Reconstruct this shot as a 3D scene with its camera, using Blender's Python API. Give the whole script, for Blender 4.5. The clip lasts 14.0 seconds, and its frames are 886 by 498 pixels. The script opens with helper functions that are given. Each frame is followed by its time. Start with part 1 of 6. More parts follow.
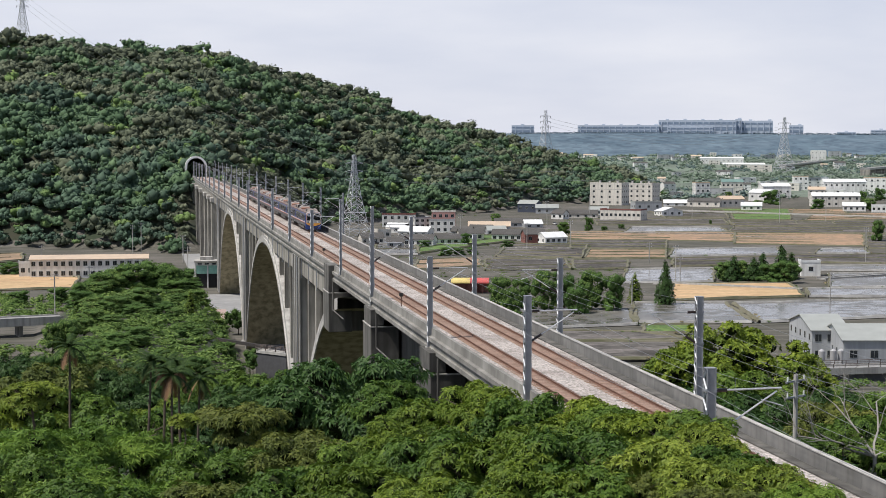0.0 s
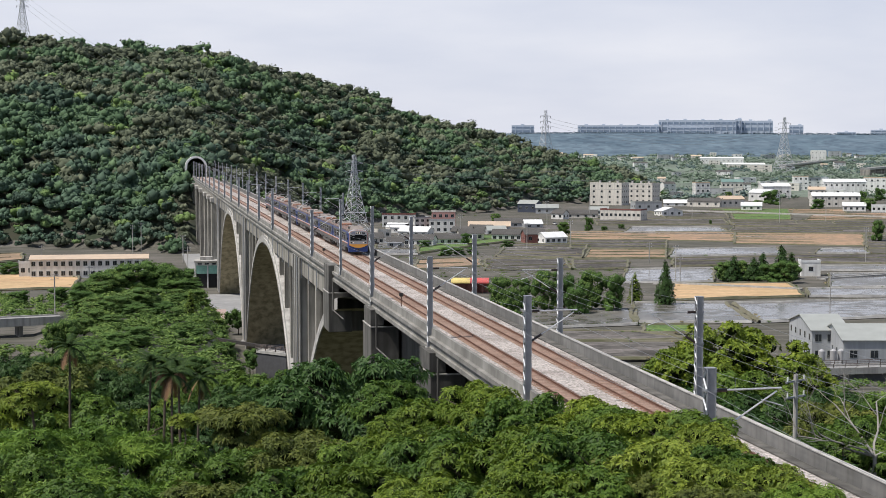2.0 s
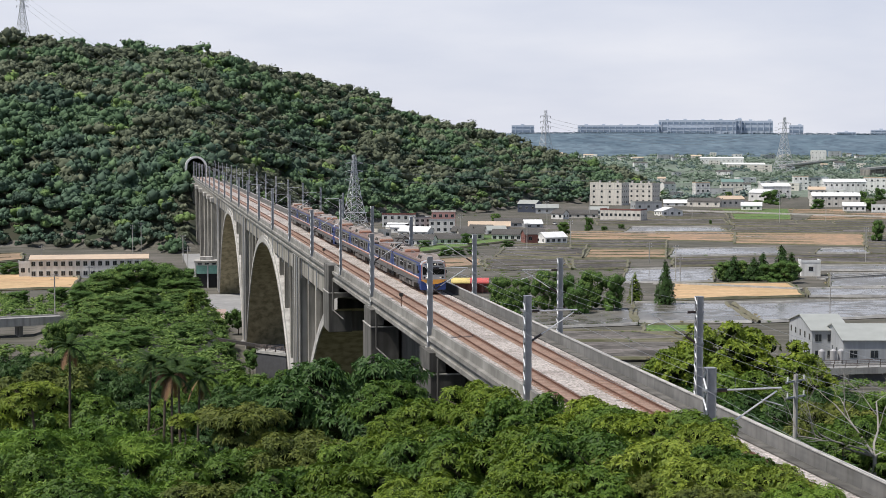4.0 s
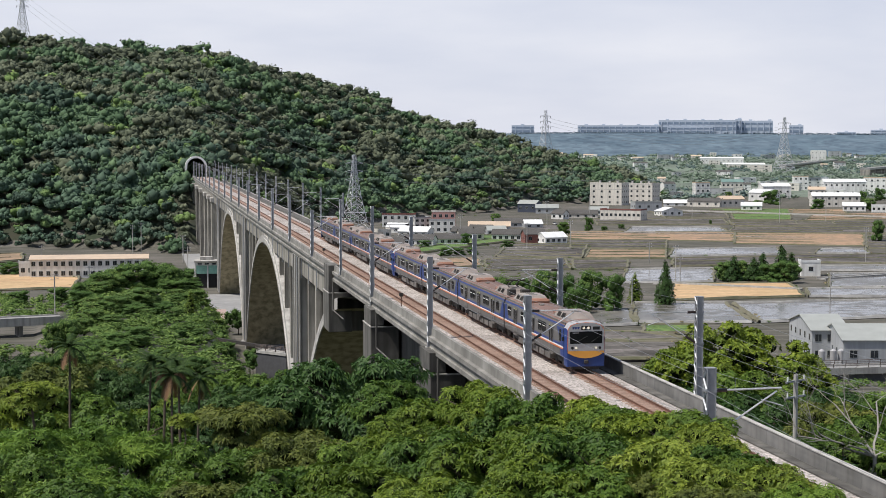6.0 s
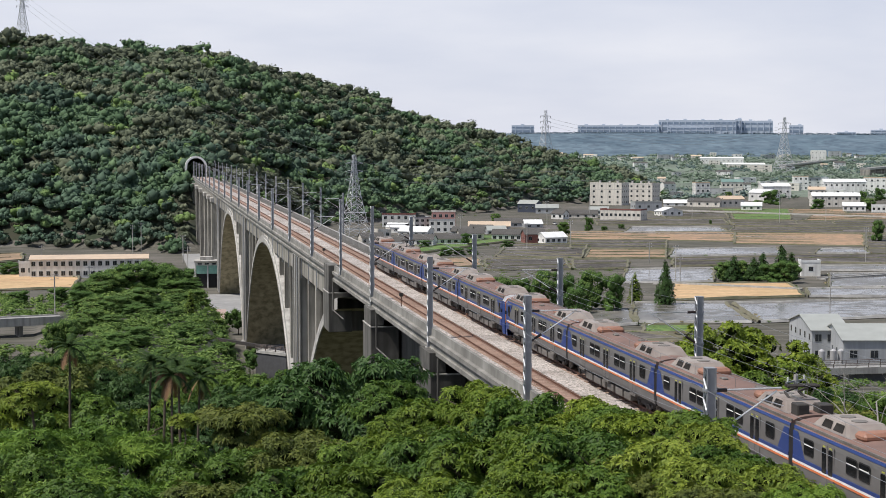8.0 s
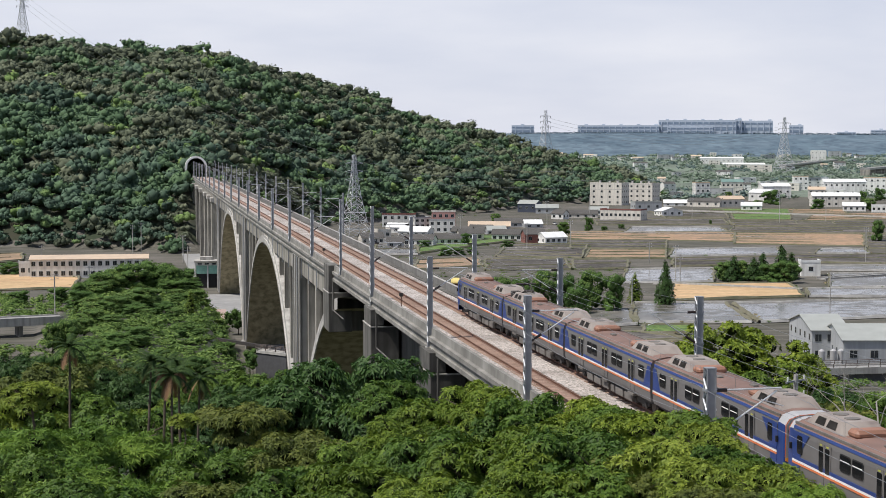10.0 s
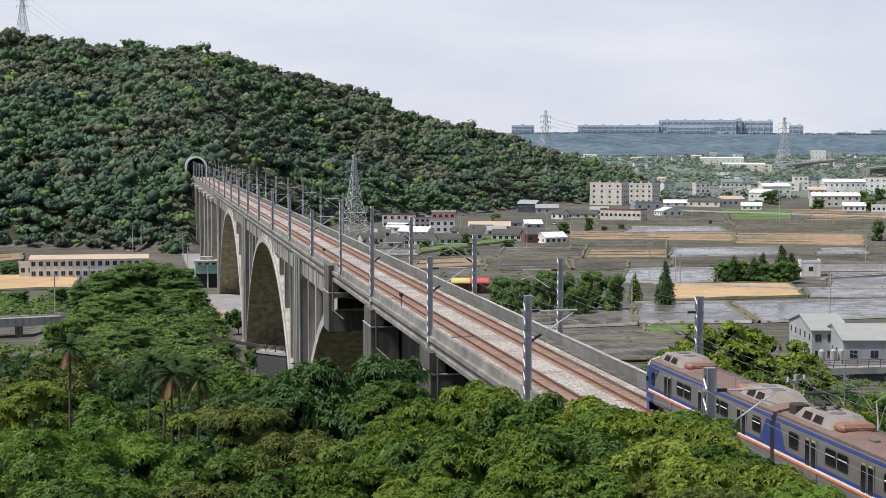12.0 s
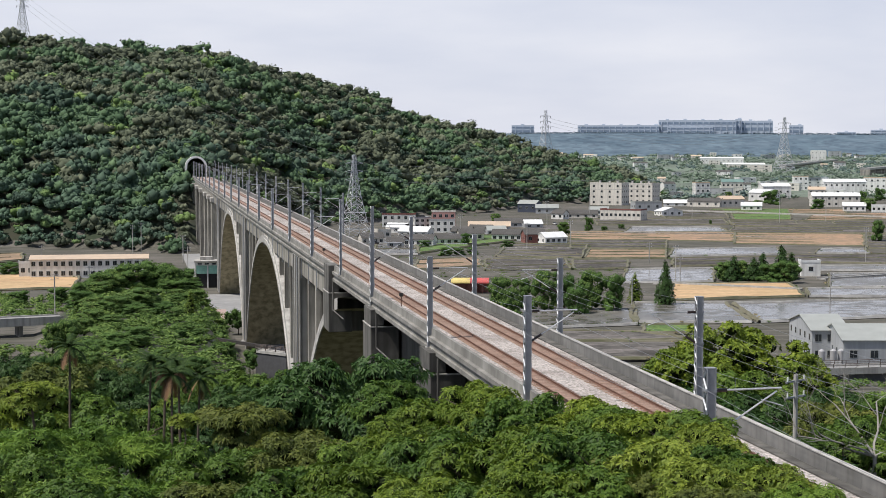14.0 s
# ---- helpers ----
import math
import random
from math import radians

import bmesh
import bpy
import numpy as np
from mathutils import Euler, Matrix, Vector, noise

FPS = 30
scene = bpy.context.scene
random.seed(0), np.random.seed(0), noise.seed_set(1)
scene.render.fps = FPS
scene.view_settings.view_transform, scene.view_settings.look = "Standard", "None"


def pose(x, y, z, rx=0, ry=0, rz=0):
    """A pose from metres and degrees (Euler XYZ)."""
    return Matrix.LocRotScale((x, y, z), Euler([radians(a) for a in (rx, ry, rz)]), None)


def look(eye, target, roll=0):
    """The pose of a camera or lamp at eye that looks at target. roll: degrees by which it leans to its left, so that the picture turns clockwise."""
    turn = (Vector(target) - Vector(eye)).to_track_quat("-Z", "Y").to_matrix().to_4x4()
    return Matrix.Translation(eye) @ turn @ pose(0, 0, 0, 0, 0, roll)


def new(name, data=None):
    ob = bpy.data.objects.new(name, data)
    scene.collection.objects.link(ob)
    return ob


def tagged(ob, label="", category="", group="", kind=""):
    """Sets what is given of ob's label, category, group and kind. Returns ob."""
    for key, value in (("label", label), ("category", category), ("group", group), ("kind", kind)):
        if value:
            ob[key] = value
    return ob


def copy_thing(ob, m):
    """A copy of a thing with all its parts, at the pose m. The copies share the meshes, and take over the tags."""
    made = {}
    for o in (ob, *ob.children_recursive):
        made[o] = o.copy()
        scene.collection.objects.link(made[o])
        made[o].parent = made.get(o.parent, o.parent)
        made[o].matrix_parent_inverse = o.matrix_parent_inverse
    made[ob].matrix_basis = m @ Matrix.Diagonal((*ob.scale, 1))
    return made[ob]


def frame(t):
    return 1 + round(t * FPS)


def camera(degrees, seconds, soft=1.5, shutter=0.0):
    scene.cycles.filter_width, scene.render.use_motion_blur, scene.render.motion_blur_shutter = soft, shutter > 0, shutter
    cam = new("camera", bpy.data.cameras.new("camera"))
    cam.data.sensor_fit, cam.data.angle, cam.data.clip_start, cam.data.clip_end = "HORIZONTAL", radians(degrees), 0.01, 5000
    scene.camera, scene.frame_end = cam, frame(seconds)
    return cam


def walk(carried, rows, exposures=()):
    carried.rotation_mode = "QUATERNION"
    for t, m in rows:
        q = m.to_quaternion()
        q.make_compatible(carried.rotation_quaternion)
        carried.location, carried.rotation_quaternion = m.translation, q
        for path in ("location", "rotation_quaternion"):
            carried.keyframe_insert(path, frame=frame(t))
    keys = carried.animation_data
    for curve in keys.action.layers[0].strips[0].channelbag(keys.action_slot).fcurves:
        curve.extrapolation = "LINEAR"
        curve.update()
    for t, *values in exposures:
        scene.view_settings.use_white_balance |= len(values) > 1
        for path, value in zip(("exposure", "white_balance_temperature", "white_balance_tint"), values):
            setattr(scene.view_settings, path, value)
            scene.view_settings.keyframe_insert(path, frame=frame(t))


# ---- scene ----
SECONDS = 14.0
cam = camera(30.35, SECONDS, soft=0.6)
EYE = Vector((-30.7, 0.0, 16.18))
YAW, TILT = 0.1820, 0.0650
AHEAD = Vector((math.sin(YAW), math.cos(YAW), 0.0))
SIDE = Vector((math.cos(YAW), -math.sin(YAW), 0.0))
stand = look(EYE, EYE + AHEAD * math.cos(TILT) - Vector((0, 0, math.sin(TILT))))
walk(cam, [(0.0, stand), (SECONDS, stand)], exposures=[(0.0, 0.0), (SECONDS, 0.0)])

# ---- sky and sun ----
SUN_EL, SUN_AZ = radians(60), radians(260)      # azimuth from +y towards +x
sun_way = Vector((math.sin(SUN_AZ) * math.cos(SUN_EL), math.cos(SUN_AZ) * math.cos(SUN_EL), math.sin(SUN_EL)))
sun = new("sun", bpy.data.lights.new("sun", "SUN"))
sun.data.energy, sun.data.angle, sun.data.color = 4.9, radians(1.2), (1.0, 0.96, 0.90)
sun.matrix_world = look((0, 0, 300), Vector((0, 0, 300)) - sun_way)

world = bpy.data.worlds.new("world")
scene.world = world
world.use_nodes = True
nt = world.node_tree
nt.nodes.clear()
w_out, w_bg = nt.nodes.new("ShaderNodeOutputWorld"), nt.nodes.new("ShaderNodeBackground")
w_sky = nt.nodes.new("ShaderNodeTexSky")
w_sky.sky_type, w_sky.sun_disc = "NISHITA", False
w_sky.sun_elevation, w_sky.sun_rotation = SUN_EL, SUN_AZ
w_co, w_map = nt.nodes.new("ShaderNodeTexCoord"), nt.nodes.new("ShaderNodeMapping")
w_map.inputs["Scale"].default_value = (3.0, 3.0, 13.0)
w_noise, w_ramp = nt.nodes.new("ShaderNodeTexNoise"), nt.nodes.new("ShaderNodeValToRGB")
w_noise.inputs["Scale"].default_value, w_noise.inputs["Detail"].default_value = 1.5, 5.0
w_ramp.color_ramp.elements[0].position, w_ramp.color_ramp.elements[0].color = 0.35, (6.6, 7.0, 8.3, 1)
w_ramp.color_ramp.elements[1].position, w_ramp.color_ramp.elements[1].color = 0.68, (8.3, 8.45, 9.3, 1)
w_mix = nt.nodes.new("ShaderNodeMixRGB")
w_sep, w_rng = nt.nodes.new("ShaderNodeSeparateXYZ"), nt.nodes.new("ShaderNodeMapRange")
for slot, value in (("From Min", 0.1), ("From Max", 0.42), ("To Min", 0.92), ("To Max", 0.08)):
    w_rng.inputs[slot].default_value = value          # thin cloud, thickest towards the horizon
nt.links.new(w_co.outputs["Generated"], w_sep.inputs[0])
nt.links.new(w_sep.outputs[2], w_rng.inputs[0])
nt.links.new(w_rng.outputs[0], w_mix.inputs[0])
nt.links.new(w_co.outputs["Generated"], w_map.inputs[0])
nt.links.new(w_map.outputs[0], w_noise.inputs["Vector"])
nt.links.new(w_noise.outputs[0], w_ramp.inputs[0])
nt.links.new(w_sky.outputs[0], w_mix.inputs[1])
nt.links.new(w_ramp.outputs[0], w_mix.inputs[2])
nt.links.new(w_mix.outputs[0], w_bg.inputs[0])
w_bg.inputs[1].default_value = 0.1
nt.links.new(w_bg.outputs[0], w_out.inputs[0])


# ---- materials ----
def mat(name, col, rough=0.8, col2=None, scale=2.0, bump=0.15, metal=0.0, streak=0.0, islands=0.0, objects=0.0,
        glow=0.0, leaf=False, gloss=0.5, dirt=None, coarse=0.11, wet=0.0, grain=0.0, cell=5.0, view_rows=0.0):
    """Two-scale noise between col and col2; streak: vertical run-off stains; islands, objects: tint by piece or by object."""
    m = bpy.data.materials.new(name)
    m.use_nodes = True
    t = m.node_tree
    N, L = t.nodes, t.links
    b = N["Principled BSDF"]
    col2 = col2 or tuple(c * 0.72 for c in col)
    co = N.new("ShaderNodeTexCoord")
    fine, big = N.new("ShaderNodeTexNoise"), N.new("ShaderNodeTexNoise")
    fine.inputs["Scale"].default_value, big.inputs["Scale"].default_value = scale, scale * coarse
    fine.inputs["Detail"].default_value, big.inputs["Detail"].default_value = 6.0, 4.0
    L.new(co.outputs["Object"], fine.inputs["Vector"]), L.new(co.outputs["Object"], big.inputs["Vector"])
    add = N.new("ShaderNodeMath"); add.operation = "ADD"
    L.new(fine.outputs[0], add.inputs[0]), L.new(big.outputs[0], add.inputs[1])
    ramp = N.new("ShaderNodeValToRGB")
    ramp.color_ramp.elements[0].position, ramp.color_ramp.elements[1].position = 0.38, 0.62
    half = N.new("ShaderNodeMath"); half.operation = "MULTIPLY"; half.inputs[1].default_value = 0.5
    L.new(add.outputs[0], half.inputs[0]), L.new(half.outputs[0], ramp.inputs[0])
    ramp.color_ramp.elements[0].color, ramp.color_ramp.elements[1].color = (*col2, 1), (*col, 1)
    out = ramp.outputs[0]

    def tint(source, amount, out):
        hsv = N.new("ShaderNodeHueSaturation")
        rng = N.new("ShaderNodeMapRange")
        rng.inputs["To Min"].default_value, rng.inputs["To Max"].default_value = 1 - amount, 1 + amount
        L.new(source, rng.inputs[0]), L.new(rng.outputs[0], hsv.inputs["Value"])
        hue = N.new("ShaderNodeMapRange")
        hue.inputs["To Min"].default_value, hue.inputs["To Max"].default_value = 0.5 + amount * 0.04, 0.5 - amount * 0.05
        L.new(source, hue.inputs[0]), L.new(hue.outputs[0], hsv.inputs["Hue"])
        L.new(out, hsv.inputs["Color"])
        return hsv.outputs[0]
    if view_rows:
        # tone rows turned by YAW, so that they lie level in the camera's view
        fm, fn = N.new("ShaderNodeMapping"), N.new("ShaderNodeTexNoise")
        fm.inputs["Rotation"].default_value, fm.inputs["Scale"].default_value = (0, 0, YAW), (0.035, 0.42, 1.0)
        fn.inputs["Scale"].default_value, fn.inputs["Detail"].default_value = 1.0, 7.0
        L.new(co.outputs["Object"], fm.inputs[0]), L.new(fm.outputs[0], fn.inputs["Vector"])
        fr = N.new("ShaderNodeMapRange")
        fr.inputs["From Min"].default_value, fr.inputs["From Max"].default_value = 0.3, 0.7
        L.new(fn.outputs[0], fr.inputs[0])
        out = tint(fr.outputs[0], view_rows, out)
    if grain:
        vo, bw = N.new("ShaderNodeTexVoronoi"), N.new("ShaderNodeRGBToBW")
        vo.inputs["Scale"].default_value = cell
        L.new(co.outputs["Object"], vo.inputs["Vector"]), L.new(vo.outputs["Color"], bw.inputs[0])
        out = tint(bw.outputs[0], grain, out)
    if islands:
        out = tint(N.new("ShaderNodeNewGeometry").outputs["Random Per Island"], islands, out)
    if objects:
        out = tint(N.new("ShaderNodeObjectInfo").outputs["Random"], objects, out)
    if streak:
        mp, ns, rp, mx = N.new("ShaderNodeMapping"), N.new("ShaderNodeTexNoise"), N.new("ShaderNodeValToRGB"), N.new("ShaderNodeMixRGB")
        mp.inputs["Scale"].default_value = (1.0, 1.0, 0.07)
        ns.inputs["Scale"].default_value, ns.inputs["Detail"].default_value = 0.9, 6.0
        rp.color_ramp.elements[0].position, rp.color_ramp.elements[1].position = 0.42, 0.66
        rp.color_ramp.elements[0].color, rp.color_ramp.elements[1].color = (0, 0, 0, 1), (streak, streak, streak, 1)
        L.new(co.outputs["Object"], mp.inputs[0]), L.new(mp.outputs[0], ns.inputs["Vector"]), L.new(ns.outputs[0], rp.inputs[0])
        mx.inputs[2].default_value = (*(dirt or (0.07, 0.065, 0.055)), 1)
        L.new(rp.outputs[0], mx.inputs[0]), L.new(out, mx.inputs[1])
        out = mx.outputs[0]
    L.new(out, b.inputs["Base Color"])
    b.inputs["Roughness"].default_value, b.inputs["Metallic"].default_value = rough, metal
    b.inputs["Specular IOR Level"].default_value = gloss
    if wet:
        wr = N.new("ShaderNodeMapRange")
        wr.inputs["From Min"].default_value, wr.inputs["From Max"].default_value = 0.44, 0.56
        wr.inputs["To Min"].default_value, wr.inputs["To Max"].default_value = rough, wet
        L.new(half.outputs[0], wr.inputs[0]), L.new(wr.outputs[0], b.inputs["Roughness"])
    if bump:
        bp = N.new("ShaderNodeBump")
        bp.inputs["Strength"].default_value, bp.inputs["Distance"].default_value = bump, 0.05
        L.new(fine.outputs[0], bp.inputs["Height"]), L.new(bp.outputs[0], b.inputs["Normal"])
    if glow:
        b.inputs["Emission Color"].default_value, b.inputs["Emission Strength"].default_value = (*col, 1), glow
    if leaf:
        tr, mx = N.new("ShaderNodeBsdfTranslucent"), N.new("ShaderNodeMixShader")
        mx.inputs[0].default_value = 0.18
        b.inputs["Specular IOR Level"].default_value = 0.2
        L.new(out, tr.inputs[0]), L.new(b.outputs[0], mx.inputs[1]), L.new(tr.outputs[0], mx.inputs[2])
        L.new(mx.outputs[0], N["Material Output"].inputs[0])
    return m


M = {}
M["concrete"] = mat("concrete", (0.37, 0.345, 0.30), 0.9, (0.27, 0.255, 0.22), 0.6, 0.2, streak=0.8)
M["concrete_new"] = mat("pale_concrete", (0.47, 0.45, 0.42), 0.9, (0.37, 0.355, 0.33), 0.9, 0.2, streak=0.4)
# weathering and the shade below the deck overhang, both put into one dark colour
M["concrete_aged_shaded"] = mat("stained_shaded_concrete", (0.15, 0.142, 0.128), 0.92, (0.07, 0.066, 0.06), 0.7, 0.25, streak=0.85, dirt=(0.045, 0.042, 0.038))
M["parapet"] = mat("weathered_parapet", (0.28, 0.268, 0.245), 0.9, (0.15, 0.143, 0.128), 0.6, 0.2, streak=0.28, coarse=0.3)
M["soffit"] = mat("old_concrete", (0.46, 0.395, 0.26), 0.95, (0.30, 0.26, 0.165), 0.5, 0.2, streak=0.6, dirt=(0.1, 0.09, 0.045))
M["ballast"] = mat("ballast_stone", (0.46, 0.415, 0.38), 0.95, (0.24, 0.21, 0.185), 9.0, 1.0, coarse=0.03, grain=0.65, cell=8.0)
M["ballast_rust"] = mat("rust_stained_ballast", (0.33, 0.225, 0.17), 0.95, (0.21, 0.135, 0.10), 8.0, 0.8, grain=0.4, cell=12.0)
M["rail"] = mat("rusty_rail", (0.17, 0.08, 0.05), 0.7, (0.10, 0.05, 0.032), 3.0, 0.1)
M["sleeper"] = mat("brown_sleeper", (0.32, 0.22, 0.17), 0.9, (0.2, 0.13, 0.095), 2.0, 0.2)
M["steel"] = mat("galvanised_steel", (0.30, 0.31, 0.33), 0.55, (0.24, 0.25, 0.265), 1.5, 0.05, metal=0.3)
M["wire"] = mat("wire_metal", (0.24, 0.25, 0.26), 0.5, metal=0.5, bump=0)
M["insulator"] = mat("brown_porcelain", (0.035, 0.022, 0.02), 0.3, bump=0)
M["train_grey"] = mat("train_grey_steel", (0.145, 0.14, 0.138), 0.55, (0.125, 0.12, 0.115), 1.2, 0.02, gloss=0.3)
M["train_blue"] = mat("train_blue_paint", (0.020, 0.050, 0.20), 0.4, (0.017, 0.043, 0.17), 1.0, 0.02)
M["train_white"] = mat("train_white_paint", (0.8, 0.8, 0.78), 0.4, (0.7, 0.69, 0.66), 1.0, 0.0)
M["train_orange"] = mat("train_orange_paint", (0.70, 0.20, 0.07), 0.4, (0.62, 0.17, 0.06), 1.0, 0.0)
M["train_yellow"] = mat("train_amber_paint", (0.85, 0.40, 0.07), 0.4, (0.8, 0.36, 0.06), 1.0, 0.0)
M["train_silver"] = mat("train_silver", (0.46, 0.45, 0.45), 0.38, (0.42, 0.41, 0.41), 1.0, 0.02, metal=0.25)
M["train_roof"] = mat("dusty_brown_roof", (0.21, 0.125, 0.10), 0.8, (0.14, 0.09, 0.075), 0.9, 0.1)
M["train_under"] = mat("dusty_underframe", (0.05, 0.043, 0.038), 0.8, (0.03, 0.027, 0.025), 2.0, 0.1)
M["train_box"] = mat("grey_equipment", (0.17, 0.155, 0.14), 0.7, (0.1, 0.09, 0.08), 2.0, 0.1)
M["train_ac"] = mat("dusty_cover", (0.31, 0.27, 0.24), 0.6, (0.20, 0.16, 0.14), 1.0, 0.05)
M["copper"] = mat("rust_brown_cover", (0.32, 0.155, 0.10), 0.6, (0.2, 0.1, 0.065), 1.5, 0.05)
M["dark_glass"] = mat("dark_glass", (0.010, 0.011, 0.012), 0.12, bump=0, gloss=0.25)
M["black"] = mat("black_rubber", (0.015, 0.015, 0.015), 0.7, bump=0)
M["headlamp"] = mat("lit_headlamp", (1.0, 0.88, 0.68), 0.2, (1.0, 0.88, 0.68), bump=0, glow=0.35)
M["label_lime"] = mat("lime_notice", (0.45, 0.47, 0.06), 0.5, bump=0)
# floor colour darkened to include the shade beneath the trees
M["shaded_forest_floor"] = mat("shaded_forest_floor", (0.022, 0.034, 0.014), 0.95, (0.034, 0.033, 0.018), 0.2, 0.3)
# lighter green holds the haze above the distant plain
M["plain"] = mat("hazy_plain_grass", (0.15, 0.20, 0.14), 0.95, (0.12, 0.14, 0.11), 0.02, 0.1, coarse=0.3, view_rows=0.5)
# blue-grey base colours carry the haze over the far ridge
M["ridge"] = mat("hazy_far_ridge", (0.135, 0.178, 0.215), 1.0, (0.082, 0.115, 0.148), 0.03, 0, gloss=0.0, coarse=0.3, grain=0.18, cell=0.06)
M["ridge_trees"] = mat("hazy_treetops", (0.128, 0.168, 0.20), 1.0, (0.105, 0.142, 0.175), 0.02, 0, gloss=0.0)
M["soil"] = mat("valley_soil", (0.13, 0.12, 0.104), 0.95, (0.078, 0.076, 0.06), 0.12, 0.3, coarse=0.2, view_rows=0.45, gloss=0.15)


# ---- mesh tools ----
def part(name, bm, material, parent=None, label=""):
    me = bpy.data.meshes.new(name)
    bm.to_mesh(me)
    bm.free()
    for m in (material if isinstance(material, (list, tuple)) else [material]):
        me.materials.append(m)
    ob = new(name, me)
    ob.parent = parent
    return tagged(ob, label)


def thing(name, label, category, group="", kind="", at=None):
    ob = tagged(new(name), label, category, group, kind)
    ob.empty_display_size = 0.2
    if at is not None:
        ob.matrix_world = at
    return ob


def box(bm, x0, x1, y0, y1, z0, z1, bevel=0.0):
    vs = [bm.verts.new((x, y, z)) for x in (x0, x1) for y in (y0, y1) for z in (z0, z1)]
    for f in ((0, 1, 3, 2), (4, 6, 7, 5), (0, 4, 5, 1), (2, 3, 7, 6), (0, 2, 6, 4), (1, 5, 7, 3)):
        bm.faces.new([vs[i] for i in f])
    if bevel:
        es = list({e for v in vs for e in v.link_edges})
        bmesh.ops.bevel(bm, geom=es, offset=bevel, segments=1, affect="EDGES")
    return bm


def boxes(*rows, bevel=0.0):
    bm = bmesh.new()
    for r in rows:
        box(bm, *r, bevel=bevel)
    return bm


def prism(bm, pts, a0, a1, axis="y"):
    """Extrude a closed outline along an axis: pts are (x, z) for y, (y, z) for x, (x, y) for z."""
    def at(p, a):
        return {"y": (p[0], a, p[1]), "x": (a, p[0], p[1]), "z": (p[0], p[1], a)}[axis]
    A, B = [bm.verts.new(at(p, a0)) for p in pts], [bm.verts.new(at(p, a1)) for p in pts]
    n = len(pts)
    bm.faces.new(A), bm.faces.new(B[::-1])
    for i in range(n):
        bm.faces.new((A[i], B[i], B[(i + 1) % n], A[(i + 1) % n]))
    bmesh.ops.recalc_face_normals(bm, faces=bm.faces[:])
    return bm


def rod(bm, a, b, r, n=6, r2=None):
    a, b = Vector(a), Vector(b)
    q = (b - a).to_track_quat("Z", "Y")
    r2 = r if r2 is None else r2
    ring = [[bm.verts.new(p + q @ Vector((s * math.cos(2 * math.pi * i / n), s * math.sin(2 * math.pi * i / n), 0))) for i in range(n)]
            for p, s in ((a, r), (b, r2))]
    for i in range(n):
        bm.faces.new((ring[0][i], ring[0][(i + 1) % n], ring[1][(i + 1) % n], ring[1][i]))
    bm.faces.new(ring[0][::-1]), bm.faces.new(ring[1])
    return bm


def rods(*rows, n=6):
    bm = bmesh.new()
    for a, b, r in rows:
        rod(bm, a, b, r, n)
    return bm


def mesh_arrays(name, verts, faces, material, smooth=False):
    """A mesh object from arrays: faces all of one size."""
    me = bpy.data.meshes.new(name)
    k = faces.shape[1]
    me.vertices.add(len(verts)), me.loops.add(faces.size), me.polygons.add(len(faces))
    me.vertices.foreach_set("co", np.ascontiguousarray(verts, dtype=np.float32).ravel())
    me.loops.foreach_set("vertex_index", np.ascontiguousarray(faces, dtype=np.int32).ravel())
    me.polygons.foreach_set("loop_start", np.arange(0, faces.size, k, dtype=np.int32))
    if smooth:
        me.polygons.foreach_set("use_smooth", np.ones(len(faces), dtype=bool))
    me.update(calc_edges=True)
    me.materials.append(material)
    return new(name, me)


# ---- the ground ----
GROUND = -31.0
# hill foot, crest and height follow camera sightlines, so the skyline fits its view
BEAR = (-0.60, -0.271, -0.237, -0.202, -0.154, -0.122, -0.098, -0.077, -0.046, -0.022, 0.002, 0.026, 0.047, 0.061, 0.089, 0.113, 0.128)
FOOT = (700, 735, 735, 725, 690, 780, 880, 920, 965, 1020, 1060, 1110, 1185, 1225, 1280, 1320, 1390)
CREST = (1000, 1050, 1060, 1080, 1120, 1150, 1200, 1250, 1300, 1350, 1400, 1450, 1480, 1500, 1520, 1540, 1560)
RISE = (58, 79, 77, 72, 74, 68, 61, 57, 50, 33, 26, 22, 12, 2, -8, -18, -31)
NEAR_D = (0, 20, 40, 60, 80, 110, 150, 220, 290)
NEAR_Z = (13.8, 8, 1, -2, -4, -9, -16, -26, -31)


def smooth(t):
    t = min(1.0, max(0.0, t))
    return t * t * (3 - 2 * t)


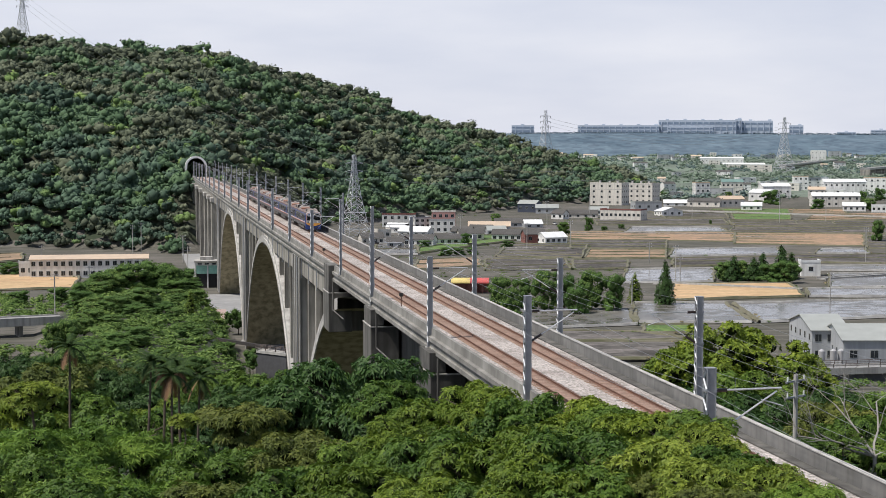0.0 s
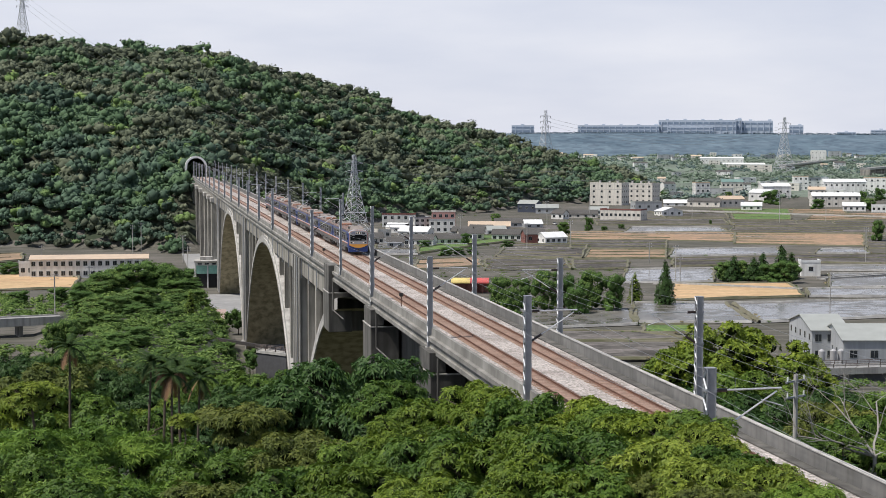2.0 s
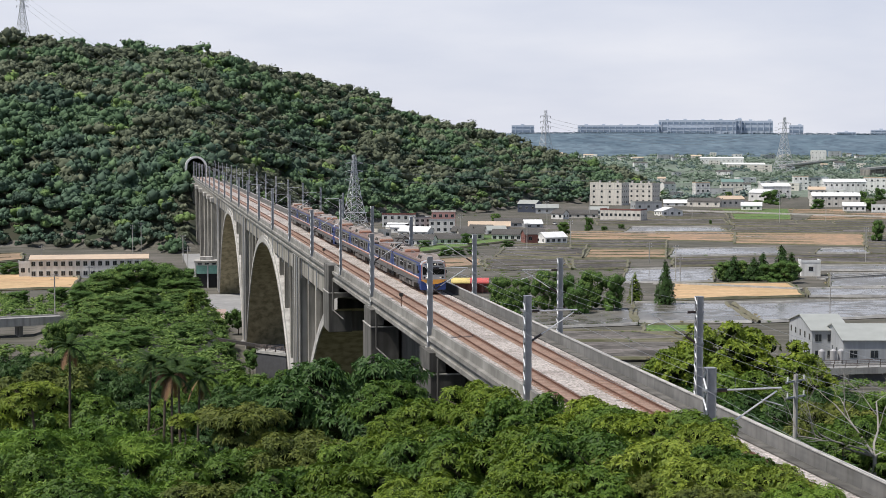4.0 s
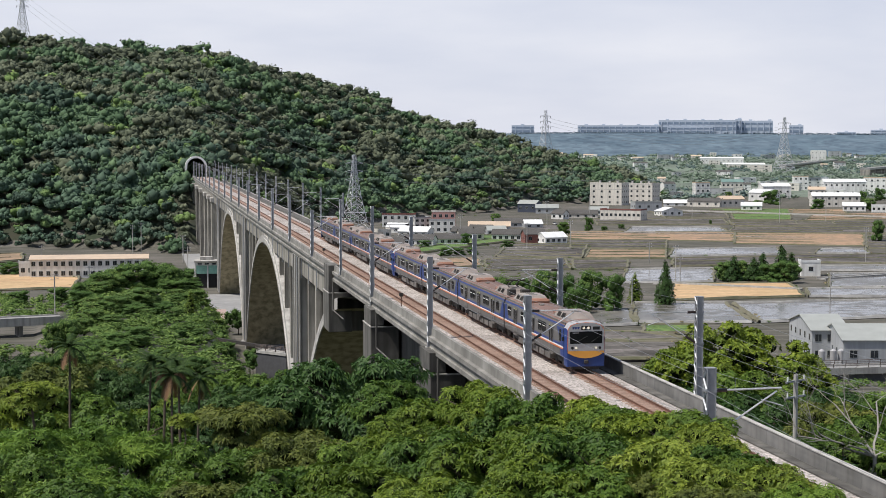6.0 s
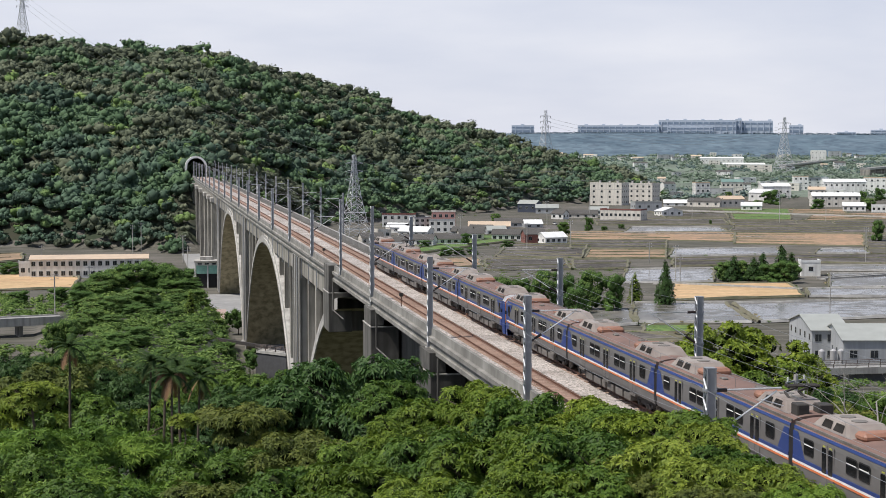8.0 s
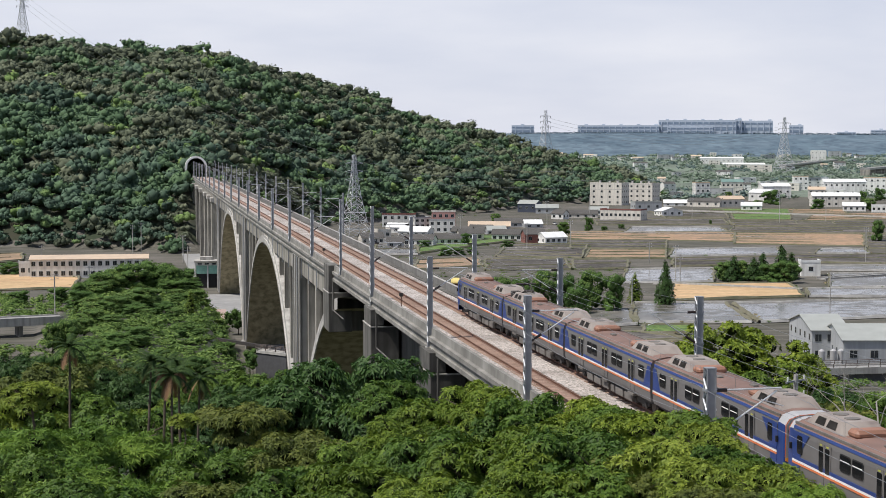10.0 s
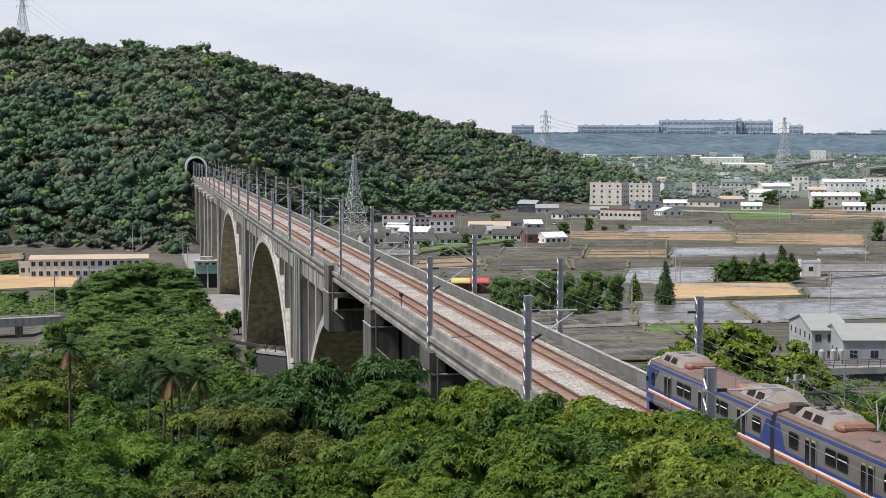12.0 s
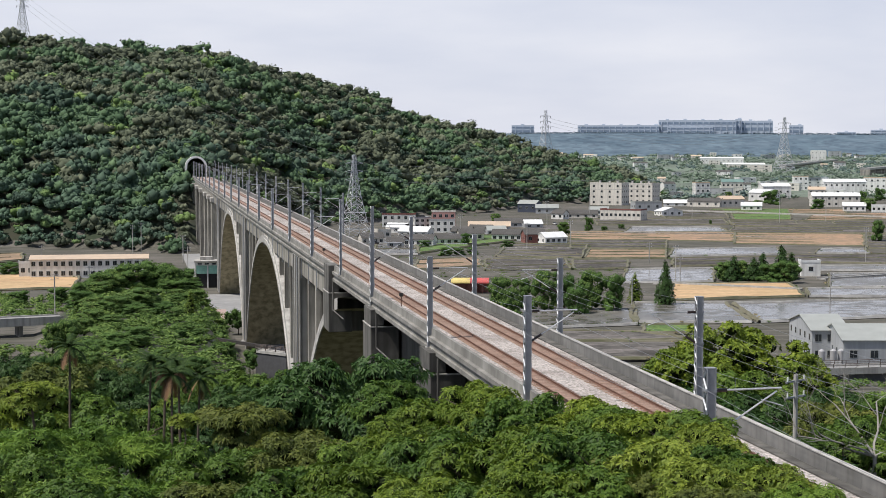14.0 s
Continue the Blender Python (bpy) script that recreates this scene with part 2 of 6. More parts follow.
def ground_z(x, y):
    px, py = x - EYE.x, y - EYE.y
    d, s = px * AHEAD.x + py * AHEAD.y, px * SIDE.x + py * SIDE.y
    r = math.hypot(px, py)
    z = float(np.interp(r if d < 0 else max(d, r * 0.6), NEAR_D, NEAR_Z))
    if d < 0:
        z = float(np.interp(r, NEAR_D, NEAR_Z)) * 0.3 + 9.0 * smooth((r - 40) / 200) if r > 1 else 13.8
    n = noise.noise((x * 0.02, y * 0.02, 1.0))
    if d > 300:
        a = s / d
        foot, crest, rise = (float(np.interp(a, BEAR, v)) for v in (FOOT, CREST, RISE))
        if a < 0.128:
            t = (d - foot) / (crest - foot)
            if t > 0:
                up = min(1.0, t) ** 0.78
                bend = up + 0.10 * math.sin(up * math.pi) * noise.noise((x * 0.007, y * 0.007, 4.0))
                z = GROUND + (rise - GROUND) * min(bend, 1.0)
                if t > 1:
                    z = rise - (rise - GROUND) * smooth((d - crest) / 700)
        if d > 1500:
            z = max(z, GROUND + 15 * min(1.0, (d - 1500) / 2400))     # the plain rises gently, to lift the far town in the camera's view
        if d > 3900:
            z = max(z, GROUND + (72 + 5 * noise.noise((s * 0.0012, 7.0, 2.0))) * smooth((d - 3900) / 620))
    elif z > -30:
        z += n * 1.5
    # the railway's own shelf on the near hillside
    if y < 118:
        w = (1 - smooth((abs(x + 2.2) - 6.5) / 11)) * (1 - smooth((y - 100) / 18))
        z = z * (1 - w) - 0.75 * w
    # the high bank beside the viaduct, held by a retaining wall; fitted to camera sightlines
    held = 0.0
    if 150 < d < 450 and x < -9:
        b = s / d * 1000
        held = smooth((d - 150) / 70) * (1 - smooth((d - 408) / 30)) * smooth((b + 252) / 40) * (1 - smooth((x + 19) / 9))
        z += held * max(0.0, -20.8 + 0.8 * n - z)
    # the stream's trench across the valley
    c = stream_y(x)
    if 280 < y < 470:
        z -= 4.5 * (1 - held) * max(0.0, 1 - (abs(y - c) / 16) ** 2) if abs(y - c) < 16 else 0.0
    return z


def stream_y(x):
    return 352 - 0.1 * x if x < -10 else 353 - 0.32 * (x + 10) * smooth((x + 10) / 60)


def build_ground():
    ang = np.concatenate([np.linspace(-180, -26, 20)[:-1], np.linspace(-26, 26, 150), np.linspace(26, 180, 20)[1:-1]])
    rad = np.concatenate([[0.02], np.geomspace(1.5, 500, 70), np.geomspace(512, 1700, 70), np.geomspace(1760, 4950, 36)])
    V, F = [], []
    for r in rad:
        for a in ang:
            t = YAW + math.radians(a)
            x, y = EYE.x + r * math.sin(t), EYE.y + r * math.cos(t)
            V.append((x, y, ground_z(x, y)))
    n = len(ang)
    for i in range(len(rad) - 1):
        for j in range(n):
            k = (j + 1) % n
            F.append((i * n + j, i * n + k, (i + 1) * n + k, (i + 1) * n + j))
    ob = mesh_arrays("ground", np.array(V), np.array(F)[:, ::-1], M["soil"], smooth=True)
    ob.data.materials.append(M["shaded_forest_floor"])
    zs = np.array(V)[:, 2]
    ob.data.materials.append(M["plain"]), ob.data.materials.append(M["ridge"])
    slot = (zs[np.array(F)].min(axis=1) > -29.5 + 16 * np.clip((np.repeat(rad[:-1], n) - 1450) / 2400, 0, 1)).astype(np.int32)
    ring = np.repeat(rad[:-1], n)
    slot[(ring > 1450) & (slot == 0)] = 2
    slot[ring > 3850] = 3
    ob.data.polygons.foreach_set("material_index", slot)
    tagged(ob, "valley floor and wooded slopes of soil and grass", "ground", kind="structure")


build_ground()


# ---- the viaduct ----
LEFT, RIGHT = -7.3, 2.95
DECK_END = 792.0
ARCHES = (186.0, 320.0, 454.0)


def arch_z(d):
    return -3.3 - 0.0050 * d * d - 7e-7 * d ** 4


def build_viaduct():
    v = thing("railway_viaduct", "tall grey concrete arch viaduct with streaked faces, crossing the valley", "viaduct", kind="structure")
    # deck with its cornice, one cross-section along the whole length
    bm = bmesh.new()
    prism(bm, [(LEFT + 0.5, -0.75), (RIGHT - 0.4, -0.75), (RIGHT - 0.4, -1.5), (0.6, -2.0), (-5.0, -2.0), (LEFT + 0.5, -1.5)], 112, DECK_END)
    part("deck_slab", bm, M["concrete"], v)
    bm = bmesh.new()
    prism(bm, [(LEFT + 0.55, 0.75), (LEFT + 0.28, 0.75), (LEFT + 0.24, 0.1), (LEFT - 0.05, 0.05), (LEFT - 0.05, -0.3), (LEFT + 0.15, -0.36),
               (LEFT + 0.15, -0.8), (LEFT + 0.02, -0.86), (LEFT + 0.02, -1.2), (LEFT + 0.5, -1.35), (LEFT + 0.52, -0.3)], 60, DECK_END)
    part("left_parapet", bm, M["parapet"], v)
    for side, x in ((0, LEFT + 0.35), (1, RIGHT - 1.1)):
        part("edge_girder", boxes((x, x + 0.75, 118 if side else 210, DECK_END - 2, -3.9 if not side else -3.6, -1.25)), M["concrete"], v)
    # walkway inside the right wall
    part("walkway", boxes((RIGHT - 0.85, RIGHT - 0.2, 20, DECK_END, -0.7, -0.28)), M["concrete_aged_shaded"], v)
    part("walkway", boxes((LEFT + 0.55, LEFT + 1.15, 60, DECK_END, -0.7, -0.12)), M["concrete_aged_shaded"], v)
    part("cable_duct", boxes((LEFT + 1.15, LEFT + 1.5, 60, DECK_END, -0.7, 0.02)), M["parapet"], v)
    # arches
    for c in ARCHES:
        bm = bmesh.new()
        half, n = 62.0, 44
        ys = [y for y in (c - half + 2 * half * i / n for i in range(n + 1)) if c != 186.0 or y > 199]
        for xa, xb in ((LEFT + 0.15, RIGHT - 0.15),):
            ring = []
            for y in ys:
                d = y - c
                lo = arch_z(d)
                th = 1.3 + 1.6 * (abs(d) / half) ** 2
                slope = abs(0.01 * d + 28e-7 * d ** 3)
                up = th * math.sqrt(1 + slope * slope)
                ring.append([bm.verts.new((x, y, z)) for x, z in ((xa, lo), (xa, lo + up), (xb, lo + up), (xb, lo))])
            for p, q in zip(ring, ring[1:]):
                for i in range(4):
                    bm.faces.new((p[i], p[(i + 1) % 4], q[(i + 1) % 4], q[i])).material_index = i // 3
        bmesh.ops.recalc_face_normals(bm, faces=bm.faces[:])
        a = part("arch", bm, [M["concrete_new"], M["soffit"]], v, "broad concrete arch ring with a stained underside")
        # pale edging rib standing proud along the face
        bm = bmesh.new()
        prev = None
        for y in ys:
            if c == 186.0 and y < 206:
                continue
            lo = arch_z(y - c)
            row = [bm.verts.new((x, y, z)) for x, z in ((LEFT - 0.05, lo - 0.1), (LEFT - 0.05, lo + 0.7), (LEFT + 0.16, lo + 0.7), (LEFT + 0.16, lo - 0.1))]
            if prev:
                for i in range(4):
                    bm.faces.new((prev[i], prev[(i + 1) % 4], row[(i + 1) % 4], row[i]))
            prev = row
        bmesh.ops.recalc_face_normals(bm, faces=bm.faces[:])
        part("edge_rib", bm, M["concrete_new"], a, "pale arris of the arch")
        # spandrel columns over the haunches
        for k in range(-5, 6):
            if c == 186.0 and k < 3:
                continue
            d = k * 10.4
            if abs(d) < 18:
                continue
            top = arch_z(d) + 0.9
            for x in (LEFT + 0.3, RIGHT - 1.3):
                part("spandrel_column", boxes((x, x + 1.0, c + d - 0.6, c + d + 0.6, top, -1.6), bevel=0.05), M["concrete"], v)
            part("spandrel_wall", boxes((LEFT + 1.3, RIGHT - 1.3, c + d - 0.4, c + d + 0.4, top, -2.0)), M["concrete"], v)
    # main piers between arches: slab with raised strips and drain pipes
    for c in (253.0, 387.0, 521.0):
        p = part("main_pier", boxes((LEFT + 0.1, RIGHT - 0.1, c - 5.4, c + 5.4, -36, -1.3), bevel=0.08), M["concrete"], v, "massive grey concrete pier streaked with water stains")
        for dy in (-5.2, -1.6, 2.0, 5.0):
            part("raised_strip", boxes((LEFT - 0.12, LEFT + 0.1, c + dy - 0.35, c + dy + 0.35, -36, -1.3), bevel=0.03), M["concrete_new"], p)
        part("drain_pipe", rods(((LEFT - 0.2, c - 3.2, -30), (LEFT - 0.2, c - 3.2, -1.2), 0.1)), M["steel"], p)
    # columns with bracket heads at the near end
    for y0, y1, foot in ((203.5, 209.5, -7.6), (165.0, 171.0, -16.0), (130.0, 136.0, -22.0)):
        b = part("side_pier", boxes((LEFT - 0.55, LEFT + 2.4, y0, y1, foot, -2.6), bevel=0.06), M["concrete_aged_shaded"], v, "square concrete pier with a pale ledge")
        part("head", boxes((LEFT - 0.5, LEFT + 0.9, y0 + 0.6, y1 - 0.6, -2.6, 0.78 if y0 > 200 else -0.95), bevel=0.03), M["concrete_aged_shaded"], b)
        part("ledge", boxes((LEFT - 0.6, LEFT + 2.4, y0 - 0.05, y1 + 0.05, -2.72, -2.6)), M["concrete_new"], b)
        part("cross_wall", boxes((LEFT + 2.4, RIGHT - 0.8, y0 + 1, y1 - 1, foot, -2.2)), M["concrete_aged_shaded"], b)
        part("downpipe", rods(((LEFT - 0.25, y0 - 2.0, -4.6), (LEFT - 0.25, y0 - 2.0, -1.1), 0.1), ((LEFT - 0.25, y0 - 2.0, -4.6), (LEFT - 0.25, y0 - 13, -4.6), 0.08)), M["concrete_aged_shaded"], b)
    # added wall, dark for the shaded recess between the side piers
    part("abutment_wall", boxes((LEFT + 2.7, RIGHT - 0.5, 108, 184, -30, -2.1)), M["concrete_aged_shaded"], v, "dark stained wall added in place of the shaded recess behind the side piers")
    # girder spans before the tunnel
    for y in (558.0, 588.0, 622.0, 668.0, 718.0, 762.0):
        b = part("tall_pier", boxes((LEFT - 0.6, RIGHT + 0.4, y - 3.2, y + 3.2, -36, -3.0), bevel=0.1), M["concrete"], v)
        part("pier_cap", boxes((LEFT - 0.9, RIGHT + 0.7, y - 3.8, y + 3.8, -3.9, -2.4), bevel=0.1), M["concrete_new"], b)
    for y in range(224, 560, 11):
        part("drain_pipe", rods(((LEFT + 0.1, y, -4.2), (LEFT + 0.1, y, -1.0), 0.07)), M["steel"], v)
    return v


viaduct = build_viaduct()


def build_side_walls():
    w = thing("parapet_wall", "weathered grey concrete parapet wall in cast panels beside the track", "wall", kind="structure")
    span = 4.0
    me = None
    for i in range(170):
        y = 24 + i * span
        if me is None:
            ob = part("panel", boxes((RIGHT - 0.16, RIGHT + 0.06, 0.012, span - 0.012, -0.75, 0.5), bevel=0.012), M["panel"], w)
            me = ob.data
        else:
            ob = new("panel", me)
            ob.parent = w
        ob.matrix_basis = pose(0, y, 0)
    part("coping", boxes((RIGHT - 0.2, RIGHT + 0.1, 24, 24 + 170 * span, 0.5, 0.56)), M["concrete_new"], w)
    part("foundation", boxes((RIGHT - 0.3, RIGHT + 0.2, 20, 120, -4.0, -0.75)), M["concrete"], w)


M["panel"] = mat("cast_panel", (0.235, 0.228, 0.215), 0.9, (0.15, 0.146, 0.138), 0.8, 0.2, streak=0.6, objects=0.16)
build_side_walls()

# ---- the tracks ----
TRACKS = (0.0, -3.92)


def build_tracks():
    y0, y1 = -260.0, 830.0
    bm = bmesh.new()
    prism(bm, [(RIGHT - 0.9, -0.75), (RIGHT - 0.9, -0.42), (1.75, -0.2), (-5.7, -0.2), (LEFT + 1.5, -0.42), (LEFT + 1.5, -0.75)], y0, y1)
    bed = part("ballast_bed", bm, M["ballast"])
    tagged(bed, "pale grey-pink crushed stone ballast under the tracks", "ballast", kind="structure")
    for x in TRACKS:
        t = thing("railway_track", "narrow-gauge railway track with rusty rails on stained ballast", "railway track", "tracks", kind="structure")
        part("stained_ballast", boxes((x - 0.62, x + 0.62, y0, y1, -0.3, -0.165)), M["ballast_rust"], t)
        for s in (-1, 1):
            bm = bmesh.new()
            c = x + s * 0.5665
            prism(bm, [(c - 0.066, -0.17), (c + 0.066, -0.17), (c + 0.012, -0.13), (c + 0.012, -0.04), (c + 0.034, -0.03), (c + 0.034, 0),
                       (c - 0.034, 0), (c - 0.034, -0.03), (c - 0.012, -0.04), (c - 0.012, -0.13)], y0, y1)
            part("rail", bm, M["rail"], t)
            part("rust_band", boxes((c - 0.10, c + 0.10, y0, y1, -0.25, -0.155)), M["rail"], t)
        n = int((300 - 50) / 0.65)
        V, F = [], []
        for i in range(n):
            b = len(V)
            y = 50 + i * 0.65
            V += [(x + a, y + c2, z) for a in (-1.0, 1.0) for c2 in (-0.11, 0.11) for z in (-0.3, -0.152)]
            F += [tuple(b + k for k in f) for f in ((0, 1, 3, 2), (4, 6, 7, 5), (0, 4, 5, 1), (2, 3, 7, 6), (0, 2, 6, 4), (1, 5, 7, 3))]
        sl = mesh_arrays("sleepers", np.array(V), np.array(F), M["sleeper"])
        sl.parent = t
        tagged(sl, kind="stuff")


build_tracks()


def build_tunnel():
    t = thing("tunnel_portal", "horseshoe tunnel mouth with a white-painted concrete rim", "tunnel", kind="structure")
    c = -5.4

    def outline(r):
        pts = [(c - r, -1.0)]
        pts += [(c - r * math.cos(math.pi * i / 20), 4.6 + r * math.sin(math.pi * i / 20)) for i in range(21)]
        return pts + [(c + r, -1.0)]
    for name, r0, r1, ya, yb, m in (("rim", 4.25, 5.2, 786, 792, M["white_paint"]), ("lining", 4.3, 5.0, 792, 900, M["lining"])):
        bm = bmesh.new()
        A, B = outline(r0), outline(r1)
        for y_a, y_b in ((ya, yb),):
            rows = [[bm.verts.new((p[0], y, p[1])) for p in o] for o, y in ((A, y_a), (B, y_a), (B, y_b), (A, y_b))]
            for i in range(len(A) - 1):
                for k in range(4):
                    p, q = rows[k], rows[(k + 1) % 4]
                    bm.faces.new((p[i], p[i + 1], q[i + 1], q[i]))
        bmesh.ops.recalc_face_normals(bm, faces=bm.faces[:])
        part(name, bm, m, t)
    part("end_wall", boxes((c - 5, c + 5, 899, 900, -2, 10)), M["lining"], t)


M["white_paint"] = mat("white_paint", (0.8, 0.8, 0.78), 0.6, (0.68, 0.68, 0.65), 0.5, 0.05)
M["lining"] = mat("dark_lining", (0.08, 0.08, 0.085), 0.9)
build_tunnel()


# ---- the train ----
CAR = 20.2


def car_section():
    """Half outline of the body, from the sole bar up to the cantrail."""
    return [(1.40, 0.95), (1.445, 1.15), (1.45, 2.2), (1.43, 2.9), (1.38, 3.25)]


def flat_patch(pts, x, t=0.012):
    """A thin plate on the side wall; pts are (y, z)."""
    bm = bmesh.new()
    prism(bm, pts, x, x + (t if x > 0 else -t), axis="x")
    return bm


def quad(y0, y1, z0, z1):
    return [(y0, z0), (y1, z0), (y1, z1), (y0, z1)]


def rounded(y0, y1, z0, z1, r=0.12):
    pts = []
    for cy, cz, a in ((y1 - r, z1 - r, 0), (y0 + r, z1 - r, 90), (y0 + r, z0 + r, 180), (y1 - r, z0 + r, 270)):
        pts += [(cy + r * math.cos(radians(a + k * 30)), cz + r * math.sin(radians(a + k * 30))) for k in range(4)]
    return pts


def build_car(cab=False, panto=False):
    """A carriage; its front end looks along -y. The origin lies on the rail at its middle."""
    car = thing("train_carriage", "grey train carriage with blue, white and orange stripes" + (" and driver's cab" if cab else " and pantograph" if panto else ""), "train carriage", "carriages of the train")
    h = 9.85
    y0, y1 = (-h if not cab else -h + 0.7), h
    sec = car_section()
    bm = bmesh.new()
    prism(bm, sec + [(-x, z) for x, z in sec[::-1]], y0, y1)
    body = part("body", bm, M["train_grey"], car)
    roof = [(1.38, 3.25), (1.28, 3.38), (1.0, 3.5), (0.5, 3.58), (0, 3.6)]
    bm = bmesh.new()
    prism(bm, roof + [(-x, z) for x, z in roof[-2::-1]], y0, y1)
    rf = part("roof", bm, M["train_roof"], car, "dusty brown roof")
    for s in (-1, 1):
        part("gutter", boxes((s * 1.3 - 0.04, s * 1.3 + 0.04, y0, y1, 3.34, 3.45)), M["train_box"], rf)
    # side paint, doors and windows
    doors = (-5.6, 0.2, 6.0)
    wins = ((-8.1, -7.0), (-4.0, -2.9), (-2.75, -1.65), (1.75, 2.85), (3.0, 4.1), (7.5, 8.6))
    if cab:
        wins = wins[1:]
    for s in (-1, 1):
        x = s * 1.452
        part("white_stripe", flat_patch(quad(y0, y1, 1.64, 1.74), x, 0.026), M["train_white"], body)
        part("orange_stripe", flat_patch(quad(y0, y1, 1.54, 1.635), x, 0.026), M["train_orange"], body)
        part("blue_band", flat_patch(quad(y0, y1, 1.745, 1.91), x, 0.025), M["train_blue"], body)
        bm = bmesh.new()
        vs = [bm.verts.new(p) for p in ((s * 1.418, y0, 3.14), (s * 1.418, y1, 3.14), (s * 1.385, y1, 3.27), (s * 1.385, y0, 3.27),
                                        (s * 1.36, y0, 3.04), (s * 1.36, y1, 3.04), (s * 1.36, y1, 3.27), (s * 1.36, y0, 3.27))]
        for f in ((0, 1, 2, 3), (4, 7, 6, 5), (0, 4, 5, 1), (3, 2, 6, 7), (0, 3, 7, 4), (1, 5, 6, 2)):
            bm.faces.new([vs[k] for k in f])
        bmesh.ops.recalc_face_normals(bm, faces=bm.faces[:])
        part("blue_cantrail", bm, M["train_blue"], body)
        ends = [(y1, -1)] + ([(y0, 1)] if not cab else [])
        for ye, k in ends:
            part("blue_end_panel", flat_patch([(ye, 1.745), (ye + k * 1.45, 1.745), (ye + k * 0.55, 3.05), (ye, 3.05)], x, 0.013), M["train_blue"], body)
        if cab:
            part("blue_end_panel", flat_patch([(y0, 1.0), (y0 + 0.75, 1.0), (y0 + 0.95, 2.2), (y0 + 1.9, 3.05), (y0, 3.05)], x, 0.014), M["train_blue"], body)
            part("cab_window", flat_patch(rounded(y0 + 0.55, y0 + 1.15, 2.05, 2.9), s * 1.468, 0.01), M["dark_glass"], body)
        for d in doors:
            dr = part("door", flat_patch(quad(d - 0.68, d + 0.68, 1.12, 3.02), s * 1.462, 0.012), M["train_door"], car)
            for e in (-0.34, 0.34):
                part("door_window", flat_patch(rounded(d + e - 0.23, d + e + 0.23, 1.72, 2.84, 0.07), s * 1.474, 0.008), M["dark_glass"], dr)
                part("notice", flat_patch(quad(d + e - 0.13, d + e + 0.13, 2.88, 2.95), s * 1.474, 0.006), M["label_lime"], dr)
            part("door_gap", flat_patch(quad(d - 0.015, d + 0.015, 1.12, 3.0), s * 1.474, 0.004), M["black"], dr)
            part("door_step", boxes((s * 1.2 - 0.3, s * 1.2 + 0.3, d - 0.6, d + 0.6, 0.82, 0.94)), M["train_box"], dr)
        for a, b in wins:
            wd = part("window", flat_patch(rounded(a, b, 2.15, 2.92, 0.13), s * 1.46, 0.012), M["black"], car, "dark tinted window")
            part("pane", flat_patch(rounded(a + 0.06, b - 0.06, 2.2, 2.86, 0.1), s * 1.472, 0.006), M["dark_glass"], wd)
            if (a + b) % 1.0 < 0.6:
                part("glazing_bar", flat_patch(quad(a + 0.08, b - 0.08, 2.6, 2.65), s * 1.478, 0.006), M["train_white"], wd)
    # roof equipment
    for yc in (-6.6, 6.6):
        bm = bmesh.new()
        lo = [(-1.05, -2.0), (1.05, -2.0), (1.05, 2.0), (-1.05, 2.0)]
        hi = [(-0.8, -1.35), (0.8, -1.35), (0.8, 1.35), (-0.8, 1.35)]
        A, B = [bm.verts.new((x, yc + y, 3.5)) for x, y in lo], [bm.verts.new((x, yc + y, 4.02)) for x, y in hi]
        bm.faces.new(B)
        for i in range(4):
            bm.faces.new((A[i], A[(i + 1) % 4], B[(i + 1) % 4], B[i]))
        ac = part("air_conditioner", bm, M["train_ac"], car, "dusty trapezoid air conditioner on the roof")
        for e in (-0.6, 0.6):
            part("fan_grille", rods(((0, yc + e, 4.0), (0, yc + e, 4.05), 0.36), n=14), M["train_box"], ac)
            for s in (-1, 1):
                bm = bmesh.new()
                pts = [(s * 1.02, yc + e - 0.5, 3.6), (s * 1.02, yc + e + 0.5, 3.6), (s * 0.86, yc + e + 0.42, 3.93), (s * 0.86, yc + e - 0.42, 3.93)]
                bm.faces.new([bm.verts.new(p) for p in pts])
                bmesh.ops.solidify(bm, geom=bm.faces[:], thickness=0.03)
                part("side_grille", bm, M["train_under"], ac)
        part("duct_hood", boxes((-0.85, 0.85, yc - 2.9 if yc > 0 else yc + 1.9, yc - 1.9 if yc > 0 else yc + 2.9, 3.48, 3.88), bevel=0.14), M["copper"], car, "rust-brown duct hood")
    for yc, e in ((-1.4, 0.4), (1.9, -0.3)):
        part("roof_vent", boxes((e - 0.15, e + 0.15, yc - 0.3, yc + 0.3, 3.55, 3.68), bevel=0.03), M["train_box"], car)
    if panto:
        yb = -8.2
        p = part("pantograph", rods(((-0.6, yb, 3.75), (0.6, yb, 3.75), 0.075), ((-0.6, yb + 1.4, 3.75), (0.6, yb + 1.4, 3.75), 0.075), ((-0.5, yb, 3.75), (-0.35, yb + 1.6, 4.2), 0.07),
                                    ((0.5, yb, 3.75), (0.35, yb + 1.6, 4.2), 0.07), ((-0.35, yb + 1.6, 4.2), (-0.3, yb + 0.2, 4.62), 0.06), ((0.35, yb + 1.6, 4.2), (0.3, yb + 0.2, 4.62), 0.06),
                                    ((-0.8, yb + 0.2, 4.68), (0.8, yb + 0.2, 4.68), 0.07), ((-0.8, yb + 0.5, 4.68), (0.8, yb + 0.5, 4.68), 0.07)), M["train_under"], car, "dark raised pantograph")
        for sx in (-0.6, 0.6):
            for yy in (yb, yb + 1.4):
                part("insulator", rods(((sx, yy, 3.45), (sx, yy, 3.78), 0.11), n=8), M["insulator"], p)
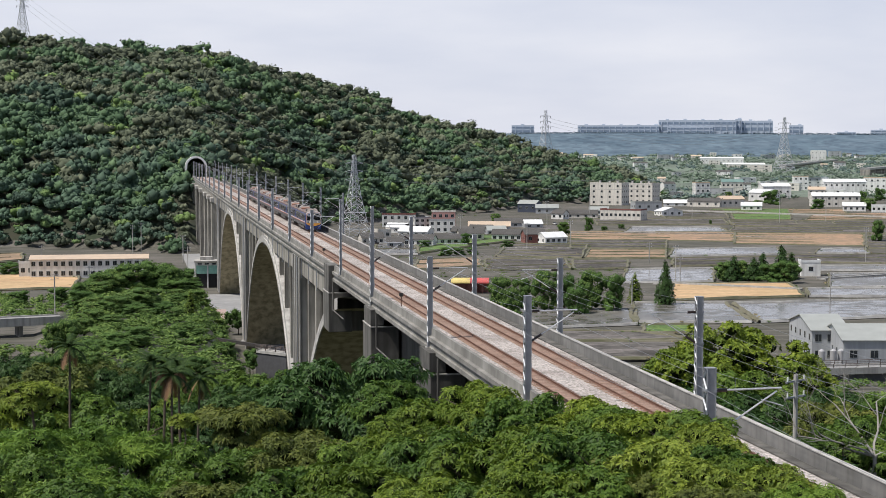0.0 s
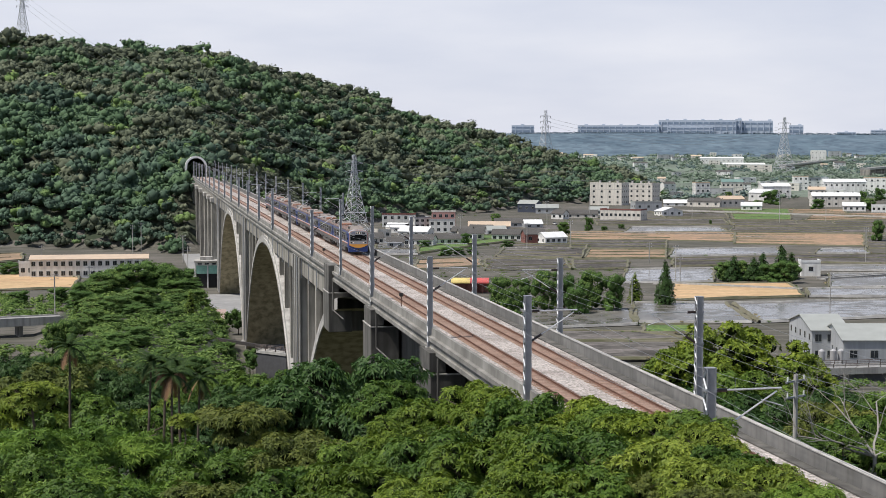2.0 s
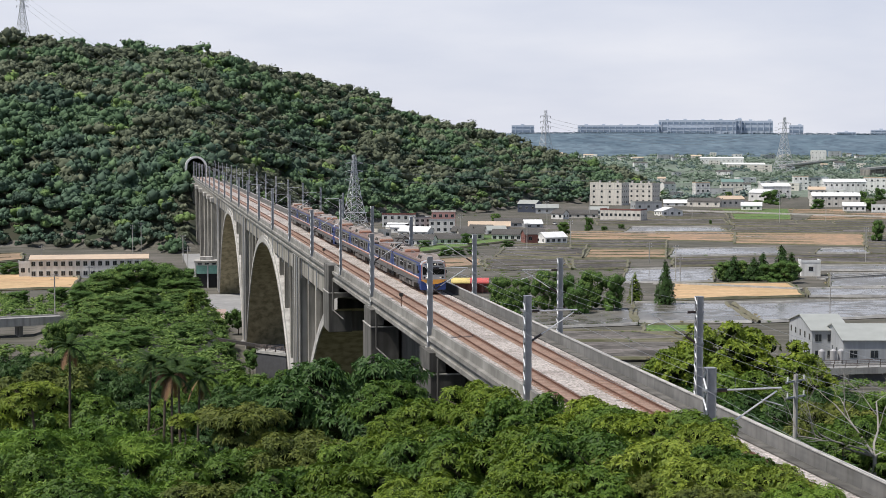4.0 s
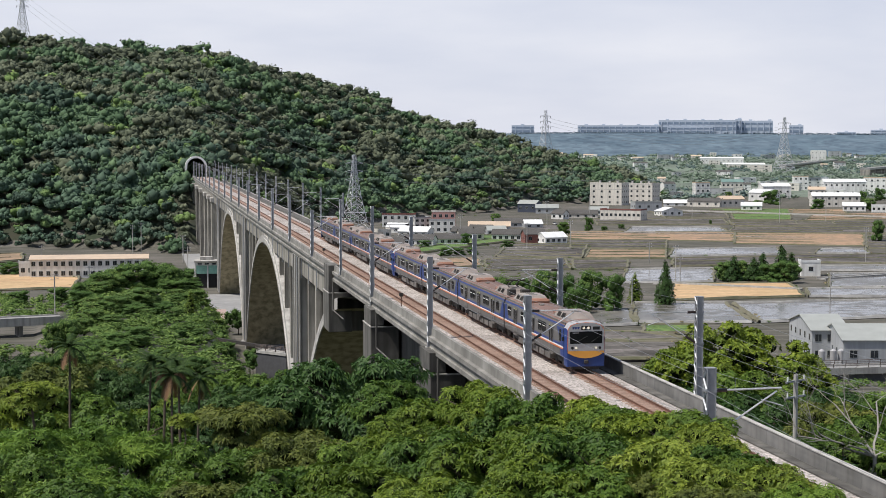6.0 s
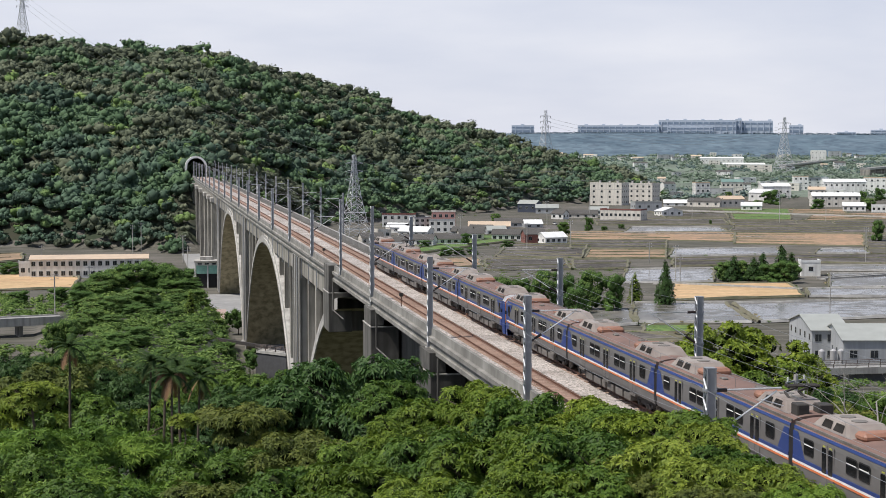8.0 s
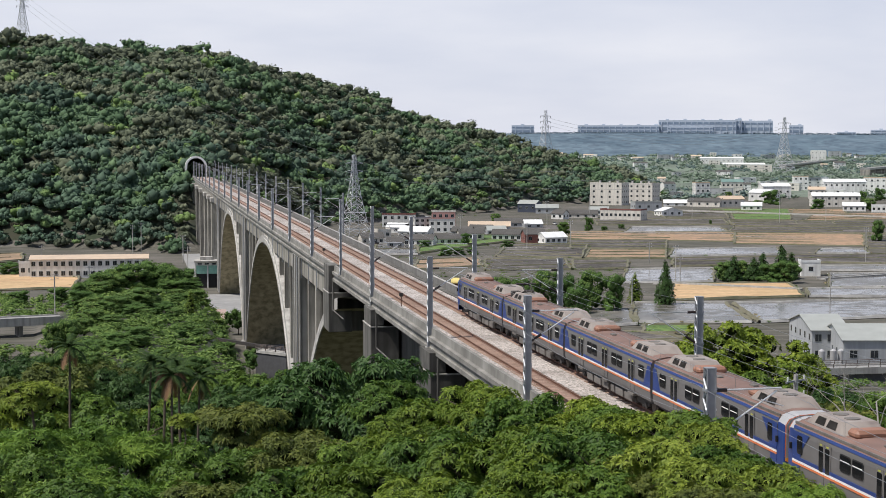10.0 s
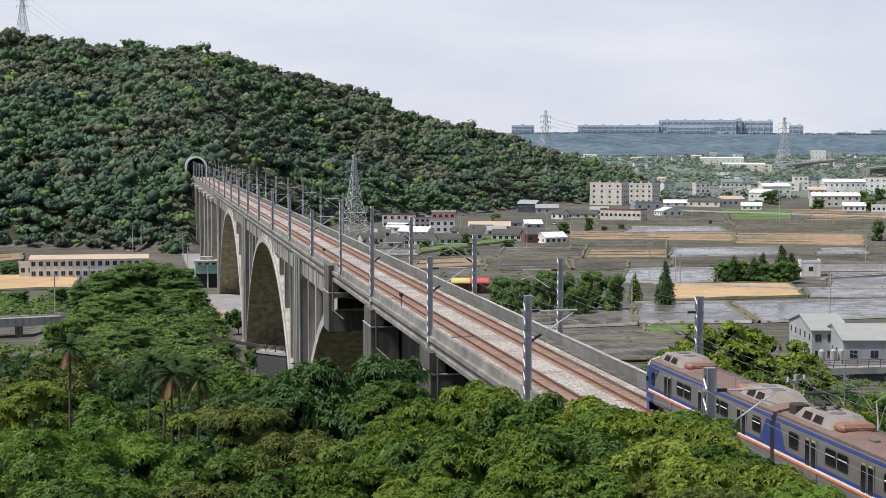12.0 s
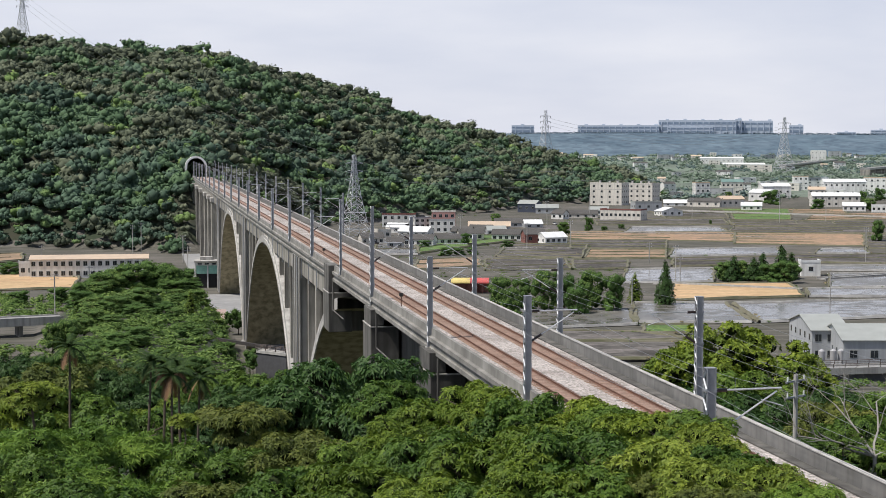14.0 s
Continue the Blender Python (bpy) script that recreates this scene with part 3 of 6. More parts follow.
        part("transformer_box", boxes((-0.9, -0.3, yb - 1.3, yb - 0.5, 3.45, 4.05), (0.2, 0.9, yb - 1.3, yb - 0.5, 3.45, 4.0), bevel=0.05), M["train_under"], car)
    # underframe and bogies
    part("underframe", boxes((-1.2, 1.2, y0 + 0.4, y1 - 0.3, 0.75, 0.96)), M["train_under"], car)
    rnd = random.Random(5)
    yy = -4.6
    while yy < 4.4:
        ln = rnd.uniform(0.7, 1.7)
        for s in (-1, 1):
            part("equipment_box", boxes((s * 0.95 - 0.35, s * 0.95 + 0.35, yy, yy + ln, 0.3, 0.76), bevel=0.03), M["train_box"], car)
        yy += ln + rnd.uniform(0.15, 0.5)
    for yc in (-6.9, 6.9):
        bg = part("bogie", boxes((-1.08, -0.9, yc - 1.6, yc + 1.6, 0.42, 0.68), (0.9, 1.08, yc - 1.6, yc + 1.6, 0.42, 0.68), (-0.9, 0.9, yc - 0.25, yc + 0.25, 0.4, 0.75)), M["train_under"], car)
        for dy in (-1.05, 1.05):
            for s in (-1, 1):
                part("wheel", rods(((s * 0.5, yc + dy, 0.43), (s * 0.62, yc + dy, 0.43), 0.43), n=20), M["train_box"], bg)
                part("axle_box", boxes((s * 1.0 - 0.14, s * 1.0 + 0.14, yc + dy - 0.18, yc + dy + 0.18, 0.28, 0.6), bevel=0.03), M["train_under"], bg)
    part("gangway", boxes((-0.55, 0.55, y1, y1 + 0.25, 1.0, 3.1), bevel=0.04), M["black"], car, "black corrugated gangway")
    if not cab:
        part("gangway", boxes((-0.55, 0.55, y0 - 0.25, y0, 1.0, 3.1), bevel=0.04), M["black"], car)
    else:
        build_cab(car, body, y0)
    return car


def build_cab(car, body, y0):
    """Rounded front end: blue surround, silver mask, raked windscreen, amber bib."""
    # outer shell: three cross-sections that shrink towards the front
    def ring(y, k, drop, low):
        pts = [(1.40 * k, low), (1.45 * k, 1.3), (1.45 * k, 2.3), (1.40 * k, 3.1 - drop), (1.2 * k, 3.42 - drop), (0.7 * k, 3.58 - drop)]
        return [(x, y, z) for x, z in pts] + [(-x, y, z) for x, z in pts[::-1]]
    bm = bmesh.new()
    rows = [[bm.verts.new(p) for p in r] for r in (ring(y0, 1.0, 0, 0.45), ring(y0 - 0.35, 0.985, 0.02, 0.38), ring(y0 - 0.62, 0.965, 0.06, 0.36), ring(y0 - 0.72, 0.94, 0.1, 0.4))]
    for p, q in zip(rows, rows[1:]):
        for i in range(len(p)):
            bm.faces.new((p[i], p[(i + 1) % len(p)], q[(i + 1) % len(p)], q[i]))
    bm.faces.new(rows[-1])
    bmesh.ops.recalc_face_normals(bm, faces=bm.faces[:])
    for f in bm.faces:
        f.material_index = 1 if f.calc_center_median().z > 3.05 else 0
    shell = part("cab_front", bm, [M["train_blue"], M["train_silver"]], car, "blue cab front with a silver mask and amber bib")
    yf = y0 - 0.72

    def face(name, pts, m, d, parent, t=0.02):
        bm = bmesh.new()
        prism(bm, pts, yf - d, yf - d - t)
        return part(name, bm, m, parent)

    top = [(1.29, 3.0), (1.1, 3.29), (0.64, 3.45), (0, 3.49)]
    top = top + [(-x, z) for x, z in top[-2::-1]]
    face("orange_rim", [(-1.345, 1.52), (1.345, 1.52)] + [(x * 1.035, z + 0.03) for x, z in top], M["train_orange"], 0.0, shell)
    face("silver_mask", [(-1.31, 1.5), (1.31, 1.5)] + top, M["train_silver"], 0.022, shell)
    bib = [(1.33, 1.5), (1.33, 1.36), (0.9, 1.14), (0.42, 1.01), (0, 0.97)]
    face("amber_bib", bib + [(-x, z) for x, z in bib[-2::-1]], M["train_yellow"], 0.024, shell)
    ws = [(1.17, 2.02), (1.2, 2.82), (1.13, 2.88), (-1.13, 2.88), (-1.2, 2.82), (-1.17, 2.02)]
    face("windscreen", ws, M["dark_glass"], 0.044, shell)
    for x0, x1 in ((-0.75, 0.1), (0.35, 1.0)):
        part("wiper", rods(((x0, yf - 0.075, 2.1), (x1, yf - 0.075, 2.55), 0.015)), M["black"], shell)
    bez = part("lamp_bezel", boxes((-0.36, 0.34, yf - 0.07, yf - 0.04, 2.99, 3.28), bevel=0.015), M["black"], shell)
    for x in (-0.18, 0.16):
        part("headlamp", rods(((x, yf - 0.07, 3.135), (x, yf - 0.085, 3.135), 0.09), n=14), M["headlamp"], bez, "lit warm headlamp")
    for s in (-1, 1):
        part("marker_lamp", rods(((s * 0.72, yf - 0.04, 1.72), (s * 0.72, yf - 0.09, 1.72), 0.075), n=14), M["headlamp"], shell)
        part("marker_lamp", rods(((s * 1.0, yf - 0.04, 1.72), (s * 1.0, yf - 0.09, 1.72), 0.1), n=14), M["black"], shell)
        part("mirror", boxes((s * 1.52 - 0.06, s * 1.52 + 0.06, yf + 0.55, yf + 0.65, 2.15, 2.45), bevel=0.02), M["black"], shell)
    part("route_display", boxes((0.5, 1.0, yf - 0.06, yf - 0.04, 3.0, 3.22), bevel=0.008), M["black"], shell)
    # operator's mark as plain slanted bars
    for x in (-0.98, -0.8, -0.62):
        bm = bmesh.new()
        prism(bm, [(x, 3.04), (x + 0.08, 3.04), (x + 0.16, 3.2), (x - 0.02, 3.2)], yf - 0.042, yf - 0.05)
        part("mark", bm, M["train_blue"], shell)
    # running number as a plain pale bar
    part("number_bar", boxes((-0.98, -0.55, yf - 0.068, yf - 0.064, 2.76, 2.81)), M["train_silver"], shell)
    part("skirt", boxes((-1.0, 1.0, yf + 0.1, yf + 0.4, 0.16, 0.42), bevel=0.05), M["train_under"], shell)
    part("coupler", boxes((-0.14, 0.14, yf - 0.25, yf + 0.3, 0.62, 0.86), bevel=0.03), M["train_under"], shell)


M["train_door"] = mat("train_door_grey", (0.165, 0.155, 0.15), 0.5, (0.135, 0.13, 0.125), 1.2, 0.02, gloss=0.3)
cab_car = build_car(cab=True)
plain_car = build_car()
panto_car = build_car(panto=True)
MIDDLE = [(i + 0.5) * CAR for i in range(8)]          # carriage centres behind the front
cars = [(cab_car, 0, 0), (panto_car, 1, 0)]
for i, src, turn in ((2, plain_car, 0), (3, cab_car, 180), (4, cab_car, 0), (5, plain_car, 180), (6, panto_car, 180), (7, cab_car, 180)):
    if src is plain_car and i == 2:
        cars.append((plain_car, 2, 0))
    else:
        cars.append((copy_thing(src, Matrix.Identity(4)), i, turn))


def front_y(t):
    """Where the train's nose stands at t seconds."""
    return 297.3 - 31.66 * t + 0.096 * t * t


# ---- vegetation ----
M["leaf_dark"] = mat("dark_leaves", (0.056, 0.115, 0.028), 0.5, (0.032, 0.072, 0.018), 0.5, 0, islands=0.28, objects=0.12, leaf=True)
M["leaf_mid"] = mat("green_leaves", (0.112, 0.19, 0.026), 0.55, (0.046, 0.094, 0.014), 0.4, 0, islands=0.28, objects=0.27, leaf=True)
M["leaf_light"] = mat("yellow_green_leaves", (0.165, 0.23, 0.024), 0.55, (0.075, 0.128, 0.015), 0.4, 0, islands=0.28, objects=0.27, leaf=True)
M["leaf_olive"] = mat("olive_leaves", (0.14, 0.165, 0.032), 0.6, (0.06, 0.085, 0.018), 0.4, 0, islands=0.28, objects=0.27, leaf=True)
M["leaf_fern"] = mat("feathery_leaves", (0.165, 0.265, 0.036), 0.6, (0.085, 0.16, 0.024), 0.4, 0, islands=0.25, objects=0.12, leaf=True)
M["leaf_valley"] = mat("valley_leaves", (0.105, 0.19, 0.042), 0.7, (0.06, 0.122, 0.03), 0.3, 0, islands=0.25, objects=0.25, leaf=True)
M["leaf_lime"] = mat("lime_leaves", (0.24, 0.30, 0.04), 0.55, (0.13, 0.185, 0.026), 0.4, 0, islands=0.25, objects=0.1, leaf=True)
M["leaf_palm"] = mat("palm_fronds", (0.035, 0.065, 0.016), 0.7, (0.02, 0.038, 0.011), 0.8, 0, islands=0.3, gloss=0.1)
M["frond_dead"] = mat("dead_fronds", (0.26, 0.15, 0.07), 0.8, (0.17, 0.09, 0.045), 0.8, 0)
M["leaf_bank"] = mat("bank_leaves", (0.14, 0.225, 0.055), 0.7, (0.08, 0.145, 0.035), 0.15, 0, islands=0.4, objects=0.3, leaf=True)
M["bark"] = mat("bark", (0.13, 0.10, 0.075), 0.9, (0.07, 0.055, 0.04), 1.5, 0.3)
M["bark_pale"] = mat("bleached_bark", (0.36, 0.33, 0.30), 0.85, (0.24, 0.22, 0.20), 2.0, 0.2)
# hill leaves hold some haze: brightness and blue added to their colours
M["hill_dark"] = mat("hazy_hill_leaves_dark", (0.078, 0.12, 0.08), 0.8, (0.056, 0.09, 0.062), 0.25, 0, islands=0.14, grain=0.35, cell=0.11, gloss=0.15)
M["hill_mid"] = mat("hazy_hill_leaves_green", (0.096, 0.154, 0.076), 0.8, (0.066, 0.112, 0.062), 0.25, 0, islands=0.14, grain=0.35, cell=0.11, gloss=0.15)
M["hill_brown"] = mat("hazy_hill_leaves_brown_green", (0.124, 0.14, 0.09), 0.8, (0.086, 0.102, 0.066), 0.25, 0, islands=0.14, grain=0.35, cell=0.11, gloss=0.15)
M["hill_light"] = mat("hazy_hill_leaves_light", (0.155, 0.23, 0.075), 0.8, (0.105, 0.165, 0.06), 0.25, 0, islands=0.14, grain=0.35, cell=0.11, gloss=0.15)


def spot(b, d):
    """A place on the ground along a camera sightline: bearing (thousandths to the side per unit ahead) and distance
    ahead.
    """
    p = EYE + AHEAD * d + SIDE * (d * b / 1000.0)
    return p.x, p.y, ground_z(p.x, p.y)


def ball(level):
    """Corners and triangles of a unit ball."""
    bm = bmesh.new()
    bmesh.ops.create_icosphere(bm, subdivisions=level, radius=1.0)
    V, F = np.array([v.co[:] for v in bm.verts]), np.array([[v.index for v in f.verts] for f in bm.faces])
    bm.free()
    return V, F


BALL = {1: ball(1), 2: ball(2)}


def unit(v):
    return v / (np.linalg.norm(v, axis=1, keepdims=True) + 1e-9)


def joined(*meshes):
    VV, FF, n = [], [], 0
    for V, F in meshes:
        VV.append(V), FF.append(F + n)
        n += len(V)
    return np.concatenate(VV), np.concatenate(FF)


def sprays(rng, pos, axis, per, length, width, droop=0.3, simple=False):
    """Rosettes of narrow leaves: per leaves round each place, spreading about its axis with drooping tips."""
    n = len(pos)
    a = unit(axis)
    e1 = unit(np.cross(a, rng.normal(0, 1, (n, 3))))
    e2 = np.cross(a, e1)
    phi = (np.arange(per)[None, :] + rng.uniform(0, 0.8, (n, per))) * (2 * np.pi / per)
    rise = rng.uniform(-0.15, 0.6, (n, per, 1))
    t = np.cos(phi)[..., None] * e1[:, None] + np.sin(phi)[..., None] * e2[:, None] + a[:, None] * rise
    t = unit(t.reshape(-1, 3))
    up = np.repeat(a, per, 0) + rng.normal(0, 0.25, t.shape)
    nn = unit(up - t * (up * t).sum(1, keepdims=True))
    s = np.cross(nn, t)
    k = rng.uniform(0.7, 1.25, (n * per, 1))
    L, W = length * k, width * k
    p = np.repeat(pos, per, 0) + t * L * 0.08
    fall = np.array([0, 0, -1.0])
    V = np.stack([p, p + s * W * 0.5 + t * L * 0.42, p + t * L + fall * L * droop, p - s * W * 0.5 + t * L * 0.42], 1).reshape(-1, 3)
    if simple:
        V = V.reshape(-1, 4, 3)[:, 1:].reshape(-1, 3)
        return V, np.arange(len(V)).reshape(-1, 3)
    i = np.arange(len(t))[:, None] * 4
    return V, np.concatenate([i + np.array([[0, 1, 2]]), i + np.array([[0, 2, 3]])])


def crown_cards(seed, leaves, lobes, length, width, flat=0.75, low=-0.25, spread=0.80, inner=0.8, cone=False, full=False,
                per=7, droop=0.3, lobe=(0.2, 0.38), level=1, core=0.64, simple=False):
    """A crown of radius 1 about the origin: sprays of leaves on uneven lobes, and solid cores within them."""
    rng = np.random.default_rng(seed)
    c = unit(rng.normal(0, 1, (lobes, 3))) * spread * rng.uniform(0.4, 1.0, (lobes, 1))
    c[:, 2] = np.abs(c[:, 2]) * flat - 0.12
    rad = rng.uniform(*lobe, lobes)
    if full:
        c[:, 2] = rng.uniform(-0.8, 0.55, lobes)
        rad = rad * 1.2
    if cone:
        h = np.linspace(0, 1, lobes)
        c = np.stack([rng.normal(0, 0.13, lobes) * (1 - h), rng.normal(0, 0.13, lobes) * (1 - h), -0.8 + 2.3 * h], 1)
        rad = 0.58 * (1 - h) ** 0.8 + 0.06
    squash = np.array([1, 1, 1.1 if cone else max(flat, 0.6)])
    n = max(1, leaves // per)
    k = rng.choice(lobes, n * 4, p=rad ** 2 / (rad ** 2).sum())
    u = unit(rng.normal(0, 1, (n * 4, 3)))
    u[:, 2] = np.where(u[:, 2] < low, -u[:, 2] * 0.7, u[:, 2])
    pos = c[k] + u * squash * rad[k][:, None] * rng.uniform(inner, 1.1, (n * 4, 1))
    gap = np.linalg.norm((pos[:, None] - c[None]) / squash, axis=2) / rad[None]
    gap[np.arange(n * 4), k] = 9
    keep = np.nonzero(gap.min(1) > 0.86)[0][:n]
    leaf = sprays(rng, pos[keep], u[keep] + np.array([0, 0, 0.45]) + rng.normal(0, 0.3, (len(keep), 3)), per, length, width, droop, simple)
    V, F = BALL[level]
    core_mesh = joined(*[(V * rng.uniform(0.82, 1.12, (len(V), 1)) * squash * r * core + q, F) for q, r in zip(c, rad)])
    return leaf, core_mesh


def clump(*args, **kw):
    return joined(*crown_cards(*args, simple=True, **kw))


def trunk_mesh(seed, height, radius, crown, limbs=7):
    """Tapered trunk with forking limbs; the crown's centre is at height, its radius is crown."""
    rnd = random.Random(seed)
    bm = bmesh.new()
    p, pts = Vector((0, 0, -0.6)), []
    rod(bm, (0, 0, -height * 1.6), p, radius * 1.3, 7, radius)
    for i in range(5):
        pts.append((p.copy(), radius * (1 - 0.14 * i)))
        p = p + Vector((rnd.uniform(-1, 1) * height * 0.04, rnd.uniform(-1, 1) * height * 0.04, (height + 0.6) * 0.23))
    for (a, ra), (b, rb) in zip(pts, pts[1:]):
        rod(bm, a, b, ra, 7, rb)
    for i in range(limbs):
        a = pts[rnd.choice((2, 3, 4))][0]
        ang = i * 2.4 + rnd.random()
        mid = a + Vector((math.cos(ang), math.sin(ang), 0.9)) * crown * 0.3
        end = mid + Vector((math.cos(ang + 0.4), math.sin(ang + 0.4), 0.5)) * crown * 0.28
        rod(bm, a, mid, radius * 0.42, 5, radius * 0.28), rod(bm, mid, end, radius * 0.28, 5, radius * 0.08)
        end2 = mid + Vector((math.cos(ang - 0.7), math.sin(ang - 0.7), 0.8)) * crown * 0.22
        rod(bm, mid, end2, radius * 0.22, 5, radius * 0.07)
    return bm


def make_tree(name, label, seed, leaves, lobes, length, material, crown=4.5, height=6.0, within="crown_shade", **kw):
    t = thing(name, label, "tree")
    leaf, core = crown_cards(seed, leaves, lobes, length / crown, length * kw.pop("slim", 0.36) / crown, **kw)
    lift = np.array([0, 0, height])
    mesh_arrays("crown", leaf[0] * crown + lift, leaf[1], material).parent = t
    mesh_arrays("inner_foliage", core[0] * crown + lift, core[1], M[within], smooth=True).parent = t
    part("trunk", trunk_mesh(seed, height, crown * 0.055, crown), M["bark"], t)
    return t, float(leaf[0][:, 2].max()) * crown + height, crown


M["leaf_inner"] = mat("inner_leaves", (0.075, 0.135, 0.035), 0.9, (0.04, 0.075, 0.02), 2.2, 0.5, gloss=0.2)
# near-black core colour stands in for the deep shade inside near crowns
M["crown_shade"] = mat("painted_crown_shade", (0.032, 0.045, 0.016), 0.95, (0.015, 0.019, 0.009), 2.5, 0.6, gloss=0.1)
TREES = {}
TREES["dark"] = [make_tree("broadleaf_tree", "large broadleaf tree with dense dark green drooping leaves", 11, 13500, 36, 0.235, M["leaf_dark"], lobe=(0.16, 0.3), droop=0.4, slim=0.42)]
TREES["mid"] = [make_tree("broadleaf_tree", "leafy green broadleaf tree on the near hillside", s, 8400, 28, 0.31, M["leaf_mid"], slim=0.42, lobe=(0.16, 0.31), per=8) for s in (21, 22, 23)]
TREES["light"] = [make_tree("broadleaf_tree", "bright yellow-green broadleaf tree with long drooping leaves", s, 8400, 28, 0.35, M["leaf_light"], slim=0.34, lobe=(0.16, 0.31), droop=0.35, per=9) for s in (31, 32, 33)]
TREES["olive"] = [make_tree("mango_tree", "olive-green tree with brownish young leaves", s, 7000, 22, 0.36, M["leaf_olive"], lobe=(0.16, 0.3)) for s in (41, 42)]
TREES["feather"] = [make_tree("feathery_tree", "flat-topped feathery green tree with layered sprays", 51, 9000, 34, 0.44, M["leaf_fern"], flat=0.34, spread=0.9, slim=0.2, per=11, droop=0.2, lobe=(0.14, 0.27), low=0.0, core=0.6)]
TREES["valley"] = [make_tree("valley_tree", "rounded green tree on the valley floor", s, 2900, 34, 0.42, M["leaf_valley"] if s == 61 else M["leaf_bank"], slim=0.6, height=4.3, full=True, flat=0.9, per=5, droop=0.1, lobe=(0.15, 0.3), within="leaf_inner", core=0.8, simple=True) for s in (61, 62)]
TREES["bright"] = [make_tree("camphor_tree", "large bright green spreading tree with airy clumps", 71, 13000, 40, 0.24, M["leaf_light"], spread=0.9, slim=0.5, lobe=(0.12, 0.22), per=8, droop=0.1)]
TREES["fern"] = [make_tree("feathery_tree", "pale green feathery young tree on the near hillside", 55, 7000, 24, 0.40, M["leaf_fern"], slim=0.24, per=9, lobe=(0.17, 0.32))]
TREES["lime"] = [make_tree("broadleaf_tree", "lime-green young tree with yellowish leaf sprays", 57, 7600, 26, 0.33, M["leaf_lime"], slim=0.36, per=8, lobe=(0.16, 0.3))]
TREES["cypress"] = [make_tree("conifer", "dark green conical conifer beside the fields", 81, 2600, 14, 0.55, M["leaf_dark"], crown=4.0, height=3.6, cone=True, per=5, level=2)]
TREES["youngcone"] = [make_tree("conifer", "pale green young conical tree beside the fields", 82, 2000, 12, 0.5, M["leaf_light"], crown=4.0, height=3.6, cone=True, per=5, level=2)]
used = set()
rnd_tree = random.Random(3)


def plant(kind, b, d, top, radius, exact=False):
    """A tree whose crown reaches up to the height top."""
    src, h, crown = rnd_tree.choice(TREES[kind])
    if d < 100 and kind != "dark" and not exact:
        radius, top = radius * rnd_tree.uniform(0.56, 0.78), top + rnd_tree.uniform(-0.75, 0.45)
    x, y, z = spot(b, d)
    kz, kr = max(0.25, (top - z) / h), radius / crown
    turn = rnd_tree.uniform(0, 360)
    if src.name in used:
        ob = copy_thing(src, Matrix.Identity(4))
    else:
        used.add(src.name)
        ob = src
    ob.matrix_basis = pose(x, y, z, 0, 0, turn) @ Matrix.Diagonal((kr, kr, kr, 1))
    # the crown keeps its shape; the trunk takes up the rest of the height
    drop = (top - z) - h * kr
    if kind in ("valley", "cypress", "youngcone"):
        kz = min(kz, kr * (1.7 if d > 430 else 1.2))
        ob.matrix_basis = pose(x, y, top - h * kz, 0, 0, turn) @ Matrix.Diagonal((kr, kr, kz, 1))
        return ob
    for c in ob.children:
        c.location = (0, 0, max(0.0, drop / kr))
    if drop <= 0:
        ob.location.z = top - h * kr
    return ob


def thicket(b, d, top, radius):
    """A round shrub with lower ones leaning on it."""
    plant("valley", b, d, top, radius * 0.66)
    for k in range(2):
        ang = rnd_tree.uniform(0, 6.28)
        plant("valley", b + math.cos(ang) * radius * 720 / d, d + math.sin(ang) * radius * 0.8 - 1.5, top - rnd_tree.uniform(0.1, 0.28) * radius, radius * rnd_tree.uniform(0.42, 0.6))


# near hillside, centre and right
plant("dark", -55.0, 96, 3.95, 6.8)
plant("dark", -77.5, 104, 2.0, 5.5)
plant("mid", -32.5, 88, 3.41, 4.5)
plant("mid", -13.5, 80, 3.80, 4.2)
plant("light", 5.5, 76, 4.63, 4.6)
plant("light", 33.2, 72, 5.28, 4.2)
plant("mid", 57.4, 69, 5.60, 4.2)
plant("light", 85.1, 66, 5.69, 4.2)
plant("mid", 112.8, 62, 6.03, 3.8)
plant("light", 137.0, 59, 6.37, 3.4)
plant("mid", 156.0, 57, 6.47, 2.6)
plant("light", -29.1, 67, 5.00, 4.4)
plant("mid", -1.4, 60, 5.61, 4.0)
plant("light", 26.3, 57, 5.98, 3.8)
plant("light", 57.4, 56, 6.19, 3.8)
plant("mid", 88.6, 55, 6.11, 3.8)
plant("olive", 119.7, 53, 6.33, 3.2)
plant("light", 147.4, 51, 6.52, 3.0)
plant("light", 171.6, 49, 6.70, 2.6)
plant("light", 195.8, 46, 7.12, 2.6)
plant("light", 220.0, 45, 6.94, 2.4)
plant("mid", 244.2, 43, 6.97, 2.0)
plant("mid", -49.8, 62, 4.70, 4.2)
plant("light", -56.7, 54, 5.21, 3.6)
plant("light", -15.2, 50, 6.11, 3.6)
plant("mid", 22.8, 48, 6.51, 3.4)
plant("light", 60.9, 47, 6.60, 3.2)
plant("mid", 95.5, 46, 6.67, 3.2)
plant("light", 133.5, 45, 6.80, 3.0)
plant("olive", 175.1, 43, 7.03, 2.6)
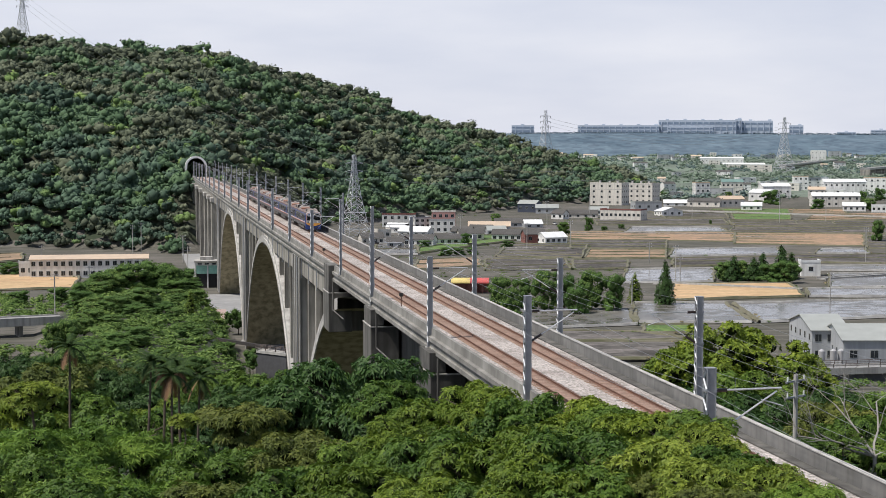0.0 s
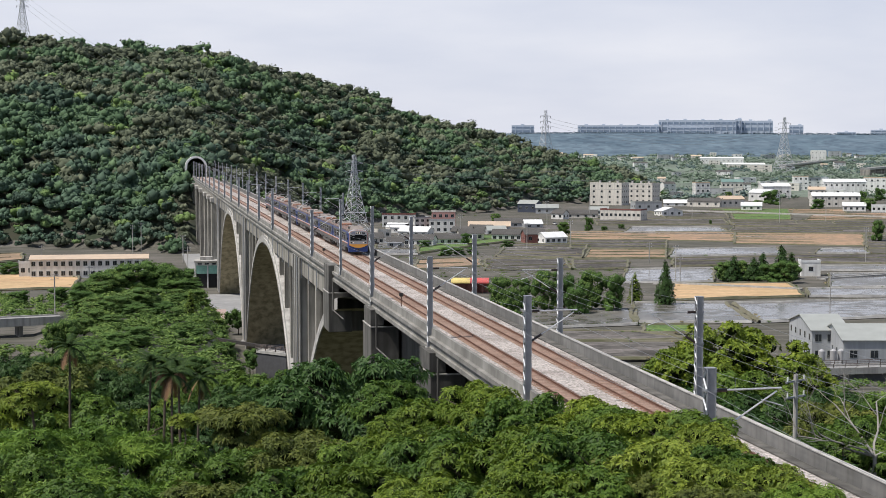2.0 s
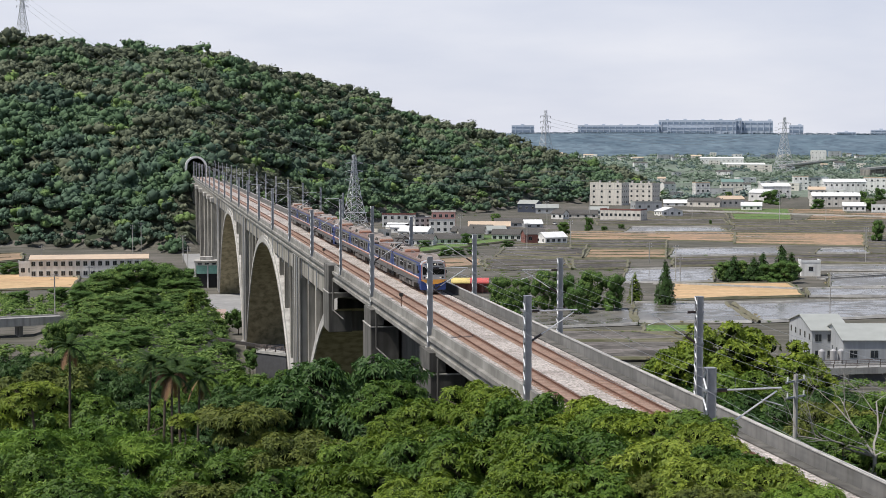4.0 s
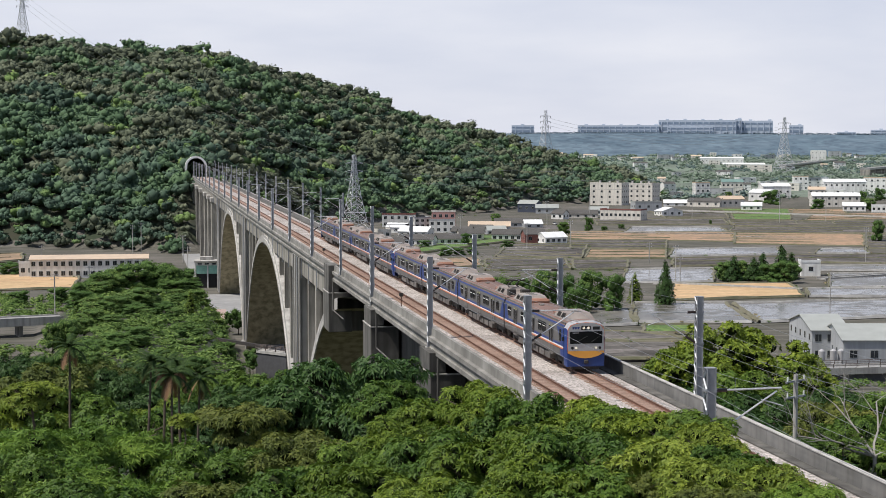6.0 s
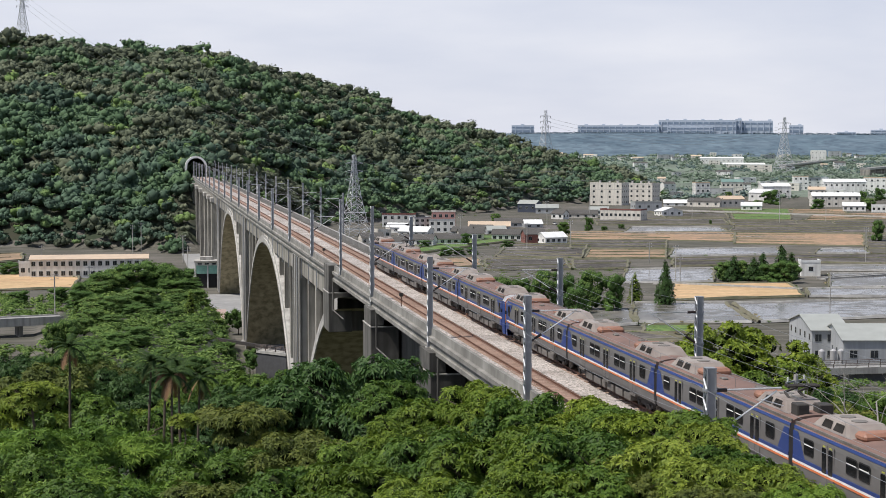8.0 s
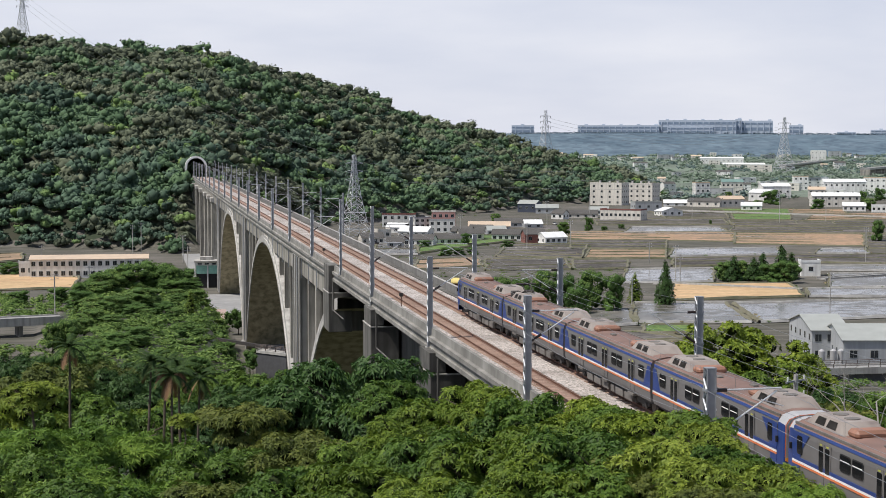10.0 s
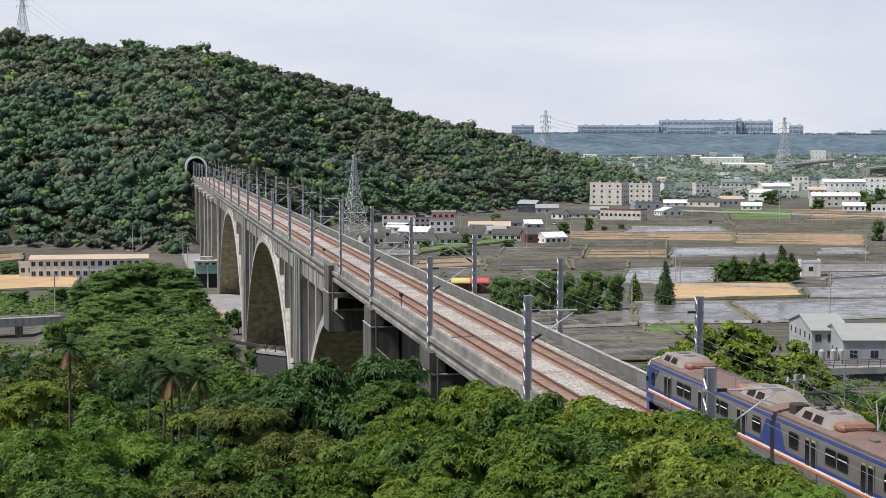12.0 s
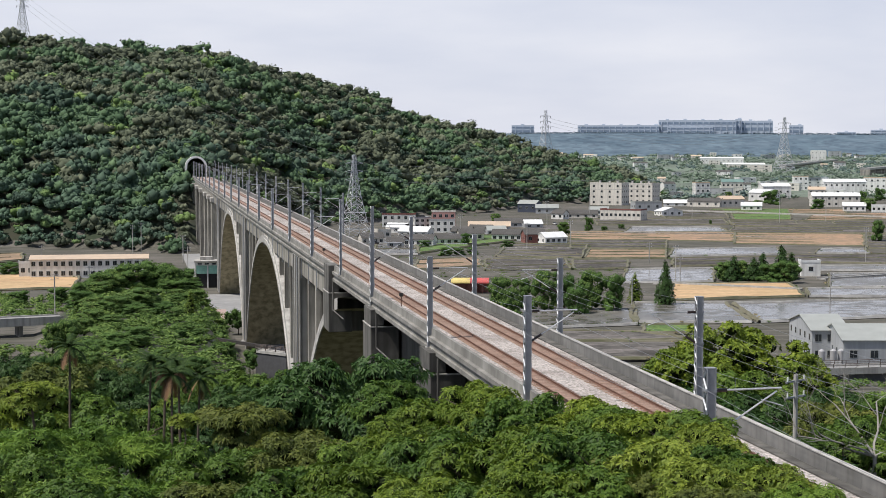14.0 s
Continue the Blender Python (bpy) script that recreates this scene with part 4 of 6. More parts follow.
for kind, b, d, top, radius in (("lime", 140, 51, 7.0, 2.4), ("mid", 172, 48, 7.2, 2.3), ("light", 190, 46, 7.3, 1.9), ("lime", 207, 44, 7.35, 1.7), ("fern", 224, 42, 7.4, 1.4), ("lime", 160, 45, 7.3, 1.7), ("olive", 130, 46, 6.9, 1.5), ("light", 19, 74, 5.3, 2.9),
                                ("mid", 102, 63, 6.0, 2.3), ("light", 120, 60, 6.35, 2.2), ("light", 140, 57, 6.7, 2.0), ("lime", 161, 54, 6.8, 1.7),
                                ("lime", -254, 90, 3.1, 2.2), ("lime", -160, 80, 2.9, 1.0), ("dark", -128, 98, 1.6, 3.0)):
    plant(kind, b, d, top, radius, True)
# near hillside, left
plant("feather", -247.0, 76, 3.42, 5.6)
plant("feather", -202.0, 80, 2.75, 5.4)
plant("feather", -226.3, 70, 2.92, 5.0)
plant("mid", -264.3, 66, 3.68, 4.6)
plant("mid", -167.4, 80, 1.72, 4.6)
plant("olive", -122.5, 88, 1.71, 4.8)
plant("olive", -98.3, 94, 0.49, 4.6)
plant("mid", -108.6, 74, 2.81, 4.4)
plant("mid", -139.8, 70, 2.92, 4.4)
plant("olive", -84.4, 68, 3.89, 4.2)
plant("feather", -181.3, 64, 3.22, 4.4)
plant("olive", -139.8, 58, 4.19, 3.8)
plant("mid", -101.7, 57, 4.44, 3.8)
plant("mid", -257.4, 56, 4.37, 3.8)
plant("mid", -222.8, 55, 4.47, 3.6)
# lower slope behind
plant("dark", -205.5, 132, -2.20, 5.0)
plant("olive", -250.5, 130, -1.69, 5.5)
plant("light", -257.4, 118, -1.35, 4.5)
plant("mid", -229.7, 118, -1.68, 4.5)
plant("mid", -191.7, 112, -1.74, 4.8)
plant("olive", -209.0, 140, -2.58, 4.5)
plant("dark", -139.8, 128, -3.63, 5.0)
plant("mid", -119.0, 140, -3.94, 5.0)
plant("dark", -105.2, 120, -2.48, 5.0)
plant("mid", -91.3, 150, -4.70, 4.8)
plant("mid", -157.1, 150, -6.52, 4.5)
plant("light", -167.4, 128, -3.85, 4.0)
plant("dark", -264.3, 150, -3.30, 5.0)
plant("mid", -77.5, 165, -6.62, 4.5)
plant("mid", -132.8, 175, -8.18, 5.0)
plant("mid", -167.4, 190, -9.28, 4.5)
plant("dark", -186.5, 170, -6.60, 4.5)
# beyond the parapet wall
plant("bright", 173.3, 152, -0.30, 7.2)
plant("bright", 202.7, 160, -2.61, 6.4)
plant("bright", 149.1, 162, -3.85, 5.0)
plant("bright", 137.0, 158, -5.00, 4.2)
plant("mid", 188.9, 140, -3.16, 6.2)
plant("bright", 216.6, 150, -3.92, 5.0)
plant("mid", 164.7, 132, -3.79, 4.0)
plant("dark", 195.8, 122, -2.70, 4.6)
plant("dark", 223.5, 132, -5.16, 4.5)
plant("olive", 244.2, 118, -2.57, 4.2)
plant("mid", 263.3, 112, -2.51, 4.4)
plant("mid", 268.5, 140, -5.01, 5.0)
plant("dark", 240.8, 140, -5.01, 4.2)
plant("mid", 247.7, 98, -1.36, 2.6)
plant("mid", 216.6, 104, -2.44, 2.6)
plant("mid", 268.5, 100, -1.89, 3.0)
# trees along the paddies
plant("valley", 34.9, 455, -20.25, 4.6)
plant("valley", 48.8, 462, -21.44, 4.4)
plant("valley", 62.6, 455, -18.20, 4.8)
plant("valley", 74.7, 462, -20.49, 4.2)
plant("valley", 90.3, 458, -18.58, 5.2)
plant("valley", 104.1, 456, -19.69, 4.4)
plant("valley", 41.9, 440, -22.24, 3.6)
plant("valley", 81.6, 446, -21.99, 3.8)
plant("youngcone", 118.0, 480, -21.91, 3.4)
plant("cypress", 136.3, 472, -17.36, 4.2)
plant("youngcone", 71.3, 470, -19.17, 3.0)
plant("valley", 173.3, 556, -23.71, 5.2)
plant("valley", 182.7, 560, -23.61, 5.0)
plant("cypress", 178.5, 552, -21.90, 4.6)
plant("cypress", 190.6, 556, -22.75, 4.6)
plant("cypress", 196.5, 566, -21.69, 4.6)
plant("cypress", 207.6, 560, -18.58, 5.4)
plant("valley", 201.0, 552, -23.81, 5.2)
plant("valley", 212.4, 548, -22.76, 5.0)
plant("cypress", 214.1, 566, -21.69, 4.2)
# thicket along the stream and the mound under the viaduct
thicket(-209.0, 400, -15.01, 7.5)
thicket(-191.7, 405, -13.16, 8.5)
thicket(-176.1, 410, -12.95, 9.0)
thicket(-164.0, 400, -16.67, 8.0)
thicket(-184.7, 360, -15.26, 8.0)
thicket(-202.0, 350, -16.20, 7.5)
thicket(-170.9, 345, -17.24, 4.7)
thicket(-151.9, 375, -17.21, 5.5)
thicket(-222.8, 380, -17.66, 6.0)
plant("youngcone", -155.3, 345, -15.0, 2.2)
thicket(-160.5, 420, -16.57, 6.0)
thicket(-125.9, 400, -24.28, 3.6)
thicket(-137.0, 330, -20.41, 3.1)
thicket(-215.9, 330, -17.20, 5.5)
thicket(-229.7, 320, -17.85, 5.0)
thicket(-157.1, 310, -18.29, 3.1)
thicket(-188.2, 300, -17.28, 5.5)
thicket(-202.0, 290, -17.17, 5.0)
thicket(-132.8, 300, -20.13, 2.8)
thicket(-119.0, 280, -18.97, 2.5)
thicket(-174.4, 270, -17.77, 3.1)
thicket(-150.1, 255, -17.00, 3.1)
thicket(-219.3, 270, -16.27, 5.5)
thicket(-112.1, 235, -16.84, 2.9)
thicket(-125.9, 215, -15.14, 2.7)
thicket(-188.2, 225, -13.98, 5.0)
thicket(-229.7, 225, -12.03, 5.0)
thicket(-257.4, 210, -11.97, 4.5)
# trees among the houses
plant("valley", 89.6, 869, -22.60, 3.0)
plant("valley", 200.3, 1241, -18.57, 8.2)
plant("valley", 135.9, 1365, -23.93, 5.2)
plant("valley", 261.2, 1128, -21.26, 5.9)
plant("valley", 267.7, 1325, -19.55, 6.0)
plant("valley", 257.4, 1300, -21.57, 4.0)
plant("valley", 229.7, 1167, -23.35, 6.1)
plant("valley", 192.3, 1197, -25.22, 4.1)
plant("valley", 164.0, 941, -27.76, 1.0)
plant("valley", 267.0, 780, -19.69, 3.8)
plant("valley", 73.7, 842, -24.02, 4.1)
plant("valley", 32.5, 982, -25.92, 4.4)
plant("valley", 41.9, 922, -28.47, 1.6)
plant("valley", -11.8, 733, -27.21, 3.3)
plant("valley", 2.1, 682, -27.01, 3.8)
plant("valley", 9.7, 685, -27.46, 3.3)
plant("valley", 17.6, 689, -27.44, 2.9)
plant("valley", 40.1, 737, -27.70, 3.6)
plant("valley", 13.5, 754, -25.02, 2.9)
plant("valley", 32.2, 798, -27.98, 2.2)
plant("valley", 12.5, 1208, -24.75, 3.8)
plant("valley", 18.7, 1208, -25.59, 3.8)
plant("valley", 24.9, 1208, -25.17, 3.3)
plant("valley", 31.1, 1208, -26.00, 3.8)
plant("valley", 37.7, 1219, -25.54, 3.8)
plant("valley", 44.3, 1208, -26.00, 3.3)
plant("valley", 50.5, 1230, -25.91, 3.0)
plant("valley", 74.7, 1325, -25.52, 2.8)
plant("valley", 109.3, 898, -28.22, 2.2)
plant("valley", 98.9, 875, -28.30, 2.4)
plant("valley", 175.0, 1379, -24.34, 3.8)
plant("valley", 156.0, 1252, -26.69, 3.0)
plant("valley", 235.6, 1484, -23.32, 4.6)
plant("valley", 216.5, 1729, -22.65, 6.0)
plant("valley", 247.7, 1774, -23.66, 5.5)
plant("valley", -266.0, 580, -25.84, 5.0)
plant("valley", -260.9, 470, -26.00, 4.0)
plant("valley", -236.6, 480, -25.90, 4.0)
plant("valley", -219.3, 470, -25.35, 4.5)


def build_palms():
    rng = random.Random(8)
    src = None
    for b, d, top in ((-230.4, 112, 2.8), (-182.0, 108, 2.3), (-172.5, 109, 1.9), (-162.5, 105, 2.3), (-151.9, 103, 1.9), (-167.4, 101, 2.4), (-74.0, 320, -23.39)):
        x, y, z = spot(b, d)
        h = top - z
        if src is None:
            p = thing("betel_palm", "slender palm with arching dark green fronds", "palm", "palms")
            bm = bmesh.new()
            rod(bm, (0, 0, -9), (0, 0, -0.5), 0.2, 7, 0.16)
            for k in range(8):
                rod(bm, (0.05 * k, 0, -0.5 + k), (0.05 * (k + 1), 0, 0.5 + k), 0.16 - 0.008 * k, 7, 0.152 - 0.008 * k)
            part("trunk", bm, M["bark"], p)
            for i in range(16):
                dead = i in (3, 9, 13)
                a, up = i * 2.39, (1.7 - 0.12 * i if not dead else -0.9)
                bm = bmesh.new()
                pt, step = Vector((0.4, 0, 7.5)), 0.3
                dirv = Vector((math.cos(a), math.sin(a), up)).normalized()
                for k in range(9):
                    nx = pt + dirv * step
                    side = dirv.cross(Vector((0, 0, 1))).normalized()
                    w = 0.62 * math.sin(math.pi * (k + 1.2) / 10.5)
                    for s in (-1, 1):
                        for q in (0.0, 0.5):
                            o = pt.lerp(nx, q)
                            tip = o + side * s * w + dirv * 0.28 - Vector((0, 0, 0.30 * w + 0.05))
                            bm.faces.new([bm.verts.new(v) for v in (o, o + dirv * 0.2, tip, o + dirv * 0.02 + side * s * 0.02)])
                    rod(bm, pt, nx, 0.02, 4)
                    pt = nx
                    dirv = (dirv + Vector((0, 0, -0.17))).normalized()
                part("frond", bm, M["frond_dead"] if dead else M["leaf_palm"], p, "withered brown frond" if dead else "")
            src = p
            ob = p
        else:
            ob = copy_thing(src, Matrix.Identity(4))
        k = 0.62
        ob.matrix_basis = pose(x, y, top - 8.6 * k, 0, 0, rng.uniform(0, 360)) @ Matrix.Diagonal((k, k, k, 1))


build_palms()


def scatter(name, label, places, templates, material, seed, category="shrubs"):
    """Joined clumps: places are (x, y, z, radius, height factor)."""
    rng = np.random.default_rng(seed)
    VV, FF, base = [], [], 0
    for x, y, z, r, hz in places:
        V, F = templates[rng.integers(len(templates))]
        a = rng.uniform(0, 2 * np.pi)
        R = np.array([[np.cos(a), -np.sin(a), 0], [np.sin(a), np.cos(a), 0], [0, 0, 1]])
        W = (V @ R.T) * np.array([r, r, r * hz]) + np.array([x, y, z])
        VV.append(W), FF.append(F + base)
        base += len(W)
    ob = mesh_arrays(name, np.concatenate(VV), np.concatenate(FF), material)
    return tagged(ob, label, category, kind="stuff")


def hill_crown(seed):
    """A far forest crown: uneven domes roughened by single leaf tufts."""
    rng = np.random.default_rng(seed)
    m = 11
    c = unit(rng.normal(0, 1, (m, 3))) * rng.uniform(0.3, 0.85, (m, 1))
    c[:, 2] = np.abs(c[:, 2]) * 0.75
    rad = rng.uniform(0.18, 0.40, m)
    V, F = BALL[1]
    body = joined(*[(V * rng.uniform(0.55, 1.25, (12, 1)) * r + q, F) for q, r in zip(c, rad)])
    n = 80
    k, u = rng.integers(0, m, n), unit(rng.normal(0, 1, (n, 3)))
    u[:, 2] = np.abs(u[:, 2]) * 1.1 - 0.2
    p = c[k] + u * rad[k][:, None] * rng.uniform(0.8, 1.2, (n, 1))
    T = p[:, None] + rng.normal(0, 0.1, (n, 3, 3))
    return joined(body, (T.reshape(-1, 3), np.arange(3 * n).reshape(-1, 3)))


def build_hill_forest():
    rnd = random.Random(17)
    temps = [hill_crown(100 + i) for i in range(9)]
    groups = {"hill_dark": [], "hill_mid": [], "hill_brown": [], "hill_light": []}
    d = 690.0
    while d < 1580:
        step = 6.1 * (d / 900) ** 0.6
        d += step
        b = -285.0
        while b < 128:
            bb = b + rnd.uniform(-0.45, 0.45) * step / d * 1000
            dd = d + rnd.uniform(-0.5, 0.5) * step
            b += step / d * 1000
            a = bb / 1000
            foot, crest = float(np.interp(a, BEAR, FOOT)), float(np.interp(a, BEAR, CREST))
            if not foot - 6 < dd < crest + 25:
                continue
            x, y, z = spot(bb, dd)
            if -11.5 < x < 3 and y < 796:
                continue
            k = noise.noise((x * 0.012, y * 0.012, 3.0)) + 0.6 * noise.noise((x * 0.05, y * 0.05, 9.0)) + rnd.uniform(-0.35, 0.35)
            low = (dd - foot) / (crest - foot)
            key = "hill_brown" if k + low * 0.6 > 0.36 else "hill_mid" if k < -0.15 else "hill_dark"
            if rnd.random() < 0.05 + 0.1 * max(0, 0.3 - low):
                key = "hill_light"
            r = rnd.choice((3.4, 4.4, 5.4, 6.6, 8.2)) * rnd.uniform(0.85, 1.15)
            if low < 0.1:
                r *= 0.75
            groups[key].append((x, y, z + r * rnd.uniform(0.2, 0.8), r, rnd.uniform(0.75, 1.1)))
    for key, places in groups.items():
        if places:
            scatter("hillside_forest", "dense subtropical forest of rounded crowns covering the hill", places, temps, M[key], 5, "forest")


build_hill_forest()


def build_far_woods():
    rnd = random.Random(23)
    temps = [clump(140 + i, 12, 5, 0.5, 0.4, flat=0.7, per=3, lobe=(0.35, 0.5)) for i in range(5)]
    a, c, e = [], [], []
    for _ in range(3900):
        d = 1250 * (3900 / 1250) ** rnd.random()
        b = rnd.uniform(-20, 330)
        x, y, z = spot(b, d)
        if z > GROUND + 1.5 + 16 * max(0, (d - 1450) / 2400):
            continue
        n = noise.noise((x * 0.0035, y * 0.010, 11.0)) + 0.3 * noise.noise((x * 0.02, y * 0.03, 2.0))
        if n < (0.12 if d < 1900 else -0.18):
            continue
        r = rnd.uniform(2.5, 6.0) * (1 + d / 5000)
        (a if n > 0.25 else c).append((x, y, z + r * 0.4, r, rnd.uniform(0.7, 1.0)))
    low_temps = [clump(150 + i, 6, 2, 0.5, 0.4, flat=0.6, per=3, lobe=(0.45, 0.7), spread=0.5) for i in range(5)]
    for _ in range(700):
        d = rnd.uniform(4500, 4570)
        x, y, z = spot(rnd.uniform(-20, 330), d)
        r = rnd.uniform(5, 10)
        e.append((x, y, z + r * 0.2, r, rnd.uniform(0.5, 0.8)))
    scatter("ridge_woods", "distant treetops along the plateau edge, tinted blue for haze", e, low_temps, M["ridge_trees"], 16, "woodland")
    scatter("far_woods", "distant woodland across the plain, tinted blue-green for haze", a, temps, M["far_leaf"], 6, "woodland")
    scatter("far_scrub", "distant green scrub and hedges across the plain, paled for haze", c, temps, M["far_leaf_pale"], 7, "woodland")


# leaf colours shifted towards blue in place of haze over distance
M["far_leaf"] = mat("hazy_far_leaves", (0.115, 0.165, 0.15), 0.9, (0.095, 0.14, 0.13), 0.01, 0, islands=0.25)
M["far_leaf_pale"] = mat("hazy_scrub_leaves", (0.145, 0.19, 0.145), 0.9, (0.14, 0.19, 0.13), 0.01, 0, islands=0.25)
build_far_woods()


def build_undergrowth():
    rnd = random.Random(29)
    temps = [clump(160 + i, 66, 5, 0.38, 0.18, flat=0.7, low=0.0, per=6, core=0.7) for i in range(5)]
    near, bank = [], []
    for _ in range(800):
        d, b = rnd.uniform(36, 260), rnd.uniform(-300, 300)
        x, y, z = spot(b, d)
        if -8.6 < x < 4.2:
            continue
        if x > 4 and y < 90 and x < 12:
            continue
        near.append((x, y, z + 0.3, rnd.uniform(0.9, 2.4), rnd.uniform(0.6, 1.0)))
    for _ in range(1600):
        d, b = rnd.uniform(250, 500), rnd.uniform(-300, -100)
        x, y, z = spot(b, d)
        if x > -11 and d > 265:
            continue
        if (375 < d < 425 and b < -228) or (-36 < x < -8 and y > 452):
            continue
        bank.append((x, y, z + 0.3, rnd.uniform(1.2, 3.2), rnd.uniform(0.45, 0.9)))
    for _ in range(700):
        d, b = rnd.uniform(250, 345), rnd.uniform(80, 300)
        x, y, z = spot(b, d)
        bank.append((x, y, z + 0.3, rnd.uniform(1.2, 3.0), rnd.uniform(0.45, 0.9)))
    # dark leaf colour paints the shade in the gaps between near crowns
    scatter("undergrowth", "tangled green shrubs and creepers on the near slope", near, temps, M["leaf_dark"], 8)
    scatter("bank_thicket", "bright green reeds and creepers on the stream bank", bank, temps, M["leaf_bank"], 9)


build_undergrowth()


def build_bare_tree():
    t = thing("bare_tree", "leafless tree with bleached grey branches beyond the wall", "tree")
    rnd = random.Random(12)
    bm = bmesh.new()

    def grow(p, d, length, r, depth):
        for k in range(4):
            q = p + d * length / 4
            rod(bm, p, q, r, 5, r * 0.86)
            d = (d + Vector((rnd.uniform(-1, 1), rnd.uniform(-1, 1), rnd.uniform(-0.6, 0.9))) * 0.27).normalized()
            p, r = q, r * 0.86
            if depth < 4 and k > 0:
                s = (d + Vector((rnd.uniform(-1, 1), rnd.uniform(-1, 1), rnd.uniform(-0.5, 0.7))) * 0.9).normalized()
                grow(p, s, length * 0.62, r * 0.6, depth + 1)
    for ang, tilt, ln in ((2.9, 0.25, 5.0), (3.6, 0.5, 4.6), (1.2, 0.7, 4.4), (0.1, 0.4, 4.5), (2.2, 1.2, 4.0)):
        grow(Vector((0, 0, 3.2)), Vector((math.cos(ang), math.sin(ang), tilt)).normalized(), ln, 0.085, 0)
    rod(bm, (0, 0, -6), (0, 0, 3.2), 0.22, 8, 0.12)
    part("branch_frame", bm, M["bark_pale"], t)
    x, y, z = spot(267.1, 98)
    t.matrix_basis = pose(x, y, -6.0)


build_bare_tree()


# ---- overhead line ----
def build_mast(height, arm, side):
    """Laced steel mast with a cantilever arm; side +1: the track lies towards +x."""
    m = thing("catenary_mast", "grey galvanised laced steel catenary mast with cantilever arm" if arm else "plain grey steel mast beside the track", "mast", "catenary masts")
    w = 0.2 if height < 7.58 else 0.12
    for s in (-1, 1):
        part("channel", boxes((-w, w, s * w - 0.025, s * w + 0.025, 0, height), (-w, -w + 0.03, s * w - 0.07, s * w + 0.07, 0, height), (w - 0.03, w, s * w - 0.07, s * w + 0.07, 0, height)), M["steel"], m)
    n = int(height / 0.42)
    for s in (-1, 1):
        bm = bmesh.new()
        for i in range(n):
            a, b = (-w, w) if i % 2 else (w, -w)
            rod(bm, (s * w, a, i * height / n), (s * w, b, (i + 1) * height / n), 0.05, 4)
        tagged(part("lacing", bm, M["lacing"], m), kind="stuff")
    part("cap_plate", boxes((-w - 0.03, w + 0.03, -w - 0.03, w + 0.03, height, height + 0.03)), M["steel"], m)
    part("base_plate", boxes((-0.36, 0.36, -0.36, 0.36, -0.08, 0.03), bevel=0.01), M["concrete_new"], m)
    for sx in (-0.28, 0.28):
        for sy in (-0.28, 0.28):
            part("anchor_bolt", rods(((sx, sy, 0.03), (sx, sy, 0.16), 0.03)), M["steel"], m)
    if arm:
        k, top = side, height - 0.95
        a = part("cantilever_arm", rods(((k * 0.7, 0, top), (k * 3.2, 0, top + 0.03), 0.045), ((k * 0.85, 0, height - 2.45), (k * 3.0, 0, top - 0.1), 0.04), ((k * 2.3, 0, top - 0.45), (k * 3.3, 0, top - 0.75), 0.03)), M["tube"], m)
        part("insulator", rods(((k * 0.22, 0, top), (k * 0.75, 0, top), 0.085), n=10), M["insulator"], a)
        part("insulator", rods(((k * 0.22, 0, height - 2.85), (k * 0.88, 0, height - 2.43), 0.085), n=10), M["insulator"], a)
        part("bracket", boxes((-0.24, 0.24, -0.25, 0.25, top - 0.06, top + 0.06), (-0.24, 0.24, -0.25, 0.25, height - 2.95, height - 2.83)), M["steel"], m)
    return m


M["lacing"] = mat("pale_lacing", (0.80, 0.81, 0.82), 0.5, bump=0)
M["tube"] = mat("pale_tube", (0.62, 0.63, 0.64), 0.4, metal=0.4, bump=0)
LEFT_Y = [65.5, 98.8, 134.0, 169.0] + [230.5 + 35.6 * i for i in range(16)]
RIGHT_Y = [60.0, 96.3, 130.6, 166.0, 206.7, 242.7] + [279.0 + 35.6 * i for i in range(15)]


